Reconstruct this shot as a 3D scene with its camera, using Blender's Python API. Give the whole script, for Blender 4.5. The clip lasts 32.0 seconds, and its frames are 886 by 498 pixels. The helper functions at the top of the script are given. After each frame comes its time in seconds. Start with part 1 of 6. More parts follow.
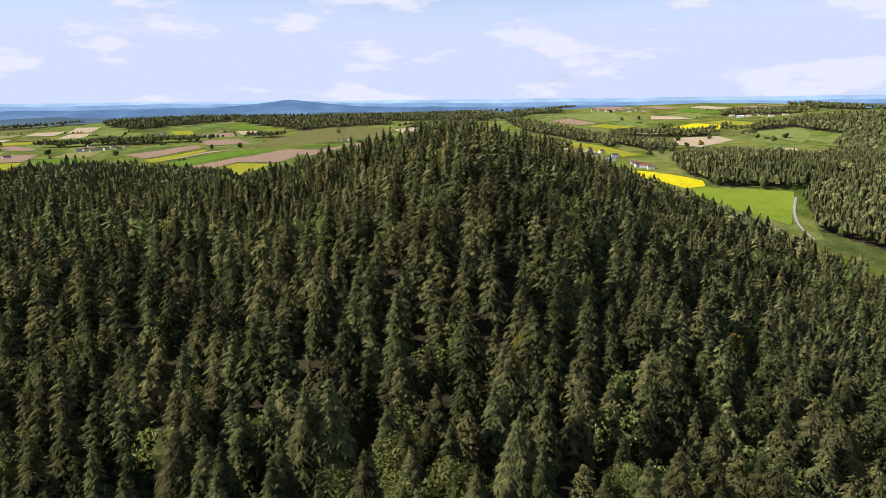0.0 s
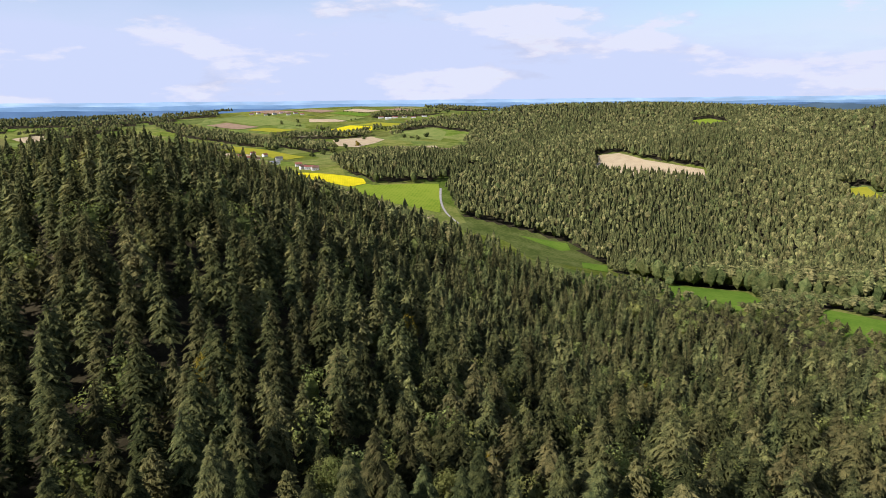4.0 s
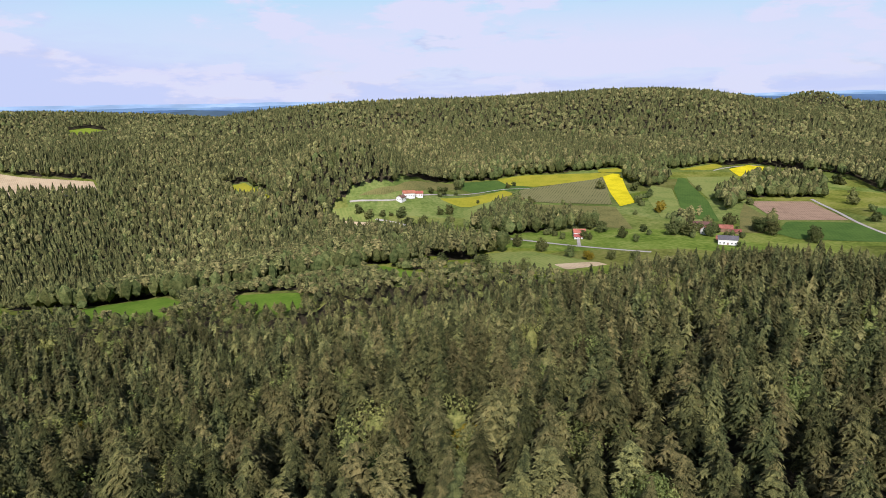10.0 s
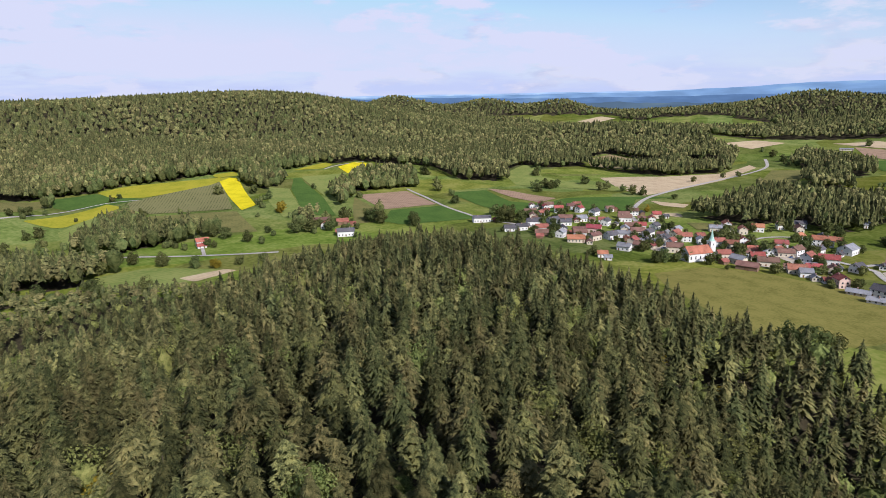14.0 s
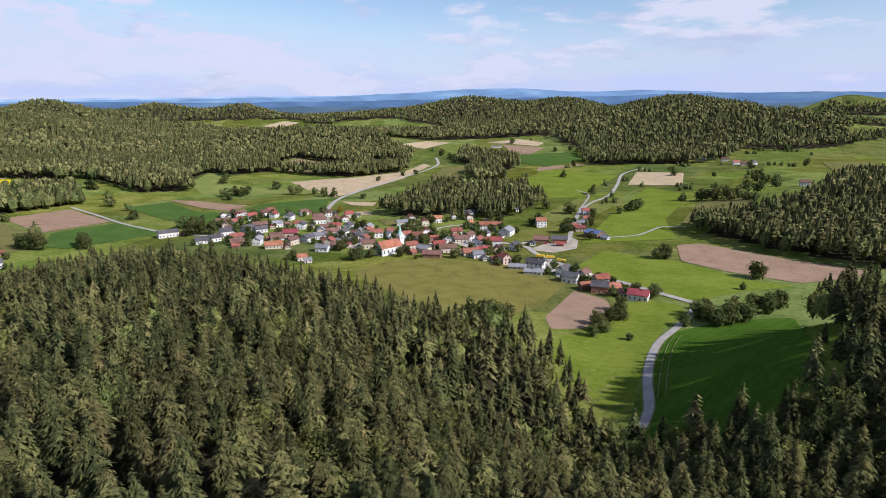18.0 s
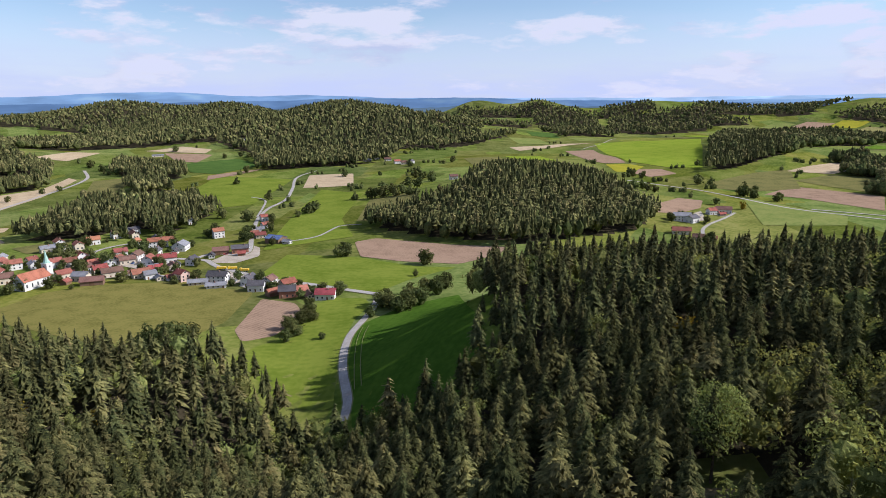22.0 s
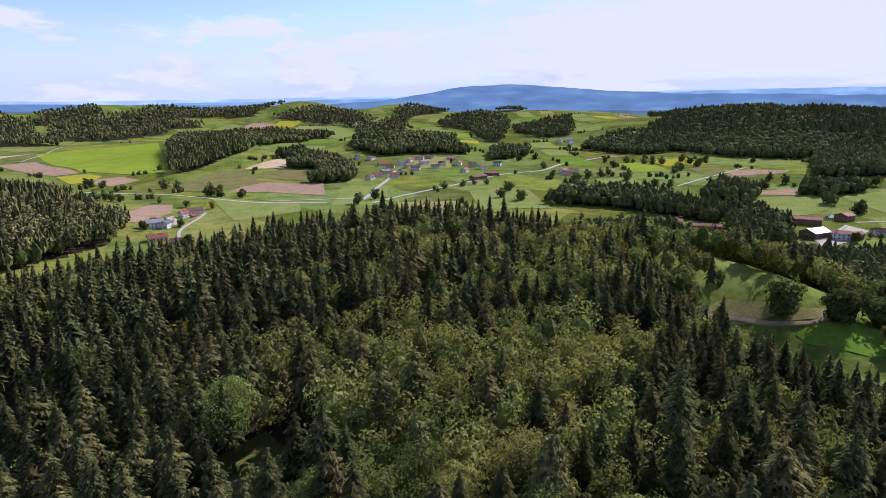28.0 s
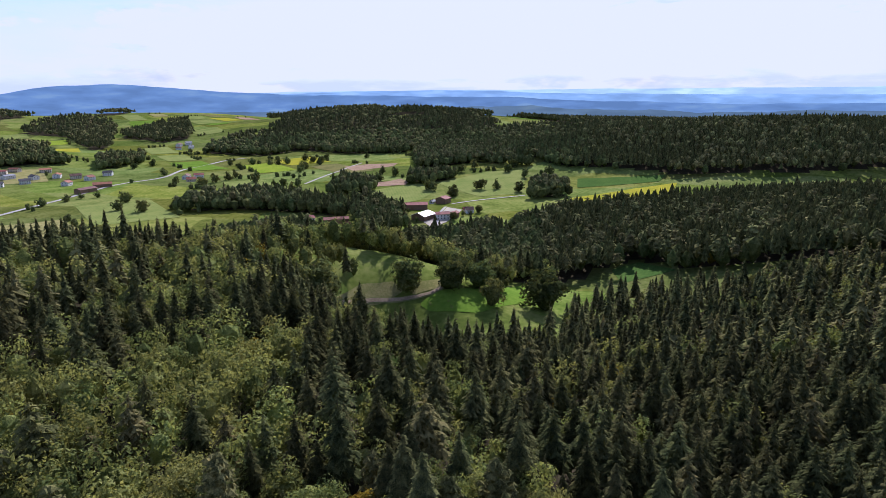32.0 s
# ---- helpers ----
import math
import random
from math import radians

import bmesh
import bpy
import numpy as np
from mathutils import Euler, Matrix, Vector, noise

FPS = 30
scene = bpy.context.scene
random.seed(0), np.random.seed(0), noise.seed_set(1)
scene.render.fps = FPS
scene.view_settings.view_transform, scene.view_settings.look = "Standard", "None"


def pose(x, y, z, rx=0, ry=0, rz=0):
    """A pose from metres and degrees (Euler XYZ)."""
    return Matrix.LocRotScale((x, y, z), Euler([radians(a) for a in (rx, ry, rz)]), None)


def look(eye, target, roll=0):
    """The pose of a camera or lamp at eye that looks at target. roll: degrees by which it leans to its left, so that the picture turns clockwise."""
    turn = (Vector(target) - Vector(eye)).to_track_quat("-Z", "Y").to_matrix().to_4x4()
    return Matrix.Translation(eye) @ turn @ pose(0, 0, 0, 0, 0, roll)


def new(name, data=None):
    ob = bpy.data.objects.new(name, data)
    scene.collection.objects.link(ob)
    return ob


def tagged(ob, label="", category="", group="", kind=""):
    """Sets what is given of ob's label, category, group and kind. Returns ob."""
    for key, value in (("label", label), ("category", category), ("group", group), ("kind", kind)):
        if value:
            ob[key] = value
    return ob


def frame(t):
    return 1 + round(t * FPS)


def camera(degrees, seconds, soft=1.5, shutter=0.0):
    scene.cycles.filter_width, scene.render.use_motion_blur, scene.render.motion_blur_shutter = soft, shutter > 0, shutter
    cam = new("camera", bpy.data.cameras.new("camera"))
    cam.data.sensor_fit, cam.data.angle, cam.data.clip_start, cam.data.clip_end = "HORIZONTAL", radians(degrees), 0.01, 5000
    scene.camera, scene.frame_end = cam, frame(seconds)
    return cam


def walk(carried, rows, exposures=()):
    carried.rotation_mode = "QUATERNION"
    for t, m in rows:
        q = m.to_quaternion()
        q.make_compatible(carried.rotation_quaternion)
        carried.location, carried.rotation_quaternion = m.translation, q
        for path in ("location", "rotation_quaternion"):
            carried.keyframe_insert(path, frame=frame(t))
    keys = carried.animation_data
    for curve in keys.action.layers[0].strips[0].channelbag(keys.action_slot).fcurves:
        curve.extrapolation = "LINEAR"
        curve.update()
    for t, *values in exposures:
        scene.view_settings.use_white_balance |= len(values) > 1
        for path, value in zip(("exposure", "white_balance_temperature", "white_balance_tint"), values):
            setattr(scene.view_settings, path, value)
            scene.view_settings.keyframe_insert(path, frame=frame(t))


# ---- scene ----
cam = camera(70.30, 32.0, soft=0.5)

# The drone hovers and turns on the spot: seconds, tilt, lean, heading.
EYE = (0.0, 0.0, 130.0)
TURN = [
    (0.0, 76.702, 0.543, 1.818),
    (0.5, 76.723, 0.524, -1.804),
    (1.0, 76.737, 0.513, -5.469),
    (1.5, 76.746, 0.505, -9.142),
    (2.0, 76.745, 0.504, -12.788),
    (2.5, 76.735, 0.519, -16.409),
    (4.5, 76.735, 0.522, -31.772),
    (5.0, 76.753, 0.537, -35.636),
    (5.5, 76.776, 0.560, -39.599),
    (6.0, 76.794, 0.584, -43.777),
    (6.5, 76.799, 0.598, -48.167),
    (7.0, 76.811, 0.603, -52.536),
    (7.5, 76.830, 0.604, -56.964),
    (8.0, 76.844, 0.609, -61.420),
    (8.5, 76.855, 0.614, -65.891),
    (9.0, 76.863, 0.644, -70.426),
    (9.5, 76.852, 0.703, -74.927),
    (10.0, 76.833, 0.752, -79.506),
    (10.5, 76.817, 0.772, -84.028),
    (11.0, 76.798, 0.792, -88.596),
    (11.5, 76.773, 0.788, -93.171),
    (12.0, 76.737, 0.749, -97.863),
    (12.5, 76.700, 0.704, -102.496),
    (13.0, 76.673, 0.685, -106.653),
    (13.5, 76.659, 0.681, -110.134),
    (15.5, 76.661, 0.640, -123.062),
    (16.0, 76.675, 0.618, -126.613),
    (16.5, 76.692, 0.589, -130.284),
    (17.0, 76.712, 0.558, -133.951),
    (17.5, 76.738, 0.531, -137.463),
    (18.0, 76.761, 0.514, -140.957),
    (18.5, 76.777, 0.500, -144.471),
    (19.0, 76.800, 0.485, -148.018),
    (19.5, 76.832, 0.477, -151.614),
    (20.0, 76.865, 0.472, -155.170),
    (20.5, 76.898, 0.460, -158.806),
    (21.0, 76.924, 0.446, -162.475),
    (21.5, 76.936, 0.447, -166.216),
    (22.0, 76.931, 0.453, -169.972),
    (22.5, 76.921, 0.461, -173.721),
    (23.0, 76.920, 0.471, -177.526),
    (23.5, 76.915, 0.485, -181.362),
    (24.0, 76.911, 0.496, -184.964),
    (24.5, 76.920, 0.504, -189.005),
    (25.0, 76.927, 0.514, -192.643),
    (25.5, 76.911, 0.528, -196.541),
    (27.5, 76.756, 0.758, -212.113),
    (28.0, 76.728, 0.772, -216.084),
    (28.5, 76.694, 0.770, -220.043),
    (29.0, 76.650, 0.757, -224.036),
    (29.5, 76.609, 0.738, -228.223),
    (30.0, 76.577, 0.710, -232.418),
    (30.5, 76.543, 0.680, -236.566),
    (31.0, 76.510, 0.668, -240.669),
    (31.5, 76.469, 0.695, -244.810),
    (32.0, 76.412, 0.765, -249.035),
]
walk(cam, [(t, pose(*EYE, tilt, lean, heading)) for t, tilt, lean, heading in TURN],
     [(0.0, 0.52, 6200, 13), (5.0, 0.42, 6100, 14), (9.0, 0.35, 6000, 18), (16.0, 0.3, 5850, 17), (22.0, 0.35, 5850, 17), (28.0, 0.5, 5600, 24), (32.0, 0.55, 5450, 24)])

# ---- light ----
SUN_AZ, SUN_EL = radians(262), radians(36)
world = bpy.data.worlds.new("sky")
world.use_nodes = True
scene.world = world


def wnode(kind, **sets):
    n = world.node_tree.nodes.new(kind)
    for k, v in sets.items():
        n.inputs[k].default_value = v
    return n


def build_sky():
    nt = world.node_tree
    nt.nodes.clear()
    ln = nt.links.new
    sky = nt.nodes.new("ShaderNodeTexSky")
    sky.sky_type, sky.sun_disc = "NISHITA", False
    sky.sun_elevation, sky.sun_rotation = SUN_EL, SUN_AZ
    sky.altitude, sky.air_density, sky.dust_density, sky.ozone_density = 500, 1.0, 0.4, 1.0
    tc = nt.nodes.new("ShaderNodeTexCoord")
    sep = nt.nodes.new("ShaderNodeSeparateXYZ")
    ln(tc.outputs["Generated"], sep.inputs[0])
    # clouds lie in a flat layer: project the direction on it
    up = wnode("ShaderNodeMath")
    up.operation = "ADD"
    ln(sep.outputs["Z"], up.inputs[0])
    up.inputs[1].default_value = 0.13
    lim = wnode("ShaderNodeMath")
    lim.operation = "MAXIMUM"
    ln(up.outputs[0], lim.inputs[0])
    lim.inputs[1].default_value = 0.02
    div = wnode("ShaderNodeVectorMath")
    div.operation = "DIVIDE"
    comb = nt.nodes.new("ShaderNodeCombineXYZ")
    for k in "XYZ":
        ln(lim.outputs[0], comb.inputs[k])
    ln(tc.outputs["Generated"], div.inputs[0])
    ln(comb.outputs[0], div.inputs[1])
    veil = wnode("ShaderNodeTexNoise", Scale=0.9, Detail=7.0, Roughness=0.6)
    ln(div.outputs[0], veil.inputs["Vector"])
    r1 = nt.nodes.new("ShaderNodeValToRGB")
    r1.color_ramp.elements[0].position, r1.color_ramp.elements[1].position = 0.36, 0.62
    ln(veil.outputs["Fac"], r1.inputs[0])
    # heaped clouds: wide, flat noise of the direction, lit from above by the step to a lower sample
    puffs = []
    for low in (0.0, 0.045):
        mp = nt.nodes.new("ShaderNodeMapping")
        mp.inputs["Location"].default_value, mp.inputs["Scale"].default_value = (0.3, 0.1, low * 3.6), (1.0, 1.0, 3.6)
        ln(tc.outputs["Generated"], mp.inputs["Vector"])
        pn = wnode("ShaderNodeTexNoise", Scale=5.2, Detail=8.0, Roughness=0.58)
        ln(mp.outputs[0], pn.inputs["Vector"])
        puffs.append(pn)
    r2 = nt.nodes.new("ShaderNodeValToRGB")
    r2.color_ramp.elements[0].position, r2.color_ramp.elements[1].position = 0.505, 0.60
    ln(puffs[0].outputs["Fac"], r2.inputs[0])
    lit = wnode("ShaderNodeMath")
    lit.operation = "SUBTRACT"
    ln(puffs[0].outputs["Fac"], lit.inputs[0])
    ln(puffs[1].outputs["Fac"], lit.inputs[1])
    lit2 = wnode("ShaderNodeMapRange")
    lit2.inputs["From Min"].default_value, lit2.inputs["From Max"].default_value = -0.06, 0.08
    ln(lit.outputs[0], lit2.inputs["Value"])
    tone = nt.nodes.new("ShaderNodeMix")
    tone.data_type = "RGBA"
    ln(lit2.outputs[0], tone.inputs["Factor"])
    tone.inputs["A"].default_value, tone.inputs["B"].default_value = (4.3, 4.6, 5.8, 1), (6.9, 6.5, 6.7, 1)
    # low haze grows towards the horizon
    hz = wnode("ShaderNodeMapRange")
    hz.inputs["From Min"].default_value, hz.inputs["From Max"].default_value = 0.02, 0.15
    hz.inputs["To Min"].default_value, hz.inputs["To Max"].default_value = 0.85, -0.35
    ln(sep.outputs["Z"], hz.inputs["Value"])
    mx = nt.nodes.new("ShaderNodeMath")
    mx.operation = "MULTIPLY_ADD"
    ln(r1.outputs[0], mx.inputs[0])
    mx.inputs[1].default_value = 0.22
    ln(hz.outputs[0], mx.inputs[2])
    north = wnode("ShaderNodeMapRange")
    north.inputs["From Min"].default_value, north.inputs["From Max"].default_value = 0.2, 0.9
    north.inputs["To Min"].default_value, north.inputs["To Max"].default_value = 0.0, 0.75
    ln(sep.outputs["Y"], north.inputs["Value"])
    both = wnode("ShaderNodeMath")
    both.operation = "ADD"
    both.use_clamp = True
    ln(mx.outputs[0], both.inputs[0])
    ln(north.outputs[0], both.inputs[1])
    # the veil thins out overhead
    fade = wnode("ShaderNodeMapRange")
    fade.inputs["From Min"].default_value, fade.inputs["From Max"].default_value = 0.18, 0.5
    fade.inputs["To Min"].default_value, fade.inputs["To Max"].default_value = 1.0, 0.6
    ln(sep.outputs["Z"], fade.inputs["Value"])
    veiled = nt.nodes.new("ShaderNodeMath")
    veiled.operation = "MULTIPLY"
    ln(both.outputs[0], veiled.inputs[0])
    ln(fade.outputs[0], veiled.inputs[1])
    m1 = nt.nodes.new("ShaderNodeMix")
    m1.data_type = "RGBA"
    ln(veiled.outputs[0], m1.inputs["Factor"])
    ln(sky.outputs[0], m1.inputs["A"])
    m1.inputs["B"].default_value = (4.7, 5.2, 6.7, 1)
    m2 = nt.nodes.new("ShaderNodeMix")
    m2.data_type = "RGBA"
    pf = nt.nodes.new("ShaderNodeMath")
    pf.operation = "MULTIPLY"
    pf.inputs[1].default_value = 0.78
    ln(r2.outputs[0], pf.inputs[0])
    pz = nt.nodes.new("ShaderNodeMath")
    pz.operation = "MULTIPLY"
    ln(pf.outputs[0], pz.inputs[0])
    ln(fade.outputs[0], pz.inputs[1])
    ln(pz.outputs[0], m2.inputs["Factor"])
    ln(m1.outputs["Result"], m2.inputs["A"])
    ln(tone.outputs["Result"], m2.inputs["B"])
    bg = nt.nodes.new("ShaderNodeBackground")
    bg.inputs["Strength"].default_value = 0.1
    # the veil keeps the glow round the sun from burning out
    cap = wnode("ShaderNodeVectorMath")
    cap.operation = "MINIMUM"
    ln(m2.outputs["Result"], cap.inputs[0])
    cap.inputs[1].default_value = (5.75, 5.9, 6.75)
    ln(cap.outputs[0], bg.inputs["Color"])
    out = nt.nodes.new("ShaderNodeOutputWorld")
    ln(bg.outputs[0], out.inputs[0])


build_sky()
sun = new("sun", bpy.data.lights.new("sun", "SUN"))
sun.data.energy, sun.data.angle, sun.data.color = 5.0, radians(0.6), (1.0, 0.94, 0.84)
sun.matrix_world = look((0, 0, 0), (-math.sin(SUN_AZ) * math.cos(SUN_EL), -math.cos(SUN_AZ) * math.cos(SUN_EL), -math.sin(SUN_EL)))

# ---- materials ----
def material(name, colors, rough=0.9, scale=1.0, bump=0.0, fine=8.0, attr="", spread=0.35, translucent=0.0, metal=0.0, objrand=False, coarse=0.12, stripe=None):
    """Two colours mixed by noise at two scales; attr or objrand shifts value from piece to piece; stripe = (angle, width, strength)."""
    m = bpy.data.materials.new(name)
    m.use_nodes = True
    nt = m.node_tree
    ln = nt.links.new
    b = nt.nodes["Principled BSDF"]
    b.inputs["Roughness"].default_value, b.inputs["Metallic"].default_value = rough, metal
    b.inputs["Specular IOR Level"].default_value = 0.0 if rough > 0.92 else 0.12 if rough > 0.6 else 0.5
    geo = nt.nodes.new("ShaderNodeNewGeometry")
    n1 = nt.nodes.new("ShaderNodeTexNoise")
    n1.inputs["Scale"].default_value, n1.inputs["Detail"].default_value = scale * coarse, 4
    n2 = nt.nodes.new("ShaderNodeTexNoise")
    n2.inputs["Scale"].default_value, n2.inputs["Detail"].default_value = scale * fine * coarse, 5
    ln(geo.outputs["Position"], n1.inputs["Vector"])
    ln(geo.outputs["Position"], n2.inputs["Vector"])
    add = nt.nodes.new("ShaderNodeMath")
    add.operation = "MULTIPLY_ADD"
    ln(n1.outputs["Fac"], add.inputs[0])
    add.inputs[1].default_value = 1.2
    half = nt.nodes.new("ShaderNodeMath")
    half.operation = "MULTIPLY_ADD"
    ln(n2.outputs["Fac"], half.inputs[0])
    half.inputs[1].default_value, half.inputs[2].default_value = 0.9, -0.55
    ln(half.outputs[0], add.inputs[2])
    fac = add.outputs[0]
    if stripe:
        mp = nt.nodes.new("ShaderNodeMapping")
        mp.inputs["Rotation"].default_value = (0, 0, radians(stripe[0]))
        ln(geo.outputs["Position"], mp.inputs["Vector"])
        wv = nt.nodes.new("ShaderNodeTexWave")
        wv.inputs["Scale"].default_value, wv.inputs["Distortion"].default_value = 0.314 / stripe[1], 1.2
        wv.inputs["Detail"].default_value, wv.inputs["Detail Scale"].default_value = 2, 0.3
        ln(mp.outputs[0], wv.inputs["Vector"])
        st = nt.nodes.new("ShaderNodeMath")
        st.operation = "MULTIPLY_ADD"
        ln(wv.outputs["Fac"], st.inputs[0])
        st.inputs[1].default_value = stripe[2]
        ln(fac, st.inputs[2])
        fac = st.outputs[0]
    ramp = nt.nodes.new("ShaderNodeValToRGB")
    els = ramp.color_ramp.elements
    while len(els) < len(colors):
        els.new(0.5)
    for i, c in enumerate(colors):
        els[i].position = 0.25 + 0.5 * i / max(1, len(colors) - 1)
        els[i].color = (*c, 1)
    ln(fac, ramp.inputs[0])
    col = ramp.outputs[0]
    if attr or objrand:
        if attr:
            rnd = nt.nodes.new("ShaderNodeAttribute")
            rnd.attribute_name = attr
            src = rnd.outputs["Fac"]
        else:
            rnd = nt.nodes.new("ShaderNodeObjectInfo")
            src = rnd.outputs["Random"]
        hsv = nt.nodes.new("ShaderNodeHueSaturation")
        mv = nt.nodes.new("ShaderNodeMapRange")
        mv.inputs["To Min"].default_value, mv.inputs["To Max"].default_value = 1 - spread, 1 + spread
        ln(src, mv.inputs["Value"])
        ln(mv.outputs[0], hsv.inputs["Value"])
        sh = nt.nodes.new("ShaderNodeMath")
        sh.operation = "MULTIPLY_ADD"
        w = nt.nodes.new("ShaderNodeTexWhiteNoise")
        w.noise_dimensions = "1D"
        ln(src, w.inputs["W"])
        ln(w.outputs["Value"], sh.inputs[0])
        sh.inputs[1].default_value, sh.inputs[2].default_value = 0.045 * spread / 0.35, 0.5 - 0.027 * spread / 0.35
        ln(sh.outputs[0], hsv.inputs["Hue"])
        ln(col, hsv.inputs["Color"])
        col = hsv.outputs[0]
    ln(col, b.inputs["Base Color"])
    if bump:
        bp = nt.nodes.new("ShaderNodeBump")
        bp.inputs["Strength"].default_value, bp.inputs["Distance"].default_value = bump, 0.3
        ln(n2.outputs["Fac"], bp.inputs["Height"])
        ln(bp.outputs[0], b.inputs["Normal"])
    if translucent:
        tr = nt.nodes.new("ShaderNodeBsdfTranslucent")
        # light through leaves and needles comes out warmer
        warm = nt.nodes.new("ShaderNodeMix")
        warm.data_type, warm.blend_type = "RGBA", "MULTIPLY"
        warm.inputs["Factor"].default_value = 1.0
        ln(col, warm.inputs["A"])
        warm.inputs["B"].default_value = (1.35, 1.2, 0.8, 1)
        ln(warm.outputs["Result"], tr.inputs["Color"])
        mixs = nt.nodes.new("ShaderNodeMixShader")
        mixs.inputs[0].default_value = translucent
        ln(b.outputs[0], mixs.inputs[1])
        ln(tr.outputs[0], mixs.inputs[2])
        ln(mixs.outputs[0], nt.nodes["Material Output"].inputs[0])
    return m


NEEDLE = [(0.025, 0.032, 0.015), (0.080, 0.086, 0.033), (0.168, 0.164, 0.060)]
PALE = [(0.044, 0.049, 0.020), (0.135, 0.134, 0.051), (0.245, 0.224, 0.083)]
GREEN = [(0.074, 0.096, 0.028), (0.172, 0.196, 0.060), (0.262, 0.278, 0.090)]
DUSK = [(0.040, 0.055, 0.019), (0.090, 0.108, 0.036), (0.140, 0.150, 0.054)]
YELLOW = [(0.14, 0.115, 0.016), (0.26, 0.20, 0.024)]
SPRUCE = material("spruce_needles", NEEDLE, 0.95, 5.0, bump=0.2, attr="tint", translucent=0.34, spread=0.42)
PINE = material("pine_needles", PALE, 0.95, 5.0, bump=0.2, attr="tint", translucent=0.34)
LEAF = material("broad_leaves", GREEN, 0.95, 5.0, bump=0.4, attr="tint", translucent=0.4)
GOLD = material("autumn_leaves", YELLOW, 0.95, 7.0, attr="tint", translucent=0.3, spread=0.15)
BARK = material("bark", [(0.07, 0.055, 0.04), (0.13, 0.10, 0.075)], 0.95, 20.0)
FOLIAGE = [SPRUCE, PINE, LEAF, GOLD, BARK]
MID_FOLIAGE = [material("mid_spruce", NEEDLE, 0.95, 4.0, bump=0.2, attr="tint", translucent=0.2, spread=0.42),
               material("mid_pine", PALE, 0.95, 4.0, bump=0.2, attr="tint", translucent=0.2),
               LEAF, GOLD, BARK]
# solid foliage of the woods across the valley: oaks and alders darker than the young beeches on the hill
FAR_FOLIAGE = [material("far_spruce", NEEDLE, 0.95, 3.0, bump=0.2, attr="tint", translucent=0.08, spread=0.26),
               material("far_pine", PALE, 0.95, 3.0, bump=0.2, attr="tint", translucent=0.08),
               material("far_leaves", DUSK, 0.95, 3.0, bump=0.5, attr="tint", translucent=0.2), GOLD, BARK]
THING_FOLIAGE = [
    material("spruce_foliage", NEEDLE, 0.95, 6.0, bump=0.2, objrand=True, translucent=0.34, spread=0.42),
    material("pine_foliage", PALE, 0.95, 6.0, bump=0.2, objrand=True, translucent=0.34),
    material("leaf_foliage", GREEN, 0.95, 6.0, bump=0.4, objrand=True, translucent=0.4),
    material("autumn_foliage", YELLOW, 0.95, 7.0, objrand=True, translucent=0.3, spread=0.15),
    material("field_tree_foliage", DUSK, 0.95, 7.0, bump=0.4, objrand=True, translucent=0.3)]

# ---- lie of the land ----
HILLS = []


def hill(x, y, height, along, across, bearing):
    """A rounded rise: centre, height, half-lengths along and across its bearing (degrees clockwise from +y)."""
    b = radians(bearing)
    HILLS.append((x, y, height, along, across, math.sin(b), math.cos(b)))


hill(0, 0, 48.1, 150, 150, 0)
hill(-129, 153, -7.4, 200, 170, 320)
hill(163, 163, -18.7, 130, 140, 45)
hill(188, 68, 21.2, 120, 120, 70)
hill(1188, -167, 22.5, 220, 420, 98)
hill(-667, -1832, 29.2, 400, 500, 200)
hill(44, -1249, 15.6, 250, 350, 178)
hill(1060, -1696, 32.5, 300, 250, 148)
hill(124, -116, 17.1, 100, 90, 133)
hill(8, 440, 71.5, 150, 210, 1)
hill(-12, 230, 74.8, 120, 130, 357)
hill(276, -117, 22.3, 150, 130, 113)
hill(179, -16, 9.4, 120, 120, 95)
hill(-127, -238, 34.6, 150, 130, 208)
hill(-265, -141, -42.6, 60, 40, 242)
hill(-207, -140, 10.9, 70, 50, 236)
hill(-189, -270, 15.8, 70, 80, 215)
hill(100, -173, -34.3, 80, 60, 150)
hill(-127, -127, 18.1, 130, 120, 225)
hill(-57, -325, 17.5, 110, 90, 190)
hill(-254, 282, 46.0, 220, 220, 318)
hill(-260, 150, 19.7, 200, 200, 300)
hill(-179, -65, -0.3, 90, 80, 250)
hill(-327, -46, -5.2, 120, 100, 262)
hill(-312, -180, 44.5, 80, 80, 240)
hill(-403, 645, 45.4, 160, 260, 328)
hill(-593, 240, 33.9, 170, 220, 292)
hill(-1247, 87, 64.0, 260, 420, 274)
hill(-1269, 592, 29.4, 350, 450, 295)
hill(58, 3299, 49.6, 450, 1300, 1)
hill(-1479, 3172, 38.1, 450, 900, 335)
hill(1197, 3289, 48.9, 700, 900, 20)
hill(508, 1142, 21.4, 170, 150, 24)
hill(651, 546, -90.2, 260, 380, 50)
hill(1082, 1009, 30.8, 200, 260, 47)
hill(893, 325, 108.9, 150, 120, 70)
hill(1838, 1838, 96.8, 500, 1100, 45)
hill(1800, 3118, 44.0, 600, 900, 30)
hill(1669, 674, 89.9, 380, 500, 68)
hill(1945, 136, 77.8, 420, 480, 86)
hill(2167, -382, 117.2, 450, 500, 100)
hill(2689, -1086, 81.0, 450, 700, 112)
hill(1321, -1070, 50.8, 260, 330, 129)
hill(1800, -2145, 70.2, 450, 800, 140)
hill(629, -2056, 105.0, 420, 480, 163)
hill(1500, -2598, 52.9, 450, 600, 150)
hill(58, -828, 32.9, 170, 140, 176)
hill(0, -3100, 96.9, 500, 900, 180)
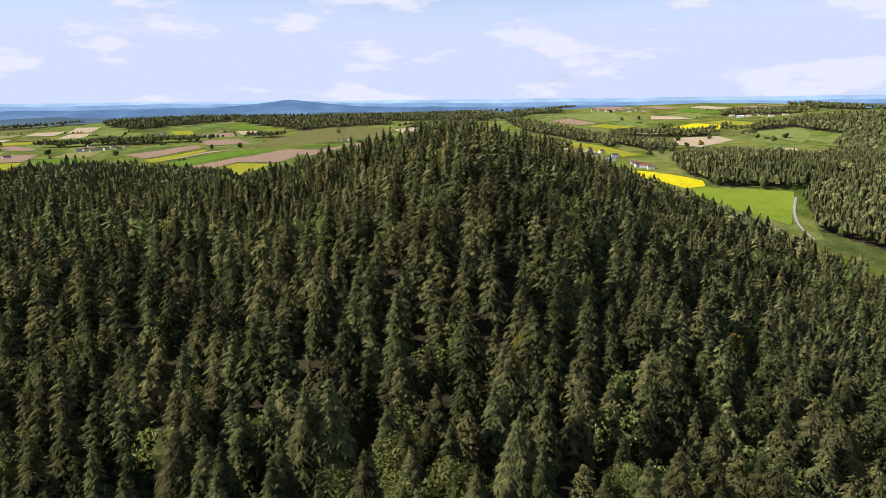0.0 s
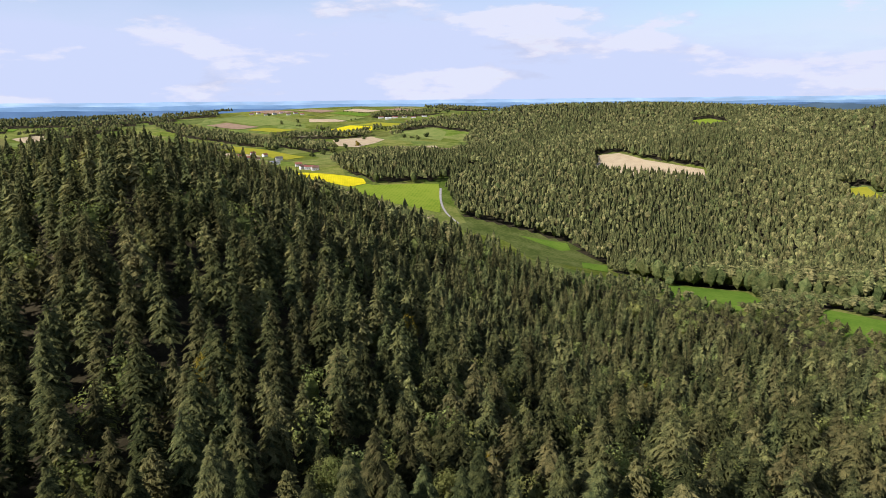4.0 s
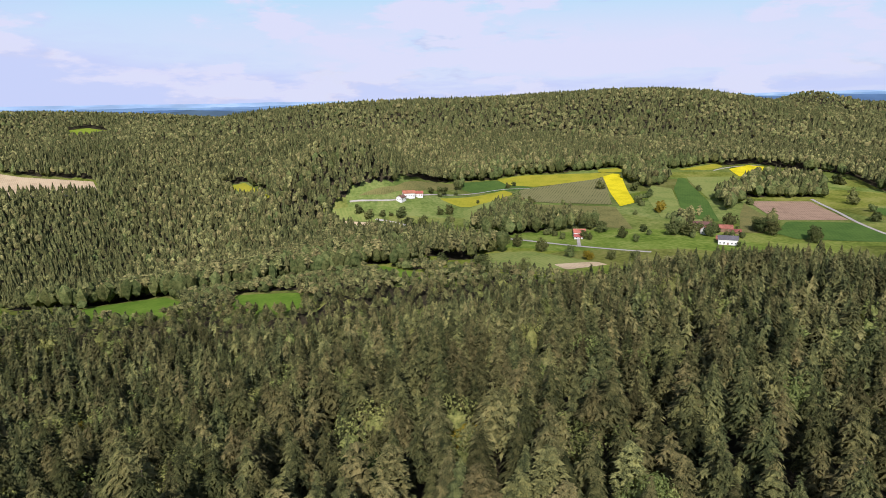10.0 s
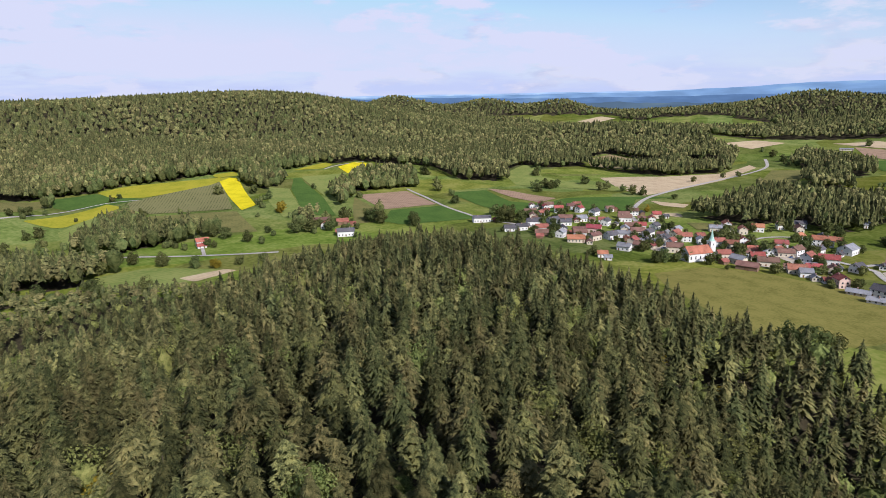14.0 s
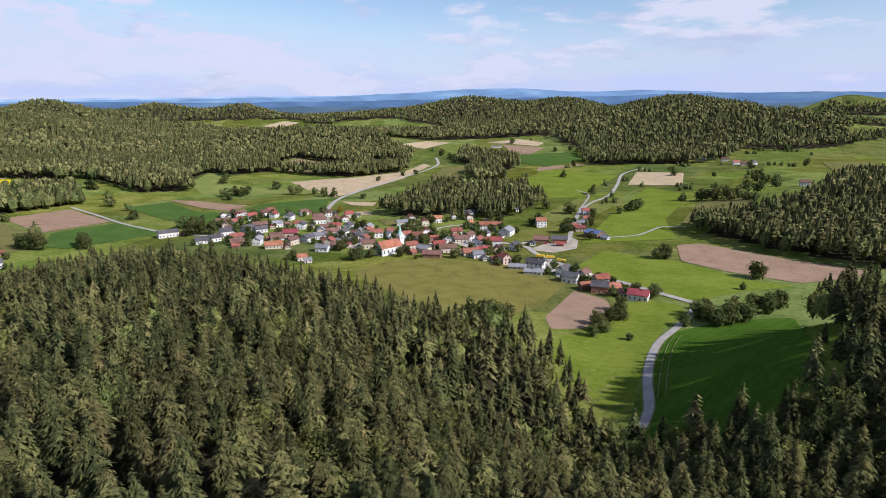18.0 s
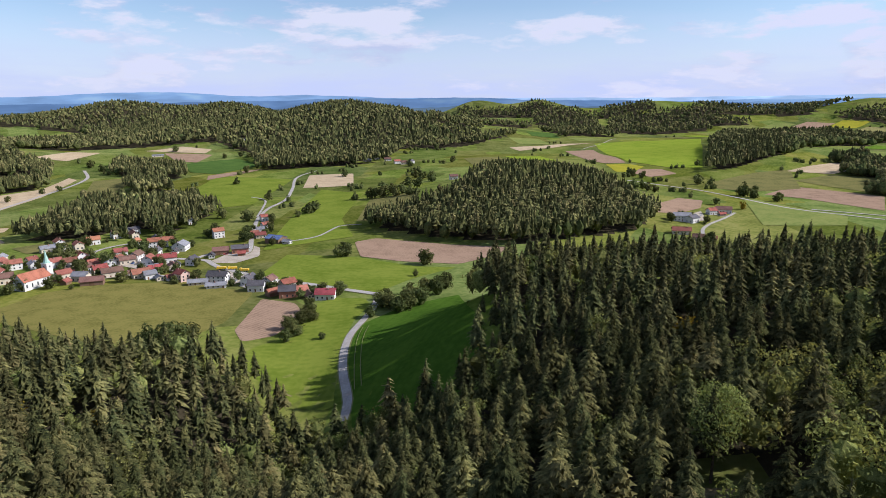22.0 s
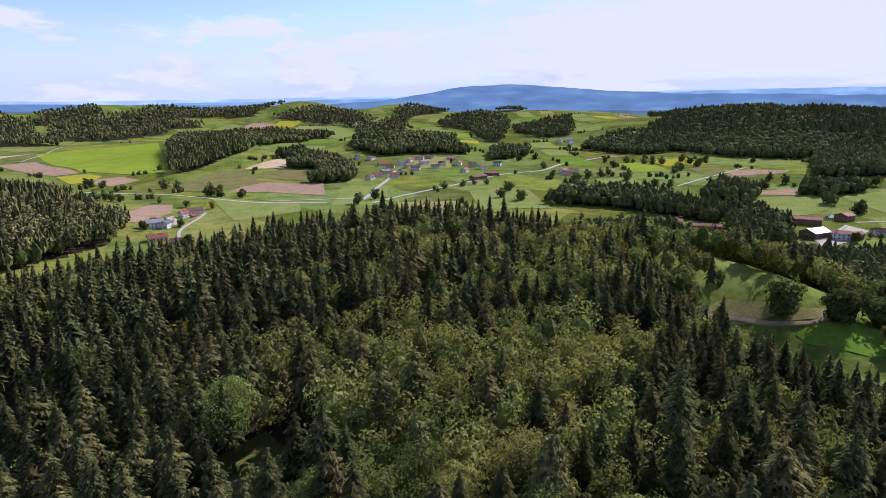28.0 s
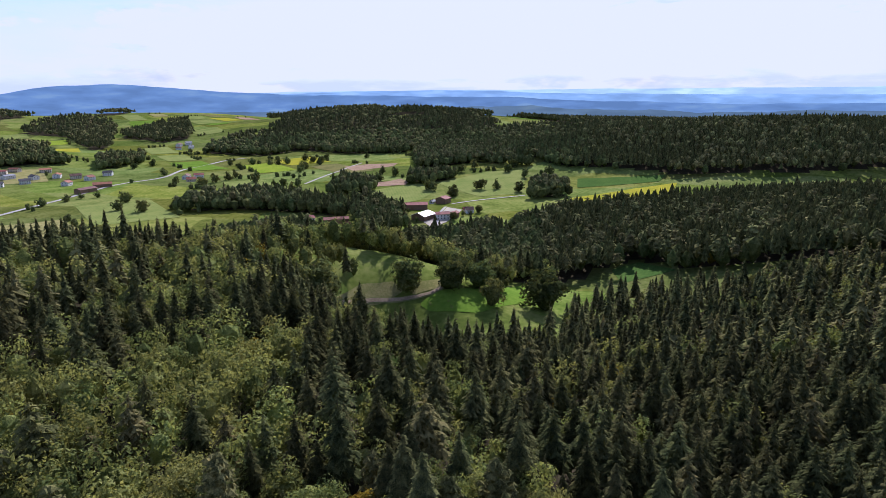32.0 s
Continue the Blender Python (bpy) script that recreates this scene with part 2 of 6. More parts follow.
hill(-413, -1442, 31.9, 200, 180, 196)
hill(-899, -1384, 27.2, 220, 180, 213)
hill(-1250, -2946, 78.3, 500, 700, 203)
hill(2498, -87, 41.1, 220, 140, 92)
hill(2641, -561, 40.2, 220, 150, 102)
hill(2742, -944, 48.7, 220, 130, 109)
hill(2619, -1358, 36.0, 220, 130, 117)
hill(2457, -1633, 47.3, 220, 130, 124)
hill(1745, -2316, 31.4, 220, 170, 143)
hill(1408, -2649, 32.3, 220, 150, 152)
hill(801, -2262, 34.7, 220, 150, 160)
hill(372, -3027, 56.8, 220, 150, 173)
hill(85, -3049, 42.9, 220, 120, 178)
hill(-424, -3020, 37.4, 220, 150, 188)
hill(-645, -3032, 25.5, 220, 130, 192)
hill(-1322, -2969, 44.3, 220, 170, 204)
hill(-1696, -2714, 40.9, 220, 150, 212)
hill(-171, 384, -9.9, 140, 70, 336)
hill(-72, 270, -39.3, 90, 45, 345)
hill(-8, 430, 3.8, 110, 70, 359)
hill(20, -289, 16.2, 60, 50, 176)
hill(-1960, -999, 85.4, 400, 600, 243)
hill(-2121, -2121, 77.4, 500, 700, 225)
hill(-2575, -362, 22.0, 500, 600, 262)
hill(78, 410, 8.0, 110, 75, 11)
hill(365, -160, 9.5, 110, 85, 114)
hill(152, -246, 5.0, 45, 35, 148)
hill(38, -275, 7.0, 45, 40, 172)
hill(-22, -318, 6.0, 80, 60, 184)
hill(-190, -256, 4.5, 80, 80, 216)


def ground(x, y):
    """Height of the land, for numbers or arrays."""
    x, y = np.asarray(x, float), np.asarray(y, float)
    z = 1.2 * np.sin(x / 83.0 + 1) * np.sin(y / 97.0) + 0.8 * np.sin(x / 37.0 + y / 51.0)
    for cx, cy, h, al, ac, s, c in HILLS:
        z = z + h * np.exp(-((((x - cx) * s + (y - cy) * c) / al) ** 2 + (((x - cx) * c - (y - cy) * s) / ac) ** 2))
    return z


WOODS, FIELDS, LANES = [], [], []


def wood(*outline):
    WOODS.append(np.array(outline, float))


def inside(x, y, outline):
    """Which of the points lie inside the outline."""
    r = np.zeros(x.shape, bool)
    px, py = outline[-1]
    for qx, qy in outline:
        if qy != py:
            c = ((qy > y) != (py > y)) & (x < (px - qx) * (y - qy) / (py - qy) + qx)
            r ^= c
        px, py = qx, qy
    return r


def near_lane(x, y, pts, width):
    r = np.zeros(x.shape, bool)
    for (ax, ay), (bx, by) in zip(pts[:-1], pts[1:]):
        dx, dy = bx - ax, by - ay
        u = np.clip(((x - ax) * dx + (y - ay) * dy) / (dx * dx + dy * dy + 1e-9), 0, 1)
        r |= np.hypot(x - ax - u * dx, y - ay - u * dy) < width
    return r


wood((0, 620), (116, 548), (171, 470), (216, 406), (248, 354), (286, 341), (343, 343), (410, 287), (453, 211), (483, 129), (483, 42), (438, -38), (435, -116), (423, -180), (372, -215), (311, -235), (256, -239), (217, -242), (193, -256), (165, -265), (144, -259), (120, -242), (98, -219), (78, -214), (58, -218), (45, -230), (39, -262), (39, -297), (45, -322), (37, -348), (14, -400), (-60, -426), (-144, -395), (-200, -346), (-254, -282), (-292, -228), (-297, -185), (-300, -170), (-264, -143), (-239, -122), (-234, -99), (-233, -76), (-254, -54), (-327, -46), (-349, -24), (-369, 32), (-396, 106), (-416, 240), (-382, 382), (-245, 424), (-161, 442), (-94, 532))
wood((-476, 428), (-240, 593), (-274, 752), (-386, 868), (-602, 860), (-766, 643))
wood((366, 1074), (390, 993), (501, 974), (573, 1023), (654, 1181), (658, 1348), (496, 1363), (382, 1190))
wood((495, 928), (456, 818), (516, 763), (562, 702), (544, 597), (381, 354), (406, 284), (425, 240), (414, 185), (437, 127), (446, 108), (492, 93), (584, 153), (672, 216), (741, 283), (772, 279), (813, 245), (836, 222), (1049, 88), (1084, -65), (1079, -170), (1129, -317), (1052, -417), (921, -424), (870, -485), (947, -529), (984, -609), (1261, -797), (1766, -939), (2966, -1447), (3250, -573), (3151, 556), (2771, 1600), (2404, 2404), (1940, 2670), (1092, 1847), (919, 1619), (865, 1361), (765, 1118), (604, 1092))
wood((984, -609), (982, -709), (797, -730), (785, -857), (948, -1066), (1168, -1165), (1338, -1486), (1734, -1354), (1766, -939), (1261, -797))
wood((518, -515), (418, -528), (379, -622), (396, -694), (480, -797), (605, -734))
wood((820, -1052), (635, -1012), (747, -1177), (917, -1206))
wood((-393, -84), (-437, -54), (-438, 46), (-442, 161), (-459, 321), (-655, 459), (-821, 220), (-786, 83), (-730, -25), (-670, -118), (-580, -155))
wood((-404, -327), (-333, -225), (-339, -196), (-367, -164), (-372, -135), (-390, -97), (-470, -100), (-543, -135), (-529, -182), (-493, -220), (-485, -280), (-531, -358), (-461, -415))
wood((671, 95), (800, 90), (833, 71), (780, 10), (712, -46), (680, -41), (649, 32), (632, 66))
wood((622, 211), (698, 222), (647, 152), (595, 96), (581, 61), (543, 37), (506, 59), (517, 94), (558, 132))
wood((678, -115), (706, -150), (648, -143), (633, -114))
wood((699, -189), (731, -227), (669, -212), (657, -184))
wood((853, -195), (936, -248), (998, -282), (993, -368), (880, -336), (865, -239), (768, -190))
wood((981, -98), (1065, -98), (1061, -163), (981, -161), (941, -126))
wood((-620, -347), (-648, -300), (-565, -257), (-516, -281))
wood((742, -962), (666, -992), (575, -873), (588, -806))
wood((195, -624), (118, -576), (30, -553), (-30, -594), (-86, -640), (-118, -707), (-97, -765), (-80, -873), (-61, -1016), (-7, -1080), (54, -1080), (103, -1003), (108, -788), (114, -740), (139, -708), (162, -686), (196, -672))
wood((581, -1160), (497, -1193), (406, -1235), (344, -1302), (368, -1431), (373, -1903), (490, -2079), (578, -2122), (681, -2065), (835, -2089), (1384, -2566), (2121, -2528), (1806, -1870), (1384, -1837), (1007, -1611), (714, -1409))
wood((418, -1551), (295, -1556), (210, -1671), (141, -1854), (116, -2022), (197, -1838), (307, -1899), (412, -1848), (459, -1756))
wood((377, -1957), (319, -2698), (291, -2744), (112, -2723), (22, -2490), (-14, -2001), (-165, -2442), (-166, -2751), (-78, -2927), (19, -2924), (91, -2973), (163, -2913), (298, -2850), (438, -2887), (419, -2118))
wood((-184, -2406), (-340, -2312), (-552, -2465), (-656, -2744), (-730, -3053), (-665, -2964), (-472, -2839), (-317, -2816), (-213, -2743))
wood((-257, -1151), (-320, -1198), (-444, -1326), (-624, -1586), (-743, -1636), (-777, -1793), (-943, -2398), (-742, -2395), (-574, -2361), (-380, -1700))
wood((-626, -2794), (-817, -2767), (-989, -2726), (-1056, -2838), (-1005, -3016), (-809, -3033), (-665, -2964))
wood((-1027, -2684), (-1133, -2500), (-1236, -2304), (-1396, -2370), (-1421, -2660), (-1316, -2789), (-1191, -2760), (-1062, -2709))
wood((-710, -1330), (-723, -1219), (-833, -1181), (-914, -1145), (-926, -1181), (-965, -1270), (-1225, -1703), (-1131, -1782), (-951, -1736), (-731, -1382))
wood((-421, -942), (-495, -931), (-560, -1050), (-605, -1207), (-583, -1343), (-512, -1317))
wood((-1477, -2076), (-1456, -1836), (-1152, -1386), (-1208, -1375), (-1334, -1498), (-1669, -1849), (-1806, -2041), (-1843, -2241), (-1692, -2245), (-1516, -2118))
wood((-1444, -1592), (-1362, -1359), (-1453, -1323), (-1950, -1791), (-1873, -1816), (-1712, -1765), (-1526, -1683))
wood((-882, -1041), (-1009, -1053), (-1102, -1155), (-1116, -1235), (-967, -1142))
wood((-1052, -457), (-1121, -374), (-1099, -266), (-1077, -224), (-1500, -171), (-2047, -268), (-2014, -410), (-1892, -498), (-1754, -556), (-1573, -604), (-1405, -596), (-1243, -547))
wood((-1079, -242), (-1006, -174), (-988, -101), (-966, -41), (-941, -6), (-953, 98), (-946, 138), (-1100, 620), (-1620, 600), (-1600, -30), (-1400, -190))
wood((-1216, -1081), (-1214, -905), (-1318, -877), (-1270, -721), (-1316, -600), (-1917, -539), (-1940, -653), (-1824, -794), (-1685, -948), (-1553, -1071), (-1482, -1183), (-1303, -1146))
wood((-575, -573), (-612, -495), (-606, -390), (-588, -332), (-660, -385), (-708, -470), (-711, -540), (-680, -575), (-630, -584))
wood((-1649, 2848), (-1416, 2724), (-1259, 2905), (-1116, 3066), (-1122, 3292), (-1303, 3220), (-1470, 3143), (-1587, 3081), (-1681, 3027))
wood((-1116, 3066), (-875, 2874), (-735, 2763), (-611, 2497), (-480, 2899), (-352, 2891), (-288, 3027), (133, 2943), (149, 3286), (-138, 3387), (-533, 3346), (-902, 3263), (-1075, 3209))
wood((246, 2501), (357, 1996), (445, 1838), (459, 1594), (561, 1684), (560, 1827), (527, 1901), (459, 2053), (406, 2526), (281, 2855), (144, 3172))
wood((905, 2057), (1039, 1993), (1068, 1852), (1140, 1727), (1197, 1613), (1399, 1903), (1372, 2041), (1260, 2166), (1147, 2212), (996, 2183), (850, 2055))
wood((627, 1111), (651, 1030), (715, 1039), (1051, 1415), (951, 1501), (799, 1425), (604, 1147))

wood((-561, -313), (-574, -261), (-619, -287), (-684, -342), (-691, -389))
wood((-326, -178), (-345, -160), (-516, -170), (-546, -154), (-577, -168), (-535, -198), (-506, -230))
wood((-851, -383), (-897, -312), (-952, -342), (-958, -402), (-923, -413))
wood((-831, -266), (-875, -225), (-924, -241), (-938, -282))
wood((-757, -177), (-803, -134), (-858, -149), (-883, -185), (-855, -200))
wood((-1021, -438), (-1074, -358), (-1032, -240), (-1055, -246), (-1141, -395), (-1099, -465))
wood((-742, -454), (-793, -396), (-859, -456), (-880, -513))


def mesh_from(name, verts, faces, mats, mat_index=None, tint=None, smooth=False):
    """A mesh from arrays of corners and of triangles or quads."""
    me = bpy.data.meshes.new(name)
    k = faces.shape[1]
    me.vertices.add(len(verts))
    me.vertices.foreach_set("co", np.ascontiguousarray(verts, np.float32).ravel())
    me.loops.add(faces.size)
    me.loops.foreach_set("vertex_index", np.ascontiguousarray(faces, np.int32).ravel())
    me.polygons.add(len(faces))
    me.polygons.foreach_set("loop_start", np.arange(0, faces.size, k, dtype=np.int32))
    if mat_index is not None:
        me.polygons.foreach_set("material_index", np.ascontiguousarray(mat_index, np.int32))
    me.polygons.foreach_set("use_smooth", np.full(len(faces), smooth))
    for m in mats:
        me.materials.append(m)
    if tint is not None:
        at = me.attributes.new("tint", "FLOAT", "POINT")
        at.data.foreach_set("value", np.ascontiguousarray(tint, np.float32))
    me.update(calc_edges=True)
    return me


def soft_noise(x, y, s, seed):
    """Cheap smooth field between -1 and 1."""
    return (np.sin(x / s + seed) * np.cos(y / s * 1.3 - seed * 2) + np.sin(x / s * 0.53 - y / s * 0.71 + seed * 3)) / 2


def in_woods(x, y):
    d, az = np.hypot(x, y), np.degrees(np.arctan2(x, y)) % 360
    open_land = (az > 318) | (az < 32)
    r = (d > 1750) & (soft_noise(x, y, 150, 3) + 0.5 * soft_noise(x, y, 57, 8) > np.where(open_land, 0.62, np.where((az > 60) & (az < 152), -0.32, np.where((az > 238) & (az < 290), -0.25, 0.5))))
    r |= (d > 1750) & (az > 60) & (az < 156) & (ground(x, y) > 62)
    for w in WOODS:
        r |= inside(x, y, w)
    return r


def cleared(x, y):
    r = np.zeros(x.shape, bool)
    for f in FIELDS:
        r |= inside(x, y, f)
    for pts, width in LANES:
        r |= near_lane(x, y, pts, width / 2 + 3.0)
    for h in HOMES:
        r |= np.hypot(x - h[0], y - h[1]) < h[3] * 0.5 + 9
    for tx, ty, h in LONE:
        r |= np.hypot(x - tx, y - ty) < 6
    return r

# ---- fields and lanes, in plan ----
CROPS = []


def field(crop, *outline):
    CROPS.append((crop, outline))
    FIELDS.append(np.array(outline, float))


def lane(width, *line):
    LANES.append((line, width))


field("maizelow", (785, 261), (836, 222), (957, 193), (1021, 160), (967, 152), (898, 174), (803, 229))
field("dark", (1018, 157), (1037, 106), (964, 39), (935, 130), (953, 148))
field("mustard", (1045, 105), (1065, 60), (1054, -87), (1009, -51), (980, 12), (973, 38), (998, 82))
field("striped", (955, 59), (1013, -52), (1027, -69), (819, -66), (873, 34), (930, 66))
field("rape", (1060, -65), (1043, -95), (829, -95), (804, -74))
field("mustard", (1086, -60), (1096, -97), (1061, -98), (1060, -62))
field("mustard", (856, 166), (959, 85), (930, 66), (840, 121), (836, 132))
field("light", (816, 126), (886, 99), (905, 44), (860, 40), (844, 87), (742, 84), (738, 111))
field("maizelow", (856, 34), (801, -68), (673, -77), (711, 22), (809, 47))
field("light", (963, -131), (933, -156), (738, -138), (734, -114), (845, -113))
field("dark", (1014, -177), (1018, -188), (836, -185), (714, -171), (738, -139), (930, -158))
field("light", (1022, -191), (1025, -267), (898, -207), (852, -189))
field("mustard", (1074, -187), (1134, -259), (1108, -263), (1078, -239))
field("rape", (1086, -267), (1128, -307), (1117, -329), (1047, -304), (1025, -268))
field("soil", (845, -235), (855, -310), (728, -304), (723, -232))
field("dark", (714, -238), (715, -305), (626, -314), (630, -221), (653, -209))
field("maizelow", (832, -226), (716, -227), (654, -199), (654, -176), (759, -203))
field("light", (758, 288), (764, 262), (749, 216), (737, 227), (738, 268))
field("stubble", (736, 267), (734, 219), (724, 215), (724, 250))
field("dark", (810, -356), (812, -417), (714, -402), (675, -428), (700, -479), (640, -611), (645, -550), (579, -488), (601, -426), (624, -380), (637, -358), (705, -351))
field("soil", (824, -425), (795, -449), (707, -469), (686, -430), (747, -422), (802, -424))
field("light", (947, -521), (1048, -620), (1012, -621), (899, -567), (797, -590), (725, -619), (711, -576), (825, -524), (834, -481))
field("stubble", (852, -648), (804, -740), (803, -869), (868, -1005), (834, -984), (738, -800), (687, -649), (667, -581), (734, -595))
field("clearing", (1067, -777), (1092, -856), (950, -876), (902, -824), (924, -764), (983, -728))
field("maizelow", (959, -936), (940, -1000), (879, -952), (865, -856))
field("stubble", (631, -560), (588, -585), (572, -561), (596, -548))
field("stubble", (555, -515), (543, -527), (523, -513), (538, -504))
field("maizelow", (499, -494), (469, -536), (444, -499), (465, -476))
field("soil", (914, -1367), (792, -1371), (769, -1263), (825, -1275))
field("stubble", (978, -1384), (919, -1452), (829, -1434), (818, -1382), (922, -1383))
field("dark", (784, -1235), (715, -1343), (612, -1266), (622, -1084), (698, -1122))
field("soil", (626, -1061), (578, -1198), (577, -1067), (596, -1006))
field("maizelow", (792, -972), (762, -1028), (759, -1077), (665, -861), (692, -827))
field("soil", (186, -562), (170, -580), (96, -560), (41, -552), (44, -529), (75, -494), (126, -496), (163, -507))
field("maize", (354, -322), (356, -371), (331, -398), (277, -420), (209, -400), (196, -336), (200, -309), (218, -282), (253, -281), (318, -302))
field("soil", (183, -323), (196, -386), (168, -378), (155, -359), (155, -319), (169, -305))
field("soil", (-23, -1625), (-94, -1659), (-134, -1260), (-93, -1249), (-64, -1305))
field("yellowgreen", (-107, -1849), (-419, -1981), (-261, -1198), (-200, -1202), (-138, -1275), (-109, -1672))
field("mustard", (-94, -1231), (-135, -1243), (-161, -1208), (-134, -1144), (-104, -1129))
field("soil", (-147, -1175), (-187, -1183), (-207, -1139), (-156, -1092), (-134, -1122))
field("soil", (-89, -739), (-163, -876), (-191, -860), (-176, -801), (-140, -743), (-107, -734))
field("maizelow", (-238, -1050), (-344, -1166), (-406, -1195), (-357, -998), (-282, -972), (-240, -993))
field("soil", (-291, -946), (-351, -1020), (-380, -994), (-440, -936), (-393, -830), (-331, -917))
field("maizelow", (-375, -1088), (-402, -1031), (-446, -962), (-512, -1125), (-456, -1153))
field("stubble", (118, -1654), (-10, -1790), (-102, -1866), (5, -1706), (88, -1587))
field("light", (-252, -917), (-288, -830), (-328, -771), (-305, -715), (-219, -704))
field("stubble", (-436, -1217), (-512, -1281), (-547, -1250), (-461, -1156), (-395, -1180))
field("light", (-1107, -2404), (-1207, -2386), (-1164, -2128), (-818, -1620), (-1041, -2237))
field("soil", (-1060, -610), (-1097, -581), (-1115, -523), (-1073, -513), (-1000, -557))
field("soil", (-805, -468), (-921, -428), (-890, -399), (-829, -436))
field("light", (-751, -399), (-809, -418), (-877, -378), (-820, -328), (-748, -320), (-711, -332))
field("light", (-884, -352), (-998, -308), (-1010, -246), (-819, -199), (-787, -251), (-840, -310))
field("mustard", (-783, -133), (-867, -63), (-908, -9), (-837, -14), (-799, -71), (-761, -119))
field("dark", (-937, -148), (-957, -26), (-918, -32), (-874, -138))
field("soil", (-871, -460), (-916, -407), (-860, -392), (-832, -440))
field("dry", (-278, -170), (-300, -166), (-314, -152), (-310, -144), (-298, -151), (-281, -165))
field("dry", (-315, -144), (-331, -127), (-320, -126), (-309, -138))
field("bright", (-233, -161), (-276, -166), (-286, -159), (-273, -158), (-244, -159))
field("bright", (-304, -132), (-315, -127), (-335, -107), (-400, -96), (-344, -79), (-303, -97), (-300, -124))
# meadow strip in shadow, painted with the dark grass colour
field("dark", (-461, -46), (-483, -28), (-452, 0), (-421, -34))
field("bright", (509, 735), (570, 698), (554, 671), (535, 668))
field("bright", (527, 615), (559, 602), (399, 426), (381, 432))
field("bright", (366, 335), (392, 319), (434, 313), (376, 271), (363, 285), (348, 304))
field("bright", (414, 235), (407, 183), (391, 190), (380, 213))
field("bright", (518, 188), (513, 149), (463, 98), (446, 108))
field("light", (552, 64), (560, 28), (515, -31), (493, -16), (480, 24), (491, 62))
field("stubble", (505, 4), (517, -31), (508, -40), (487, -7))
field("rape", (286, 1162), (317, 1152), (362, 1075), (388, 1032), (382, 1003), (346, 990), (311, 1061))
field("yellowgreen", (346, 988), (384, 1000), (389, 991), (503, 968), (435, 833), (379, 882), (344, 954))
field("mustard", (239, 2226), (312, 2150), (381, 1806), (421, 1501), (359, 1451), (295, 1744))
field("rape", (758, 2369), (860, 2412), (917, 2279), (854, 2180), (741, 2111), (723, 2197))
field("stubble", (621, 2353), (727, 2316), (701, 2179), (607, 2223))
field("stubble", (650, 1997), (800, 2037), (790, 1894), (632, 1717), (600, 1792))
field("light", (866, 2063), (1047, 2055), (1025, 1912), (900, 1721), (915, 1940))
field("stubble", (733, 1637), (831, 1619), (794, 1518), (754, 1485))
field("light", (616, 1083), (639, 1040), (596, 1021))
field("stubble", (801, 2778), (887, 2688), (912, 2574), (776, 2687))
field("light", (428, 3027), (678, 3002), (738, 2666), (574, 2716))
field("stubble", (893, 1014), (933, 989), (932, 913), (948, 854), (962, 798), (910, 747), (882, 792), (802, 907))
field("yellowgreen", (1683, 1462), (1750, 1441), (1737, 1367), (1605, 1262), (1550, 1338))
field("light", (1269, 899), (1315, 880), (1249, 840))
field("mustard", (1010, 577), (1038, 554), (960, 472), (845, 412), (964, 537))
field("light", (1785, 1259), (2018, 1294), (1897, 1234), (1708, 1195))
field("soil", (-873, 1599), (-834, 1967), (-757, 1827), (-762, 1485))
field("mustard", (-747, 1457), (-721, 1742), (-691, 1698), (-694, 1389))
field("stubble", (-700, 1417), (-646, 1763), (-681, 1679))
field("bright", (-657, 1360), (-633, 1763), (-529, 1764), (-590, 1292))
field("soil", (-570, 1257), (-508, 1745), (-409, 1711), (-407, 1373), (-494, 1368), (-517, 1208))
field("mustard", (-507, 1179), (-485, 1343), (-407, 1331), (-402, 1153), (-447, 1104))
field("soil", (-1433, 1921), (-1432, 1981), (-1249, 1823), (-1215, 1747), (-1314, 1777))
field("maizelow", (-656, 1912), (-666, 2162), (-698, 2721), (-562, 2849), (-411, 2072), (-512, 1877))
field("soil", (-929, 2205), (-809, 2262), (-678, 2021), (-805, 1976))
field("maizelow", (-552, 2851), (-472, 2888), (-321, 2741), (-262, 2370), (-448, 2062), (-410, 2104))
field("soil", (-509, 1784), (-399, 1752), (-341, 1903), (-376, 1529))
field("bright", (-565, 1981), (-435, 1962), (-349, 1930), (-528, 1850))
field("bright", (-376, 3029), (-300, 3024), (-315, 2937))
field("stubble", (-296, 2713), (-234, 2802), (-169, 2750), (-228, 2506))
# meadow beside the wood, its shade painted in as a darker green
field("deep", (88, -252), (101, -287), (108, -318), (110, -338), (92, -372), (61, -400), (44, -340), (40, -285), (27, -253), (32, -215), (56, -214), (78, -222))
field("bright", (355, 326), (390, 346), (410, 338), (435, 311), (400, 272), (368, 252), (342, 262), (340, 305))
field("bright", (421, 239), (421, 222), (420, 188), (378, 168), (362, 186), (378, 222))
field("clearing", (-22, -138), (-33, -130), (-50, -126), (-50, -112), (-36, -104), (-24, -118))
field("fresh", (150, -312), (150, -335), (155, -370), (147, -390), (124, -391), (115, -376), (117, -347), (112, -310), (104, -279), (94, -244), (118, -246), (142, -264), (160, -280), (158, -300))
field("fresh", (226, -438), (177, -422), (120, -401), (101, -447), (75, -483), (109, -481), (166, -504), (231, -509))
field("fresh", (261, -522), (194, -585), (236, -670), (269, -862), (354, -920), (295, -662))
field("fresh", (439, -723), (390, -762), (451, -1035), (599, -1051), (559, -903))
field("yard", (291, -479), (289, -518), (289, -549), (269, -534), (255, -504), (265, -480))
field("yard", (258, -422), (258, -455), (233, -448), (224, -432), (237, -418))
field("yard", (446, -388), (432, -407), (405, -394), (417, -378))
field("yard", (364, -456), (344, -484), (316, -480), (330, -446))
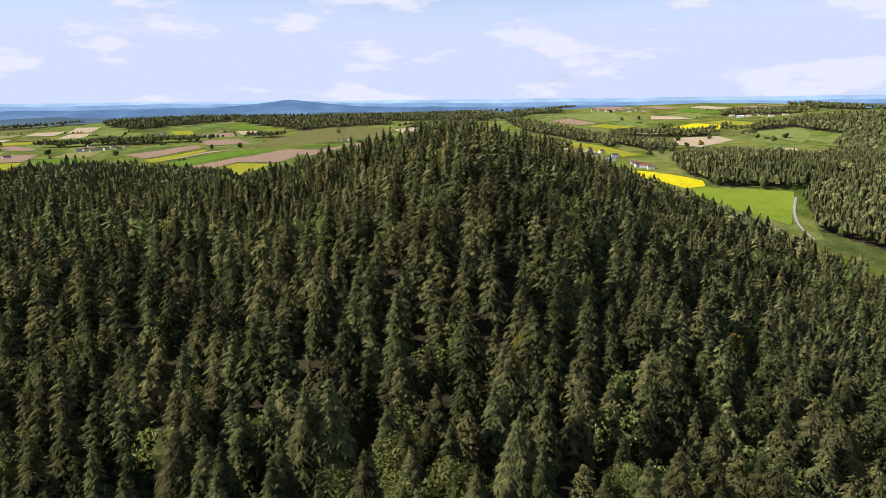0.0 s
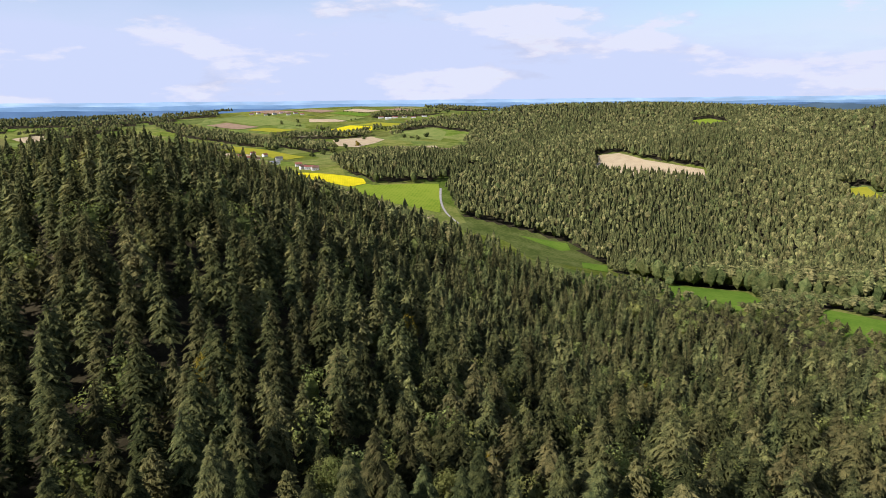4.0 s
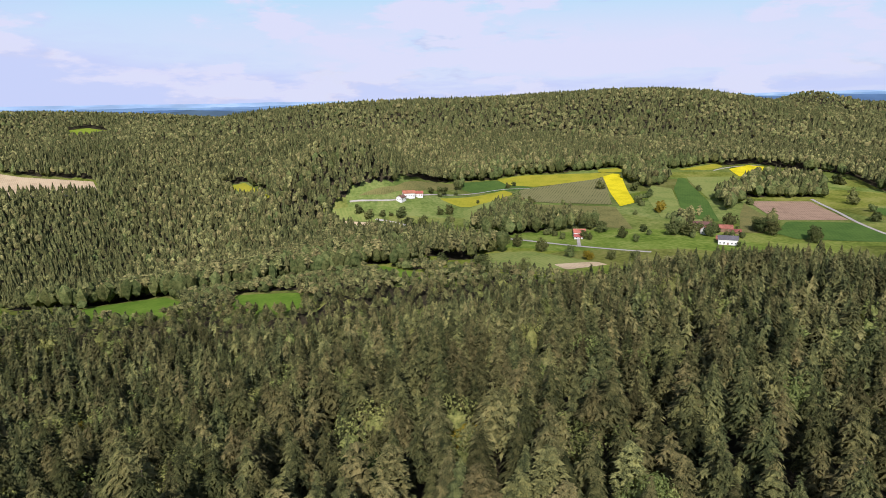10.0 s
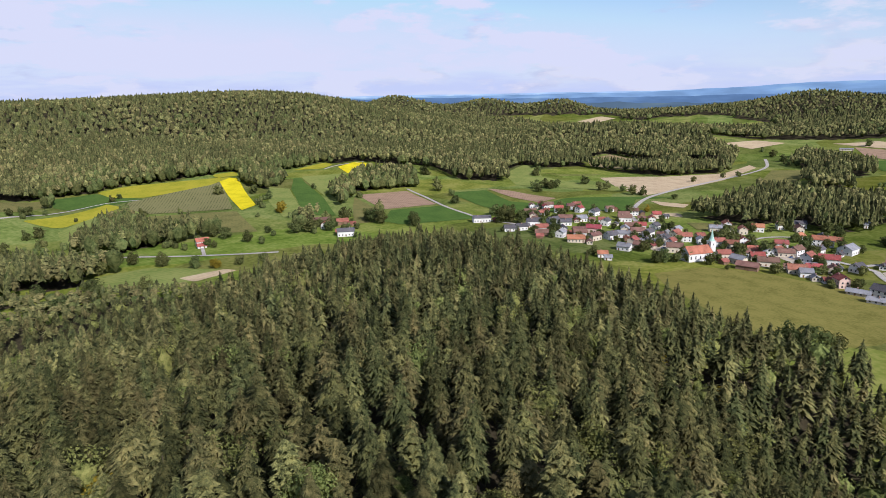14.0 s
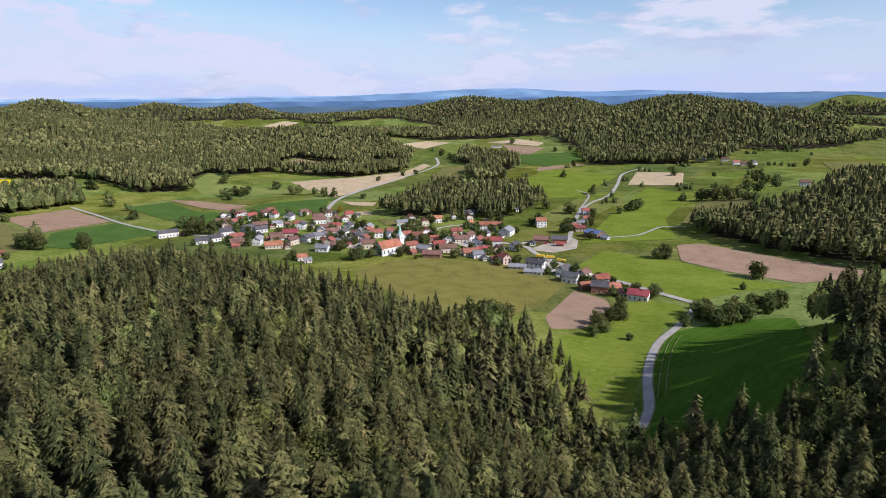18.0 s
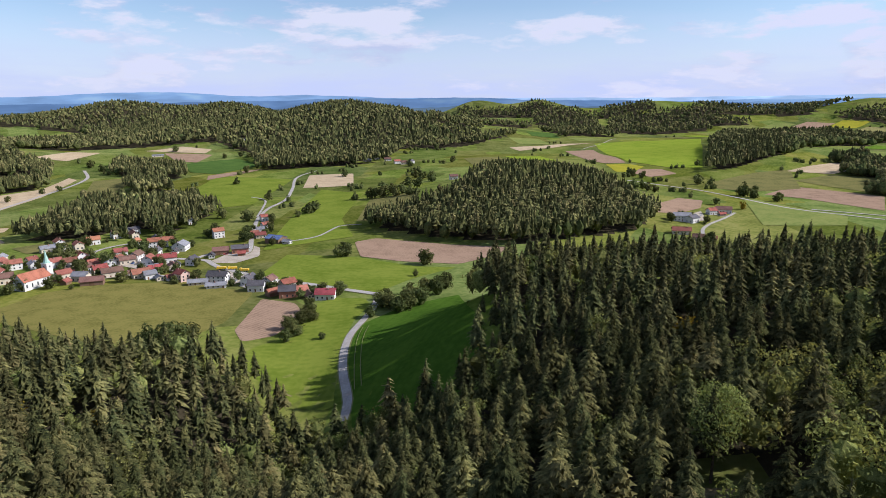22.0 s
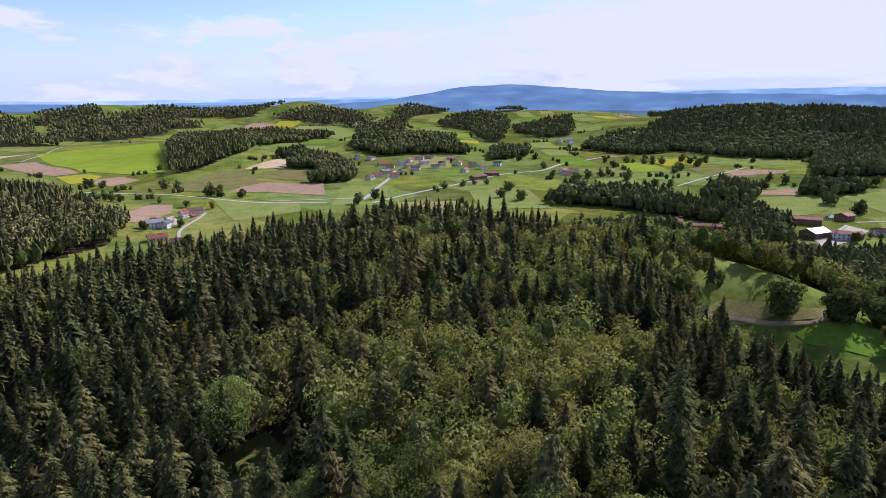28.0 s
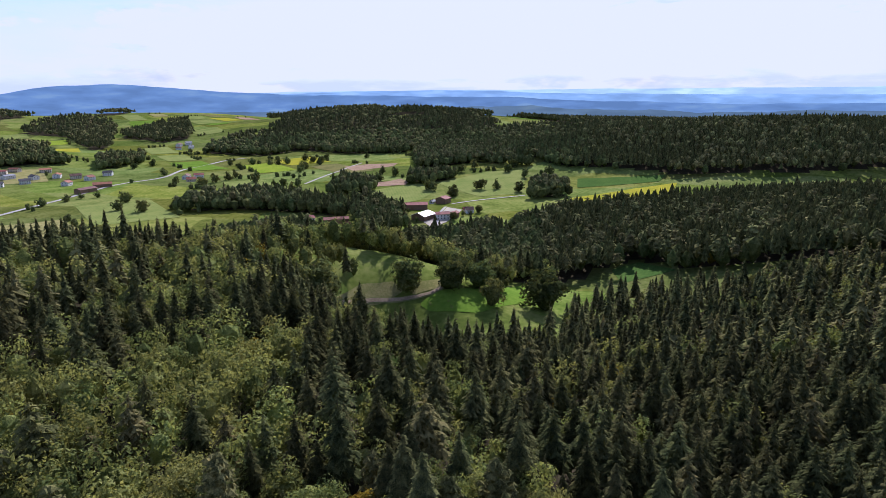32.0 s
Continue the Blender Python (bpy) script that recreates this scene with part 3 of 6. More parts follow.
field("yard", (-611, -259), (-659, -260), (-696, -265), (-682, -239), (-621, -234), (-586, -238))
field("yard", (-136, -721), (-171, -775), (-165, -716), (-139, -689))
lane(4.2, (86, -234), (88, -247), (99, -273), (107, -299), (111, -322), (111, -347), (112, -373), (117, -400))
lane(5, (117, -400), (142, -409), (177, -422), (207, -431), (232, -444), (271, -465), (295, -486))
lane(4.5, (307, -474), (305, -507), (272, -512), (299, -578), (333, -660), (353, -731), (363, -805), (404, -925), (452, -1058), (450, -1147))
lane(5, (295, -486), (321, -487), (357, -482), (379, -457), (397, -414), (448, -408), (550, -465))
lane(5.5, (560, -472), (608, -520), (654, -580), (694, -662), (733, -766), (780, -900), (833, -1008), (905, -1090))
lane(4, (871, -317), (801, -314), (718, -308), (656, -312), (616, -315), (577, -327), (543, -338))
lane(4.5, (744, 225), (736, 189), (696, 137), (646, 83), (618, 36), (587, -9), (569, -45), (559, -80))
lane(3, (773, 268), (800, 214), (874, 170), (960, 98), (962, 46))
lane(3.5, (1073, -241), (1102, -271), (1136, -329))
lane(5, (-113, -1031), (-167, -994), (-209, -961), (-241, -902), (-283, -815), (-331, -779), (-361, -759))
lane(3.5, (-144, -631), (-149, -660), (-162, -690), (-186, -732), (-209, -776))
lane(6, (-412, -757), (-463, -815), (-570, -943), (-630, -1020))
lane(5, (-305, -813), (-392, -786), (-431, -777))
lane(6.5, (-409, -722), (-462, -751), (-547, -773), (-655, -813), (-753, -838), (-849, -850), (-966, -902), (-1099, -927), (-1160, -914))
lane(4, (-842, -557), (-923, -570), (-1052, -597), (-1114, -601))
lane(4, (-720, -266), (-756, -241), (-803, -194))
lane(2.5, (256, -554), (231, -580), (225, -631), (204, -642))
lane(3.5, (495, 947), (467, 893), (446, 836), (437, 781))
lane(2.5, (424, -827), (386, -792), (341, -676))
lane(3, (-67, -1674), (-137, -1879), (-185, -2071))
lane(3.5, (397, -414), (373, -411), (344, -414), (320, -432), (289, -430))
lane(3.5, (510, -343), (509, -366), (492, -391), (498, -420), (467, -418))
lane(3.5, (388, -452), (409, -494), (399, -530), (370, -541))
lane(3, (208, -426), (206, -404), (227, -416))
lane(3, (621, -19), (579, -19))
lane(3, (-590, -235), (-648, -255), (-696, -265))
lane(2.2, (-273, -169), (-284, -164), (-296, -156), (-304, -143), (-313, -129), (-323, -124))

lane(0.4, (87, -254), (96, -282), (104, -312), (107, -332))
lane(0.4, (84, -255), (93, -283), (101, -313), (104, -334))

HOMES, LONE = [], []


def house(x, y, bearing, length, width, eave, roof, wall):
    k = 0.86 if math.hypot(x, y) < 800 else 1.0
    HOMES.append((x, y, bearing, round(length * k, 1), round(width * k, 1), eave, roof, wall))


def lone_trees(*trees):
    LONE.extend(trees)


house(434, -429, 35, 14, 9, 5.5, "red", "white")
house(440, -411, 148, 11, 9, 5, "dark", "white")
house(433, -447, 16, 9, 8, 4, "red", "cream")
house(407, -392, 39, 15, 10, 5, "brown", "cream")
house(405, -440, 32, 12, 9, 5, "red", "white")
house(433, -521, 40, 12, 9, 5, "orange", "white")
house(431, -552, 32, 12, 10, 5, "brown", "white")
house(390, -524, 173, 9, 8, 5, "orange", "white")
house(369, -527, 52, 20, 10, 6, "orange", "white")
house(341, -520, 167, 17, 14, 5, "grey", "white")
house(334, -575, 45, 12, 11, 7, "orange", "white")
house(401, -637, 48, 9, 8, 4, "grey", "white")
house(376, -483, 42, 12, 9, 5, "red", "white")
house(353, -473, 173, 13, 9, 6, "brown", "white")
house(373, -446, 30, 11, 9, 4, "orange", "cream")
house(355, -463, 45, 14, 9, 4, "brown", "cream")
house(337, -466, 164, 12, 10, 5, "red", "white")
house(325, -474, 51, 17, 10, 5, "darkred", "white")
house(339, -423, 43, 17, 11, 4.5, "brown", "cream")
house(316, -426, 41, 15, 10, 4, "red", "cream")
house(337, -399, 62, 18, 9, 3.5, "brown", "wood")
house(279, -423, 117, 11, 9, 6.5, "red", "pink")
house(301, -473, 177, 11, 9, 4.5, "dark", "white")
house(307, -424, 39, 10, 8, 4, "grey", "white")
house(371, -410, 23, 12, 9, 4.5, "red", "cream")
house(353, -407, 84, 13, 9, 4.5, "grey", "cream")
house(393, -443, 38, 12, 9, 5, "red", "cream")
house(295, -510, 60, 16, 9, 4, "brown", "wood")
house(280, -517, 62, 17, 9, 4.5, "dark", "brick")
house(263, -556, 105, 19, 15, 4.5, "blue", "wood")
house(304, -619, 34, 9, 8, 4, "red", "white")
house(323, -656, 44, 9, 8, 5, "orange", "white")
house(299, -597, 53, 9, 7, 4, "grey", "white")
house(288, -575, 58, 11, 8, 3.5, "red", "cream")
house(250, -425, 85, 17, 10, 5.5, "dark", "white")
house(261, -415, 66, 16, 6, 2.5, "grey", "cream")
house(243, -409, 67, 16, 6, 2.5, "grey", "white")
house(223, -421, 7, 12, 9, 5, "dark", "white")
house(209, -405, 78, 13, 9, 5, "dark", "white")
house(206, -420, 4, 11, 9, 4.5, "brown", "white")
house(189, -414, 35, 12, 9, 4, "orange", "cream")
house(180, -393, 70, 13, 10, 5, "dark", "brick")
house(192, -395, 34, 10, 7, 3, "orange", "wood")
house(172, -397, 52, 10, 9, 4, "brick", "brick")
house(386, -378, 154, 9, 8, 4, "red", "cream")
house(314, -442, 45, 12, 8, 4, "darkred", "cream")
house(356, -431, 35, 12, 9, 4, "darkred", "cream")
house(364, -464, 172, 10, 8, 4, "red", "white")
house(369, -431, 39, 10, 8, 4, "brown", "white")
house(151, -390, 81, 15, 10, 4, "darkred", "white")
house(609, -369, 21, 15, 9, 5, "brown", "white")
house(600, -377, 152, 10, 8, 4, "red", "white")
house(555, -341, 17, 17, 10, 5, "dark", "white")
house(551, -362, 173, 14, 10, 5, "dark", "white")
house(541, -371, 24, 13, 9, 4, "dark", "white")
house(561, -384, 29, 17, 8, 4, "brown", "wood")
house(551, -398, 16, 12, 9, 4, "grey", "white")
house(573, -431, 157, 12, 10, 5, "dark", "white")
house(585, -461, 18, 10, 9, 4, "brown", "white")
house(525, -410, 148, 12, 9, 5, "dark", "white")
house(532, -440, 35, 16, 9, 5, "brown", "white")
house(498, -432, 36, 13, 9, 4, "darkred", "white")
house(490, -444, 162, 10, 9, 4, "dark", "white")
house(478, -412, 36, 15, 10, 4, "brown", "cream")
house(466, -415, 157, 12, 9, 5, "dark", "white")
house(441, -410, 163, 12, 9, 5, "dark", "cream")
house(501, -377, 47, 16, 10, 5, "darkred", "pink")
house(503, -361, 26, 14, 9, 4, "brown", "wood")
house(473, -376, 169, 14, 10, 4.5, "dark", "white")
house(474, -391, 30, 14, 9, 4, "grey", "white")
house(439, -390, 152, 9, 9, 5, "dark", "white")
house(528, -334, 17, 14, 10, 4, "red", "white")
house(509, -322, 27, 14, 9, 3.5, "brown", "wood")
house(497, -336, 144, 11, 9, 5, "grey", "white")
house(474, -337, 30, 18, 10, 3.5, "orange", "cream")
house(544, -306, 19, 12, 9, 3.5, "dark", "white")
house(542, -319, 10, 12, 9, 4, "dark", "white")
house(416, -323, 28, 9, 7, 3.5, "orange", "white")
house(540, -416, 28, 8, 7, 3, "red", "white")
house(501, -422, 30, 12, 8, 4, "brown", "wood")
house(821, 201, 156, 16, 9, 5, "orange", "white")
house(804, 207, 106, 12, 8, 4, "brown", "white")
house(835, 191, 167, 13, 8, 4, "orange", "white")
house(634, -20, 172, 13, 9, 5, "orange", "white")
house(672, -144, 7, 20, 9, 5, "brown", "white")
house(647, -144, 133, 12, 9, 5, "red", "white")
house(659, -164, 4, 14, 9, 4, "red", "wood")
house(603, -153, 11, 19, 11, 5, "dark", "white")
house(606, -306, 17, 22, 12, 5, "dark", "white")
house(-136, -702, 91, 20, 12, 6, "grey", "white")
house(-146, -698, 42, 15, 11, 5, "dark", "white")
house(-179, -759, 63, 11, 9, 5, "orange", "white")
house(-196, -775, 99, 20, 10, 4.5, "brown", "white")
house(-125, -642, 93, 20, 12, 3.5, "red", "cream")
house(-136, -616, 97, 12, 9, 3.5, "brown", "cream")
house(153, -955, 71, 12, 10, 5, "brown", "white")
house(451, -1442, 63, 16, 9, 4, "dark", "white")
house(416, -1380, 43, 14, 9, 5, "red", "white")
house(387, -1351, 64, 12, 9, 5, "red", "white")
house(352, -1308, 65, 14, 9, 4, "brown", "white")
house(317, -1251, 56, 12, 9, 5, "orange", "white")
house(299, -1235, 66, 12, 9, 4, "brown", "cream")
house(285, -1240, 17, 12, 9, 5, "dark", "white")
house(399, -1315, 63, 15, 9, 3, "grey", "cream")
house(808, -1554, 53, 14, 9, 4, "grey", "white")
house(797, -1571, 53, 14, 9, 4, "brown", "white")
house(742, -1499, 54, 9, 9, 4, "grey", "white")
house(1391, -1748, 46, 25, 10, 4, "grey", "white")
house(1312, -1690, 47, 20, 10, 4, "brown", "white")
house(902, -1324, 51, 25, 10, 3, "grey", "cream")
house(296, -578, 43, 9, 8, 4, "red", "white")
house(-1232, -2434, 107, 20, 10, 4, "brown", "white")
house(-1256, -2389, 108, 14, 9, 5, "orange", "white")
house(-1276, -2357, 108, 12, 9, 5, "white", "white")
house(-1377, -2425, 110, 14, 9, 4, "dark", "white")
house(-809, -752, 127, 14, 9, 4, "orange", "cream")
house(-1271, -1211, 126, 12, 9, 4, "brown", "white")
house(-1296, -1193, 107, 12, 9, 5, "grey", "white")
house(-673, -299, 154, 42, 13, 6, "redbrown", "wood")
house(-624, -264, 102, 24, 20, 5, "palesheet", "wood")
house(-727, -280, 99, 16, 16, 6, "redbrown", "wood")
house(-630, -244, 149, 17, 11, 6, "redbrown", "white")
house(-640, -235, 105, 14, 9, 5, "redbrown", "wood")
house(-567, -375, 127, 16, 10, 5, "redbrown", "white")
house(-576, -345, 146, 30, 11, 4.5, "redbrown", "wood")
house(-669, -226, 151, 10, 9, 4, "brown", "white")
house(280, 1568, 90, 13, 9, 5, "red", "white")
house(289, 1517, 71, 12, 9, 5, "orange", "white")
house(300, 1478, 91, 13, 9, 5, "brown", "white")
house(317, 1388, 98, 26, 12, 5, "grey", "white")
house(347, 1466, 93, 15, 9, 5, "dark", "white")
house(336, 1561, 62, 12, 9, 5, "red", "white")
house(322, 1632, 91, 12, 9, 5, "red", "white")
house(341, 1277, 95, 13, 9, 5, "red", "white")
house(331, 1205, 85, 14, 9, 5, "brown", "white")
house(339, 1188, 101, 20, 10, 5, "red", "white")
house(342, 1164, 96, 13, 9, 5, "brown", "white")
house(-1081, 1751, 48, 17, 9, 5, "red", "white")
house(-1081, 1784, 29, 15, 9, 5, "red", "white")
house(-1046, 1761, 49, 18, 9, 5, "orange", "white")
house(-1058, 1811, 50, 16, 9, 5, "brown", "white")
house(-1023, 1788, 30, 14, 9, 5, "dark", "white")
house(-1047, 1867, 51, 14, 9, 5, "brown", "white")
house(-1143, 1913, 49, 14, 9, 5, "brown", "white")
house(-996, 1805, 51, 14, 9, 4, "brown", "cream")
house(-1020, 1893, 52, 16, 9, 4, "red", "white")
house(-1130, 1532, 44, 16, 9, 4, "brown", "white")
house(-404, 2132, 69, 16, 9, 5, "red", "white")
house(-384, 2150, 50, 16, 9, 5, "brown", "white")
house(-1240, 2532, 54, 25, 10, 4, "red", "white")
house(-1233, 2591, 55, 20, 10, 5, "brown", "white")
house(-1025, 2695, 59, 20, 10, 5, "red", "white")
house(616, 3079, 91, 18, 10, 5, "red", "white")
house(650, 3088, 82, 18, 10, 5, "brown", "white")
house(671, 3028, 92, 18, 10, 5, "red", "white")
house(711, 3031, 83, 18, 10, 5, "dark", "white")
house(750, 3063, 94, 18, 10, 5, "red", "white")
house(762, 2975, 94, 18, 10, 5, "brown", "white")
house(802, 3000, 85, 20, 10, 5, "red", "white")
house(817, 2942, 96, 18, 10, 5, "orange", "white")
house(1039, 2526, 102, 20, 10, 5, "red", "white")
house(1045, 2462, 103, 25, 10, 5, "white", "white")
house(1080, 2471, 104, 20, 10, 5, "red", "white")
house(1116, 2458, 104, 20, 10, 5, "brown", "white")
house(1130, 2398, 105, 20, 10, 5, "red", "white")
house(1179, 2395, 106, 20, 10, 5, "brown", "white")
house(590, -361, 115, 10, 8, 4.5, "brown", "cream")
house(431, -375, 62, 11, 9, 4, "brown", "cream")
house(416, -557, 127, 13, 8, 4.5, "brown", "cream")
house(474, -358, 169, 14, 8, 5, "brown", "cream")
house(452, -486, 33, 14, 8, 4, "grey", "cream")
house(621, -441, 22, 10, 9, 5, "red", "white")
house(546, -450, 34, 13, 8, 5.5, "brown", "white")
house(628, -402, 110, 13, 8, 5.5, "darkred", "white")
house(557, -472, 29, 12, 9, 5.5, "brown", "white")
house(360, -447, 127, 12, 9, 5.5, "grey", "white")
house(432, -500, 127, 11, 9, 5, "red", "cream")
house(522, -468, 125, 13, 8, 4, "red", "white")
house(654, -399, 112, 11, 8, 4, "brown", "white")
house(306, -453, 141, 10, 8, 4, "brown", "cream")
house(607, -406, 23, 11, 8, 5.5, "darkred", "white")
house(459, -508, 125, 12, 9, 5, "red", "white")
house(465, -449, 156, 12, 8, 4.5, "grey", "cream")
house(351, -497, 168, 10, 9, 4.5, "dark", "white")
house(490, -353, 29, 14, 9, 5, "brown", "white")
house(428, -573, 32, 13, 8, 5, "dark", "white")
house(492, -408, 127, 12, 9, 4, "grey", "cream")
house(534, -485, 29, 10, 9, 5, "darkred", "cream")
house(596, -427, 157, 10, 8, 5.5, "darkred", "white")
house(384, -546, 143, 12, 8, 4, "dark", "white")
house(445, -379, 152, 10, 9, 5, "red", "cream")
house(513, -349, 119, 10, 9, 4.5, "dark", "white")
house(641, -414, 22, 13, 8, 5, "brown", "white")
house(657, -414, 108, 10, 8, 4, "darkred", "cream")
house(431, -358, 60, 13, 9, 4, "grey", "white")
house(420, -435, 124, 10, 8, 4, "grey", "white")
house(615, -428, 17, 10, 9, 5, "brown", "white")
house(425, -405, 156, 10, 8, 5.5, "red", "white")
house(403, -467, 122, 14, 9, 4.5, "red", "white")
house(455, -438, 159, 12, 8, 4, "red", "cream")
house(-660, -1224, 14, 15, 10, 5.5, "dark", "white")
house(-677, -1194, 64, 19, 11, 4.5, "brown", "white")
house(-658, -1116, 110, 18, 12, 4.5, "red", "cream")
house(-652, -1075, 128, 16, 11, 5.5, "red", "cream")
house(-692, -1098, 81, 18, 12, 5.5, "dark", "white")
house(-730, -1124, 60, 16, 11, 5.5, "red", "white")
house(-615, -978, 34, 17, 12, 5.5, "brown", "white")
house(-577, -942, 114, 16, 11, 5.5, "red", "white")
house(-591, -992, 92, 17, 11, 5.5, "grey", "cream")
house(-791, -1139, 167, 19, 11, 5.5, "red", "cream")
house(-817, -1095, 128, 19, 12, 5.5, "orange", "cream")
house(-739, -1084, 89, 19, 12, 5.5, "grey", "white")
house(-719, -1016, 124, 16, 11, 5.5, "dark", "white")
house(-791, -988, 122, 17, 11, 5.5, "brown", "cream")
house(-786, -950, 79, 15, 11, 5.5, "red", "white")
house(-670, -821, 87, 30, 12, 5, "brown", "wood")
house(-837, -965, 147, 15, 11, 5.5, "dark", "white")
house(-673, -1016, 133, 17, 11, 5.5, "dark", "white")
house(-557, -961, 108, 15, 11, 5.5, "red", "white")
house(-533, -946, 63, 15, 11, 5, "brown", "white")
house(-755, -1043, 10, 15, 11, 5.5, "dark", "white")
house(-786, -1027, 47, 19, 12, 5.5, "orange", "white")
house(-717, -918, 63, 16, 11, 5.5, "red", "white")
house(-684, -1060, 73, 17, 11, 5.5, "red", "cream")
house(-761, -1133, 141, 19, 11, 5.5, "red", "cream")
house(-715, -839, 133, 26, 13, 5, "orange", "wood")
house(-841, -791, 60, 18, 11, 5.5, "brown", "white")
house(-868, -789, 130, 15, 10, 5, "red", "white")
house(-1312, -1247, 70, 18, 11, 5.5, "brown", "white")
house(-1343, -1244, 120, 16, 11, 5.5, "grey", "white")
house(-1292, -2387, 107, 22, 12, 5.5, "brown", "white")
house(-1354, -2431, 108, 24, 12, 5.5, "red", "white")
house(-31, -818, 70, 17, 11, 5.5, "red", "cream")
lone_trees((752, 249, 15), (743, 234, 15), (754, 219, 10), (757, 209, 7), (756, 196, 22), (720, 177, 23))
lone_trees((867, 180, 10), (881, 165, 14), (900, 149, 9), (785, 151, 14), (793, 140, 17), (866, 113, 6))
lone_trees((745, 76, 26), (708, 61, 20), (690, 36, 21), (858, 39, 13), (717, 22, 22), (560, 63, 22))
lone_trees((477, 58, 21), (472, 25, 16), (972, 80, 11), (987, 71, 9), (942, -58, 18), (925, -104, 18))
lone_trees((867, -116, 17), (766, -116, 20), (754, -87, 7), (674, -33, 16), (657, -43, 14), (623, -61, 14))
lone_trees((659, -85, 9), (532, -10, 13), (525, -25, 10), (558, 15, 15), (528, -44, 9), (533, -63, 9))
lone_trees((615, -30, 9), (606, -72, 9), (695, 4, 8), (504, 96, 13), (455, 76, 11), (657, 135, 17))
lone_trees((634, 119, 17), (613, 66, 19), (596, 52, 18), (585, 38, 15), (608, 89, 11), (598, 77, 12))
lone_trees((648, 203, 18), (636, 189, 17), (622, 171, 17), (628, 159, 20), (730, 162, 18), (838, -351, 20))
lone_trees((724, -329, 13), (617, -232, 20), (655, -196, 26), (644, -203, 24), (668, -195, 19), (639, -111, 23))
lone_trees((637, -125, 23), (635, -145, 21), (684, -174, 25), (590, -321, 19), (583, -329, 20), (576, -338, 19))
lone_trees((922, -571, 26), (1018, -376, 13), (984, -386, 17), (776, -484, 22), (791, -513, 17), (786, -351, 11))
lone_trees((727, -329, 12), (711, -582, 12), (681, -574, 17), (673, -584, 17), (572, -386, 18), (560, -469, 13))
lone_trees((736, -563, 18), (740, -576, 20), (744, -744, 11), (763, -826, 10), (759, -856, 11), (911, -562, 23))
lone_trees((803, -494, 16), (803, -513, 21), (793, -524, 23), (803, -584, 17), (593, -445, 10), (630, -600, 9))
lone_trees((569, -502, 10), (443, -524, 10), (631, -236, 18), (974, -389, 26), (889, -372, 19), (633, -335, 16))
lone_trees((623, -342, 17), (622, -351, 15), (407, -458, 19), (412, -453, 16), (438, -509, 10), (387, -805, 21))
lone_trees((515, -956, 18), (365, -1064, 15), (263, -801, 14), (341, -653, 17), (296, -559, 21), (289, -702, 18))
lone_trees((286, -716, 16), (291, -677, 10), (235, -801, 26), (234, -848, 26), (204, -794, 26), (198, -812, 26))
lone_trees((183, -787, 26), (216, -1016, 26), (234, -1047, 26), (192, -976, 26), (379, -561, 19), (395, -568, 16))
lone_trees((409, -627, 26), (382, -670, 16), (347, -592, 13), (918, -1126, 26), (864, -1089, 26), (899, -1391, 26))
lone_trees((580, -1120, 18), (744, -1338, 14), (725, -1381, 18), (700, -1373, 16), (586, -1223, 25), (361, -445, 16))
lone_trees((364, -497, 17), (278, -1198, 26), (578, -1195, 26), (320, -409, 10), (273, -435, 8), (299, -447, 10))
lone_trees((360, -384, 10), (378, -378, 15), (367, -425, 14), (362, -447, 9), (418, -456, 12), (381, -357, 13))
lone_trees((382, -350, 13), (234, -415, 8), (378, -366, 10), (151, -361, 12), (161, -395, 9), (148, -339, 10))
lone_trees((146, -321, 11), (145, -310, 9), (149, -350, 10), (152, -330, 10), (126, -316, 5), (168, -401, 8))
lone_trees((107, -372, 12), (108, -352, 9), (108, -389, 9), (145, -395, 5), (143, -321, 8), (176, -507, 16))
lone_trees((181, -503, 13), (102, -489, 16), (102, -451, 7), (208, -279, 16), (195, -272, 19), (196, -284, 18))
lone_trees((194, -293, 15), (100, -368, 13), (93, -359, 14), (88, -367, 14), (82, -375, 16), (84, -404, 14))
lone_trees((76, -402, 15), (73, -419, 14), (90, -386, 15), (110, -378, 11), (143, -346, 9), (219, -921, 26))
lone_trees((187, -850, 26), (188, -961, 26), (223, -797, 26), (239, -802, 26), (213, -814, 24), (263, -807, 8))
lone_trees((203, -1252, 18), (-222, -1035, 25), (-254, -925, 25), (-275, -982, 19), (-286, -968, 12), (-264, -897, 12))
lone_trees((-294, -892, 12), (-115, -953, 20), (-125, -944, 18), (-130, -929, 15), (-139, -919, 12), (-257, -1226, 13))
lone_trees((-903, -4612, 26), (-136, -710, 11), (-124, -1098, 15), (-128, -1086, 17), (-140, -1066, 16), (-154, -1031, 11))
lone_trees((-239, -1035, 17), (-256, -916, 23), (-265, -909, 15), (-286, -873, 15), (-388, -724, 26), (-431, -753, 25))
lone_trees((-560, -769, 13), (-437, -966, 25), (-450, -956, 22), (-463, -947, 25), (-476, -940, 22), (-201, -832, 11))
lone_trees((-224, -801, 11), (-571, -610, 24), (-612, -681, 24), (-930, -1041, 26), (-931, -1002, 26), (-979, -1003, 26))
lone_trees((-568, -648, 16), (-598, -587, 20), (-652, -604, 23), (-666, -594, 26), (-841, -703, 26), (-826, -639, 26))
lone_trees((-766, -691, 26), (-808, -702, 26), (-873, -715, 24), (-762, -740, 22), (-867, -866, 23), (-805, -571, 21))
lone_trees((-1025, -675, 26), (-980, -658, 16), (-1108, -691, 21), (-1220, -646, 22), (-867, -460, 26), (-880, -490, 26))
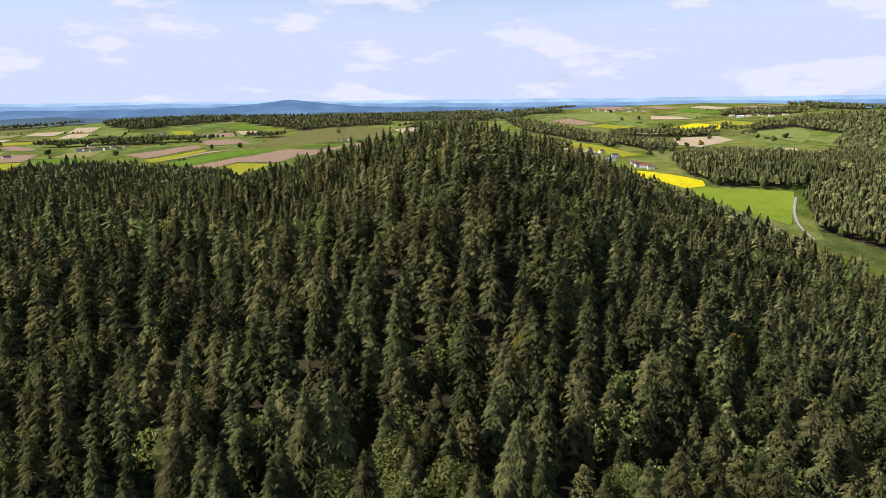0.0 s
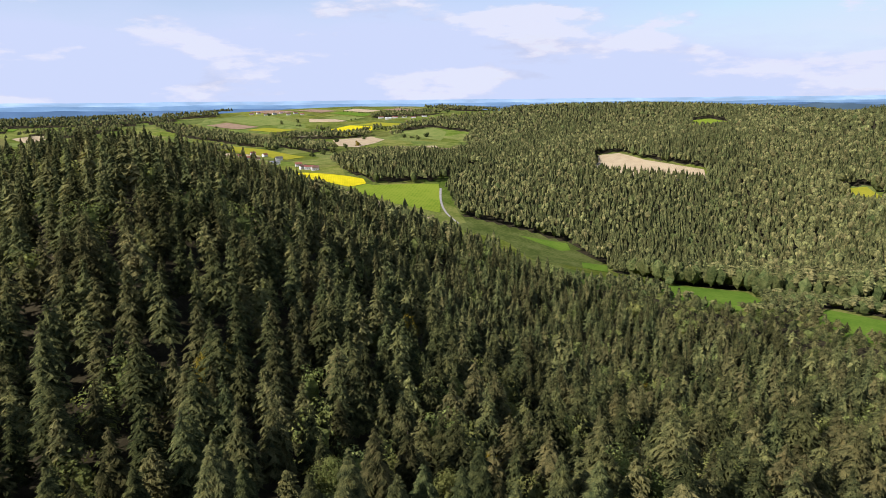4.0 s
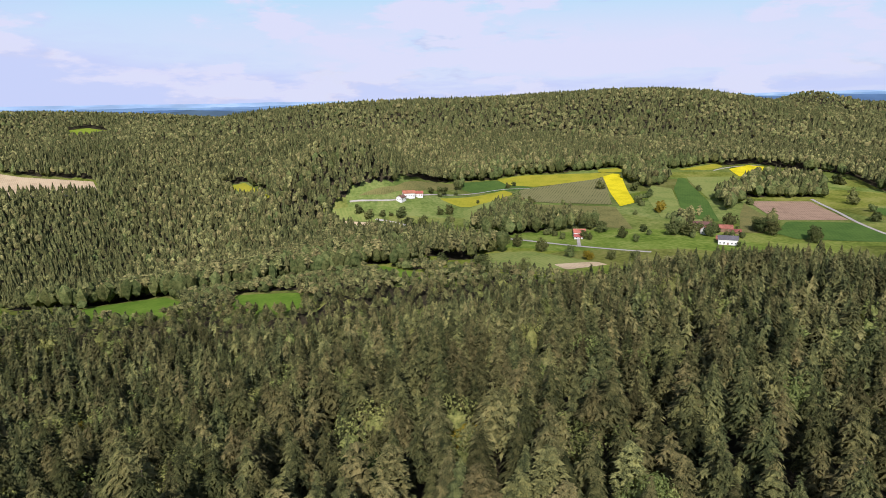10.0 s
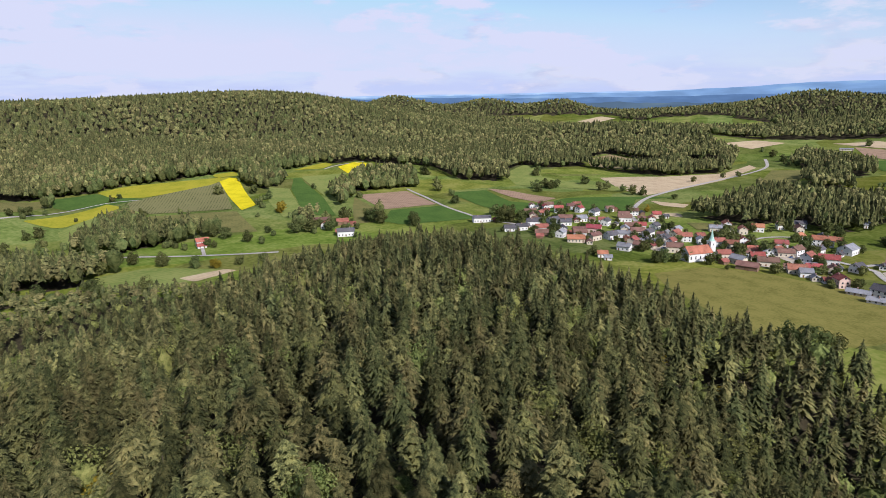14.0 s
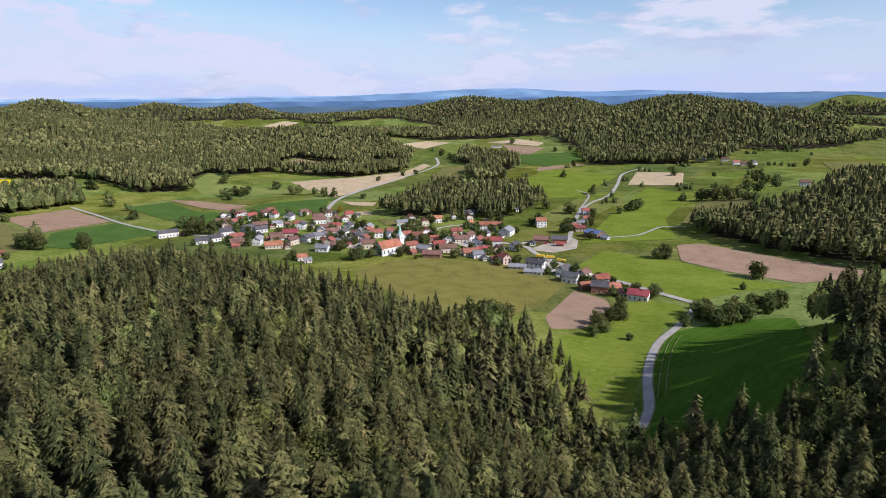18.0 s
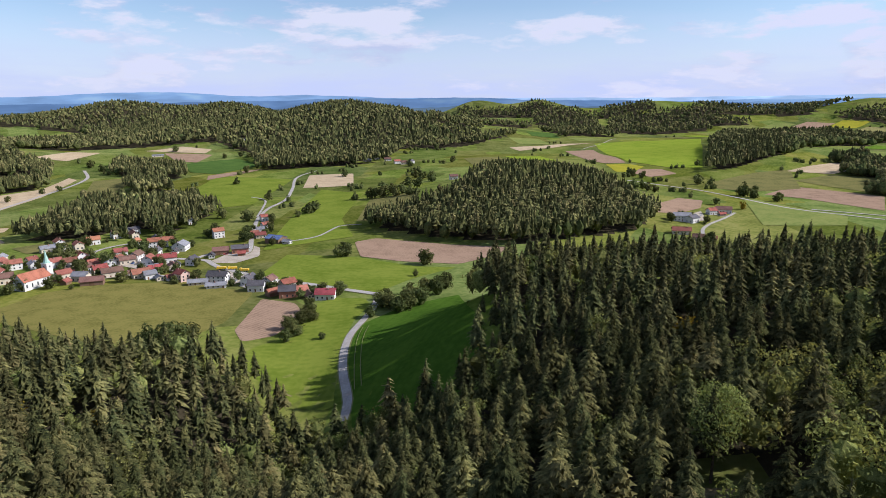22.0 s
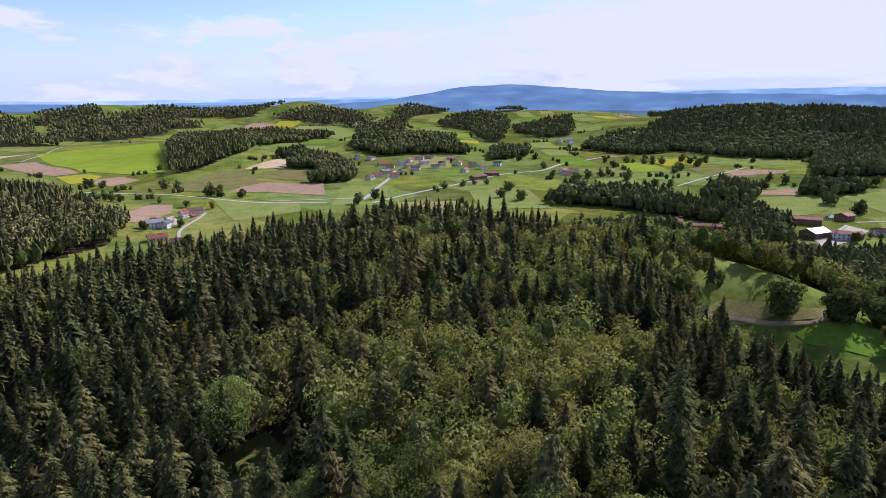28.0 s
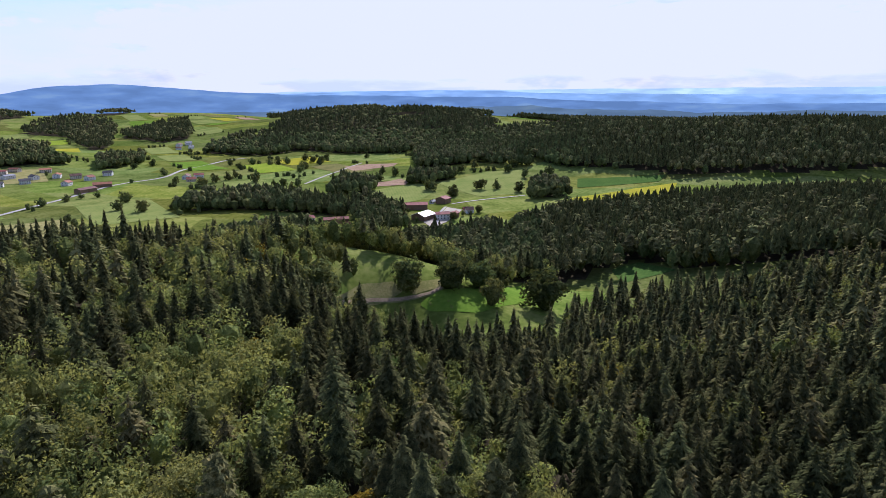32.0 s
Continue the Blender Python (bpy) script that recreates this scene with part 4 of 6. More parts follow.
lone_trees((-961, -481, 26), (-933, -377, 26), (-971, -368, 26), (-950, -349, 26), (-883, -391, 26), (-826, -339, 26))
lone_trees((-791, -290, 26), (-733, -410, 26), (-757, -446, 26), (-703, -409, 26), (-820, -599, 11), (-1097, -766, 25))
lone_trees((-1128, -723, 21), (-1169, -715, 22), (-984, -792, 20), (-1048, -869, 21), (-598, -771, 13), (-624, -776, 10))
lone_trees((-638, -762, 11), (-843, -650, 25), (-1008, -671, 22), (-1082, -776, 21), (-1072, -833, 22), (-1079, -794, 19))
lone_trees((-1157, -759, 26), (-1086, -681, 18), (-890, -478, 26), (-895, -458, 26), (-896, -452, 14), (-949, -450, 26))
lone_trees((-873, -388, 26), (-818, -332, 24), (-784, -289, 26), (-964, -364, 26), (-843, -269, 26), (-850, -246, 26))
lone_trees((-993, -269, 26), (-941, -229, 26), (-832, -210, 24), (-788, -149, 26), (-963, -195, 26), (-811, -186, 23))
lone_trees((-859, -491, 21), (-1031, -270, 25), (-1031, -339, 26), (-993, -350, 22), (-816, -553, 20), (-761, -526, 26))
lone_trees((-780, -442, 25), (-880, -527, 19), (-311, -142, 18), (-269, -177, 16), (-322, -121, 19), (-338, -108, 19))
lone_trees((-352, -101, 18), (-261, -167, 10), (-318, -94, 18), (-339, -70, 26), (-324, -120, 18), (-238, -177, 10))
lone_trees((-1086, 1624, 26), (-884, 1585, 24), (-657, 1849, 26), (-722, 1802, 15), (-1010, 2038, 26), (-998, 2218, 26))
lone_trees((-826, 2565, 26), (-868, 2554, 26), (-937, 2347, 26), (596, 1719, 26), (648, 1760, 26), (743, 1956, 26))
lone_trees((641, 1926, 26), (478, 1551, 26), (437, 1504, 26), (511, 1572, 26), (675, 2984, 26), (733, 2716, 26))
lone_trees((662, 2711, 26), (869, 1917, 26), (867, 1809, 26), (927, 1869, 26), (-313, -143, 23), (-265, -173, 22))
lone_trees((-262, -165, 23), (-337, -121, 19))

# ---- parcels of the far farmland ----
HEDGES = []


def parcels(az0, az1, r0, r1, wide, long, turn, share, crops, seed):
    """Strips of farmland on a turned grid, wherever the land is still free."""
    r = random.Random(seed)
    c, s = math.cos(radians(turn)), math.sin(radians(turn))
    span = (az1 - az0) % 360
    n = int(r1 / min(wide, long)) + 2
    made = []
    for i in range(-n, n):
        for j in range(-n, n):
            w, l = wide * r.uniform(0.55, 0.95), long * r.uniform(0.6, 0.95)
            skip, crop = r.random() > share, r.choice(crops)
            cx, cy = i * wide, j * long + (i % 3) * long * 0.3
            X, Y = cx * c - cy * s, cx * s + cy * c
            d, az = math.hypot(X, Y), (math.degrees(math.atan2(X, Y)) - az0) % 360
            if skip or d < r0 or d > r1 or az > span:
                continue
            k = r.uniform(-0.1, 0.1)
            box4 = [((cx + u * w / 2 + v * k * w) * c - (cy + v * l / 2) * s, (cx + u * w / 2 + v * k * w) * s + (cy + v * l / 2) * c) for u, v in ((-1, -1), (1, -1), (1, 1), (-1, 1))]
            px = np.array([X] + [p[0] * m + X * (1 - m) for m in (0.8,) for p in box4])
            py = np.array([Y] + [p[1] * m + Y * (1 - m) for m in (0.8,) for p in box4])
            if in_woods(px, py).any() or cleared(px, py).any():
                continue
            made.append((crop, box4))
            if r.random() < 0.4:
                e = r.randrange(4)
                HEDGES.append((box4[e], box4[(e + 1) % 4]))
    for crop, box4 in made:
        field(crop, *box4)


parcels(318, 32, 900, 3300, 130, 260, 24, 0.95, ("light", "soil", "stubble", "maizelow", "mustard", "dry", "bright", "stubble", "maizelow", "soil"), 3)
parcels(192, 262, 700, 2900, 100, 190, -35, 0.8, ("light", "yellowgreen", "light", "maizelow", "light", "dry", "bright", "soil", "mustard"), 9)
parcels(112, 192, 560, 2600, 100, 190, 15, 0.6, ("light", "yellowgreen", "dark", "maizelow", "light", "light", "stubble", "bright"), 14)


# ---- trees ----
def tri_soup(tris):
    """Arrays of corners and triangles from a list of triangles."""
    v = np.array(tris, float).reshape(-1, 3)
    return v, np.arange(len(v)).reshape(-1, 3)


def spruce_crown(rng, whorls, per, height=26.0, reach=3.2, low=0.42, pairs=2, taper=11.0):
    """Feathered boughs in whorls round the stem, hanging with their weight; the crown widens over its upper part."""
    out = []
    for i in range(whorls):
        u = (i + 0.5) / whorls
        z = height * (low + (0.985 - low) * u)
        L0 = reach * min(1.0, (height - z) / taper) ** 0.85 + 0.2
        n = max(4, round(per * (0.55 + 0.45 * L0 / reach)))
        for j in range(n):
            a = 2 * math.pi * (j + 0.5 * (i % 2)) / n + rng.uniform(-0.3, 0.3)
            L = L0 * rng.uniform(0.6, 1.22)
            zz = z + rng.uniform(-0.8, 0.8) * height * (1 - low) / whorls
            c, s = math.cos(a), math.sin(a)
            lift, droop = L * rng.uniform(0.0, 0.25), L * rng.uniform(0.4, 0.75)

            def at(r, side, dz=0.0):
                return (c * r * L - s * side, s * r * L + c * side, zz + lift * r - droop * r * r + dz)

            if pairs == 0:
                w = 0.24 * L + 0.12
                out += [at(0.2, w), at(1, 0), at(0.2, -w)]
                continue
            w = (0.12 if pairs > 1 else 0.2) * L + 0.08
            out += [at(0.1, w), at(1, 0), at(0.1, -w)]
            for k in range(pairs):
                r = 0.22 + 0.56 * (k + rng.uniform(0.2, 0.8)) / pairs
                for side in (1, -1):
                    q = L * (0.52 - 0.32 * r) * rng.uniform(0.75, 1.25) + 0.1
                    h = 0.55 / pairs
                    out += [at(r - 0.14 - 0.1 * h, 0, 0.03), at(r + 0.16, side * q, -0.4 * q), at(r + 0.05 + 0.28 * h, 0, 0.03)]
    return tri_soup(out)


def star_cone(rng, tiers, n, height=26.0, reach=3.0, low=0.4):
    """Far spruce: stacked ragged skirts."""
    out = []
    for i in range(tiers):
        u0, u1 = i / tiers, (i + 1.5) / tiers
        zb, zt = height * (low + (1 - low) * u0), height * min(1.0, low + (1 - low) * u1)
        R = reach * min(1.0, (height - zb) / 10.0) ** 0.85 + 0.1
        ring = []
        t0 = rng.uniform(0, 6)
        for j in range(2 * n):
            r = R * (rng.uniform(0.85, 1.3) if j % 2 == 0 else rng.uniform(0.4, 0.65))
            a = t0 + math.pi * (j + rng.uniform(-0.25, 0.25)) / n
            ring.append((r * math.cos(a), r * math.sin(a), zb + rng.uniform(-0.9, 0.5) + (0.9 if j % 2 else -0.4)))
        for j in range(2 * n):
            out += [ring[j], ring[(j + 1) % (2 * n)], (rng.uniform(-0.15, 0.15), rng.uniform(-0.15, 0.15), zt)]
    return tri_soup(out)


def pine_crown(rng, tiers, per, points, height=24.0, reach=3.4, low=0.48, size=1.2):
    """Layered pine: flat ragged tufts at the branch ends, tier over tier, under a rounded top."""
    out = []
    for i in range(tiers):
        u = (i + 0.4) / tiers
        R = reach * max(0.08, 1 - u ** 2.4) ** 0.7
        n = max(1, round(per * (0.35 + 0.65 * R / reach)))
        t0 = rng.uniform(0, 6)
        for j in range(n):
            a = t0 + 2 * math.pi * (j + rng.uniform(-0.25, 0.25)) / n
            r = R * rng.uniform(0.35, 0.95) if n > 1 else rng.uniform(0, 0.3)
            x, y, z = r * math.cos(a), r * math.sin(a), height * (low + (0.97 - low) * u) + rng.uniform(-0.6, 0.6)
            s, tilt = size * rng.uniform(0.75, 1.35), rng.uniform(0.1, 0.4)
            ring = []
            for k in range(points):
                b = a + 2 * math.pi * k / points
                q = s * (rng.uniform(0.9, 1.4) if k % 2 == 0 else rng.uniform(0.45, 0.75))
                ring.append((x + q * math.cos(b), y + q * math.sin(b), z - tilt * q * (0.4 + 0.6 * math.cos(b - a))))
            for k in range(points):
                out += [ring[k], ring[(k + 1) % points], (x, y, z + 0.5 * s)]
    return tri_soup(out)


def clump_crown(rng, clumps, leaves, size, height, radius, low, spiky=False):
    """Crown of many leaf sprays set about lumps on an uneven ellipsoid."""
    out = []
    zc, hz = height * (1 + low) / 2, height * (1 - low) / 2
    for i in range(clumps):
        u, a = rng.uniform(-0.85, 1.0), rng.uniform(0, 2 * math.pi) + i * 2.4
        rr = max(0.0, 1 - u * u) ** 0.4
        k = rng.uniform(0.55, 0.85)
        c = Vector((rr * math.cos(a) * radius * k, rr * math.sin(a) * radius * k, zc + u * hz * k))
        cr = radius * rng.uniform(0.3, 0.48)
        for j in range(leaves):
            d = Vector((rng.gauss(0, 1), rng.gauss(0, 1), rng.gauss(0.35, 0.9))).normalized()
            p = c + d * cr * rng.uniform(0.7, 1.1)
            t = d.cross(Vector((rng.gauss(0, 1), rng.gauss(0, 1), rng.gauss(0, 1)))).normalized()
            n = (d + t * rng.uniform(-0.5, 0.5)).normalized() if not spiky else t
            q = d if spiky else n.cross(t)
            s = size * rng.uniform(0.6, 1.3)
            x, y = t * s, q * s * (1.5 if spiky else 0.8)
            if spiky:
                out += [p - x * 0.5, p + x * 0.5, p + y]
            else:
                out += [p - x * 0.9 - y * 0.6, p + x * 1.1 - y * 0.5, p + y * 1.2]
    return tri_soup([tuple(v) for v in out])


def lump(rng, div, height, radius, low):
    """Far broadleaf crown: a crumpled mass."""
    bm = bmesh.new()
    bmesh.ops.create_icosphere(bm, subdivisions=div, radius=1.0)
    zc, hz = height * (1 + low) / 2, height * (1 - low) / 2
    for v in bm.verts:
        k = rng.uniform(0.72, 1.18)
        v.co = Vector((v.co.x * radius * k, v.co.y * radius * k, zc + v.co.z * hz * k))
    v = np.array([v.co[:] for v in bm.verts])
    f = np.array([[q.index for q in p.verts] for p in bm.faces])
    bm.free()
    return v, f


def stem(height, r0, sides=6, r1=0.06, lean=0.0):
    """A tapered trunk."""
    v, f = [], []
    for z, r in ((-1.0, r0 * 1.25), (1.2, r0), (height * 0.5, r0 * 0.62), (height, r1)):
        for j in range(sides):
            a = 2 * math.pi * j / sides
            v.append((r * math.cos(a) + lean * z, r * math.sin(a), z))
    for k in range(3):
        for j in range(sides):
            a, b = k * sides + j, k * sides + (j + 1) % sides
            f += [(a, b, b + sides), (a, b + sides, a + sides)]
    return np.array(v), np.array(f)


def pole(height, r):
    """A plain three-sided trunk for far trees."""
    v = [(r * math.cos(a), r * math.sin(a), z) for z in (-1.0, height) for a in (0, 2.1, 4.2)]
    return np.array(v), np.array([(0, 1, 4), (0, 4, 3), (1, 2, 5), (1, 5, 4), (2, 0, 3), (2, 3, 5)])


def merge(*bits):
    """Join (verts, faces, material index) bits."""
    vs, fs, ms, n = [], [], [], 0
    for v, f, m in bits:
        vs.append(v)
        fs.append(f + n)
        ms.append(np.full(len(f), m))
        n += len(v)
    return np.concatenate(vs), np.concatenate(fs), np.concatenate(ms)


rng = random.Random(11)
# kinds: 0 spruce, 1 pine, 2 broadleaf, 3 autumn broadleaf; levels of detail 0 (near) to 3 (far)
LIB = {}
for k in range(4):
    h = rng.uniform(23.5, 28)
    LIB[0, 0, k] = merge((*spruce_crown(rng, 21, 8, h, rng.uniform(3.4, 4.2), pairs=2), 0), (*star_cone(rng, 4, 5, h * 0.94, 1.5), 0), (*stem(h * 0.97, 0.3), 4))
    LIB[0, 8, k] = merge((*spruce_crown(rng, 31, 9, h, rng.uniform(3.4, 4.3), pairs=4), 0), (*star_cone(rng, 6, 5, h * 0.93, 1.2), 0), (*stem(h * 0.97, 0.3), 4))
    LIB[0, 1, k] = merge((*spruce_crown(rng, 16, 7, h, rng.uniform(3.4, 4.2), pairs=2), 0), (*star_cone(rng, 3, 4, h * 0.94, 1.6), 0))
    LIB[0, 2, k] = merge((*spruce_crown(rng, 15, 7, h, rng.uniform(3.2, 3.8), pairs=0, low=0.48), 0), (*star_cone(rng, 3, 3, h * 0.96, 1.9), 0))
    LIB[0, 6, k] = merge((*star_cone(rng, 3, 3, h, rng.uniform(2.7, 3.1), 0.4), 0))
    LIB[0, 3, k] = merge((*star_cone(rng, 1, 3, h * 0.98, 3.2, 0.45), 0))
    h = rng.uniform(22, 25.5)
    LIB[1, 0, k] = merge((*pine_crown(rng, 11, 8, 8, h, 3.5, 0.46, 1.0), 1), (*lump(rng, 1, h * 0.9, 1.2, 0.55), 1), (*stem(h * 0.93, 0.28), 4))
    LIB[1, 8, k] = merge((*pine_crown(rng, 16, 13, 10, h, 3.6, 0.46, 0.75), 1), (*lump(rng, 1, h * 0.9, 1.2, 0.55), 1), (*stem(h * 0.93, 0.28), 4))
    LIB[1, 1, k] = merge((*spruce_crown(rng, 12, 6, h, rng.uniform(3.4, 4.1), 0.48, 2, 7.0), 1), (*star_cone(rng, 2, 4, h * 0.96, 1.7, 0.5), 1))
    LIB[1, 2, k] = merge((*spruce_crown(rng, 9, 6, h, rng.uniform(3.3, 3.9), 0.5, 0, 7.0), 1), (*star_cone(rng, 2, 3, h * 0.97, 1.9, 0.5), 1))
    LIB[1, 6, k] = merge((*pine_crown(rng, 3, 3, 5, h, 3.2, 0.6, 2.0), 1), (*lump(rng, 0, h * 0.93, 2.8, 0.4), 1))
    LIB[1, 3, k] = merge((*lump(rng, 0, h * 0.97, 3.3, 0.5), 1))
    for kind in (2, 3):
        h = rng.uniform(17, 22) if kind == 2 else rng.uniform(15, 18)
        R = h * 0.24
        LIB[kind, 0, k] = merge((*clump_crown(rng, 44, 34, 0.34, h, R, 0.25), kind), (*lump(rng, 2, h * 0.8, R * 0.42, 0.45), kind), (*stem(h * 0.8, 0.3), 4))
        LIB[kind, 8, k] = merge((*clump_crown(rng, 60, 62, 0.25, h, R, 0.25), kind), (*lump(rng, 2, h * 0.8, R * 0.4, 0.45), kind), (*stem(h * 0.8, 0.3), 4))
        LIB[kind, 1, k] = merge((*clump_crown(rng, 28, 18, 0.4, h, R * 1.05, 0.2), kind), (*lump(rng, 1, h * 0.82, R * 0.52, 0.38), kind))
        LIB[kind, 2, k] = merge((*clump_crown(rng, 22, 9, 0.55, h, R * 1.05, 0.15), kind), (*lump(rng, 1, h * 0.88, R * 0.68, 0.28), kind))
        LIB[kind, 6, k] = merge((*clump_crown(rng, 10, 4, 0.8, h, R * 1.1, 0.2), kind), (*lump(rng, 1, h * 0.95, R * 1.0, 0.12), kind))
        LIB[kind, 3, k] = merge((*lump(rng, 0, h, R * 1.1, 0.1), kind))


def scatter(r0, r1, step, seed):
    """Tree places on a shaken grid in the woods, between two distances from the drone's hill."""
    g = np.random.default_rng(seed)
    n = int(r1 / step) + 1
    ax = np.arange(-n, n + 1) * step
    x, y = np.meshgrid(ax, ax)
    x, y = x.ravel() + g.uniform(-0.42, 0.42, x.size) * step, y.ravel() + g.uniform(-0.42, 0.42, y.size) * step
    d = np.hypot(x, y)
    ok = (d >= r0) & (d < r1)
    x, y = x[ok], y[ok]
    ok = in_woods(x, y)
    x, y = x[ok], y[ok]
    ok = ~cleared(x, y)
    x, y = x[ok], y[ok]
    return x, y, ground(x, y), g


def kinds_at(x, y, g):
    """Which kind of tree grows where."""
    u = g.uniform(0, 1, x.size)
    az = np.degrees(np.arctan2(x, y)) % 360
    d = np.hypot(x, y)
    pine = 0.2 + 0.25 * soft_noise(x, y, 60, 2)
    pine = np.where((d < 520) & (az > 60) & (az < 150), pine + 0.12, pine)
    pine = np.where((d < 520) & (az > 165) & (az < 240), pine - 0.18, pine)
    pine = np.where((d < 300) & (az < 60), pine + 0.1, pine)
    broad = 0.08 + 0.2 * np.clip(soft_noise(x, y, 33, 5), 0, 1)
    broad = np.where((d < 125) & (az > 5) & (az < 45), broad + 0.14, broad)
    broad = np.where((d < 260) & (az > 236), broad + 0.04, broad)
    broad = np.where((d < 185) & (az > 196) & (az < 236), 0.5, broad)
    broad = np.where((d > 92) & (d < 172) & (az > 206) & (az < 231), 0.9, broad)
    broad = np.where((d > 225) & (d < 285) & (az > 212) & (az < 238), 0.42, broad)
    broad = np.where((d > 430) & (d < 700) & ((az > 226) & (az < 258)), 0.7, broad)
    broad = np.where((d > 480) & (d < 640) & (az > 42) & (az < 76), 0.7, broad)
    broad = np.where((d > 560) & (d < 1150) & (((az > 80) & (az < 112)) | ((az > 224) & (az < 254))), 0.6, broad)
    broad = np.where((d > 200) & (d < 310) & (az > 205) & (az < 241), 0.5 + 0.45 * soft_noise(x, y, 17, 4), broad)
    broad = np.where((d > 720) & (d < 1800) & (az > 198) & (az < 262), 0.62, broad)
    broad = np.where((d > 300) & (d < 700) & (az > 226) & (az < 256), 0.75, broad)
    broad = np.where((d > 700) & (broad < 0.5), broad * 0.5, broad)
    k = np.where(u < broad, 2, np.where(u < broad + pine, 1, 0))
    return np.where((k == 2) & (g.uniform(0, 1, x.size) < np.where(d < 320, 0.025, 0.004)), 3, k)


def grow(name, level, x, y, z, kind, g, label, girth=1.0, mats=None):
    """One joined mesh of many trees."""
    vs, fs, ms, ts, n = [], [], [], [], 0
    var = g.integers(0, 4, x.size)
    sc = np.clip(g.normal(0.9, 0.11 if level < 3 else 0.07, x.size), 0.55, 1.12)
    # young growth in the valley bottom, lower than the old forest
    az, d = np.degrees(np.arctan2(x, y)) % 360, np.hypot(x, y)
    young = (az > 33) & (az < 97) & (d < 520) & (d > np.interp(az, [33, 42, 51, 60, 71, 81, 88, 97], [430, 390, 362, 338, 315, 303, 330, 420]))
    sw = sc * g.uniform(0.88, 1.15, x.size) * girth
    sc, sw = np.where(young, sc * 0.42, sc), np.where(young, sw * 0.75, sw)
    rot = g.uniform(0, 6.283, x.size)
    tint = g.uniform(0, 1, x.size)
    for key in range(4):
        for v4 in range(4):
            i = np.nonzero((kind == key) & (var == v4))[0]
            if not len(i):
                continue
            v, f, m = LIB[key, level, v4]
            c, s = np.cos(rot[i])[:, None], np.sin(rot[i])[:, None]
            X = (v[None, :, 0] * c - v[None, :, 1] * s) * sw[i, None] + x[i, None]
            Y = (v[None, :, 0] * s + v[None, :, 1] * c) * sw[i, None] + y[i, None]
            Z = v[None, :, 2] * sc[i, None] + z[i, None]
            vs.append(np.stack([X, Y, Z], -1).reshape(-1, 3))
            fs.append((f[None] + (np.arange(len(i)) * len(v))[:, None, None] + n).reshape(-1, 3))
            ms.append(np.tile(m, len(i)))
            ts.append(np.repeat(tint[i], len(v)))
            n += len(i) * len(v)
    ob = new(name, mesh_from(name, np.concatenate(vs), np.concatenate(fs), mats or FAR_FOLIAGE, np.concatenate(ms), np.concatenate(ts)))
    return tagged(ob, label, "forest", kind="stuff")


for k in range(4):
    h = 12.0
    LIB[2, 4, k] = merge((*clump_crown(rng, 30, 26, 0.55, h, 4.6, 0.04), 2), (*lump(rng, 2, h * 0.8, 2.8, 0.14), 2), (*stem(h * 0.8, 0.3), 4))
    LIB[2, 5, k] = merge((*clump_crown(rng, 18, 12, 0.9, h, 4.6, 0.04), 2), (*lump(rng, 1, h * 0.85, 3.1, 0.1), 2), (*stem(h * 0.8, 0.3), 4))
    LIB[2, 7, k] = merge((*clump_crown(rng, 8, 5, 0.9, 10.0, 4.3, 0.0), 2), (*lump(rng, 1, 9.0, 3.6, -0.1), 2))
    LIB[3, 4, k], LIB[3, 5, k] = LIB[2, 4, k], LIB[2, 5, k]


def tree_template(kind, level, variant):
    """Trunk and crown meshes of one tree, for trees that stand as things."""
    v, f, m = LIB[kind, level, variant]
    names = (("crown", "spruce crown"), ("crown", "pine crown"), ("crown", "leafy crown"), ("crown", "yellow crown"))
    crown = m != 4
    me = mesh_from(names[kind][1].replace(" ", "_"), v, f[crown], [THING_FOLIAGE[4 if kind == 2 and level in (4, 5) else kind]])
    h = v[:, 2].max()
    tv, tf = stem(h * 0.85, 0.30)
    return me, mesh_from("trunk", tv, tf, [BARK], smooth=True), h


TEMPLATES = {}
KIND_NAMES = ("spruce_tree", "pine_tree", "broadleaf_tree", "autumn_tree")
KIND_LABELS = ("tall dark green spruce standing in the forest", "grey-green pine with a tufted crown in the forest",
               "round-crowned green broadleaf tree", "broadleaf tree turning autumn yellow")


def plant(kind, level, variant, x, y, z, turn, scale, girth, label, group, name=""):
    key = kind, level, variant
    if key not in TEMPLATES:
        TEMPLATES[key] = tree_template(*key)
    crown, trunk, h = TEMPLATES[key]
    root = new(name or KIND_NAMES[kind])
    root.matrix_world = pose(x, y, z, 0, 0, turn) @ Matrix.Diagonal((scale * girth, scale * girth, scale, 1))
    for name, me in (("trunk", trunk), ("crown", crown)):
        new(name, me).parent = root
    return tagged(root, label, "tree", group)


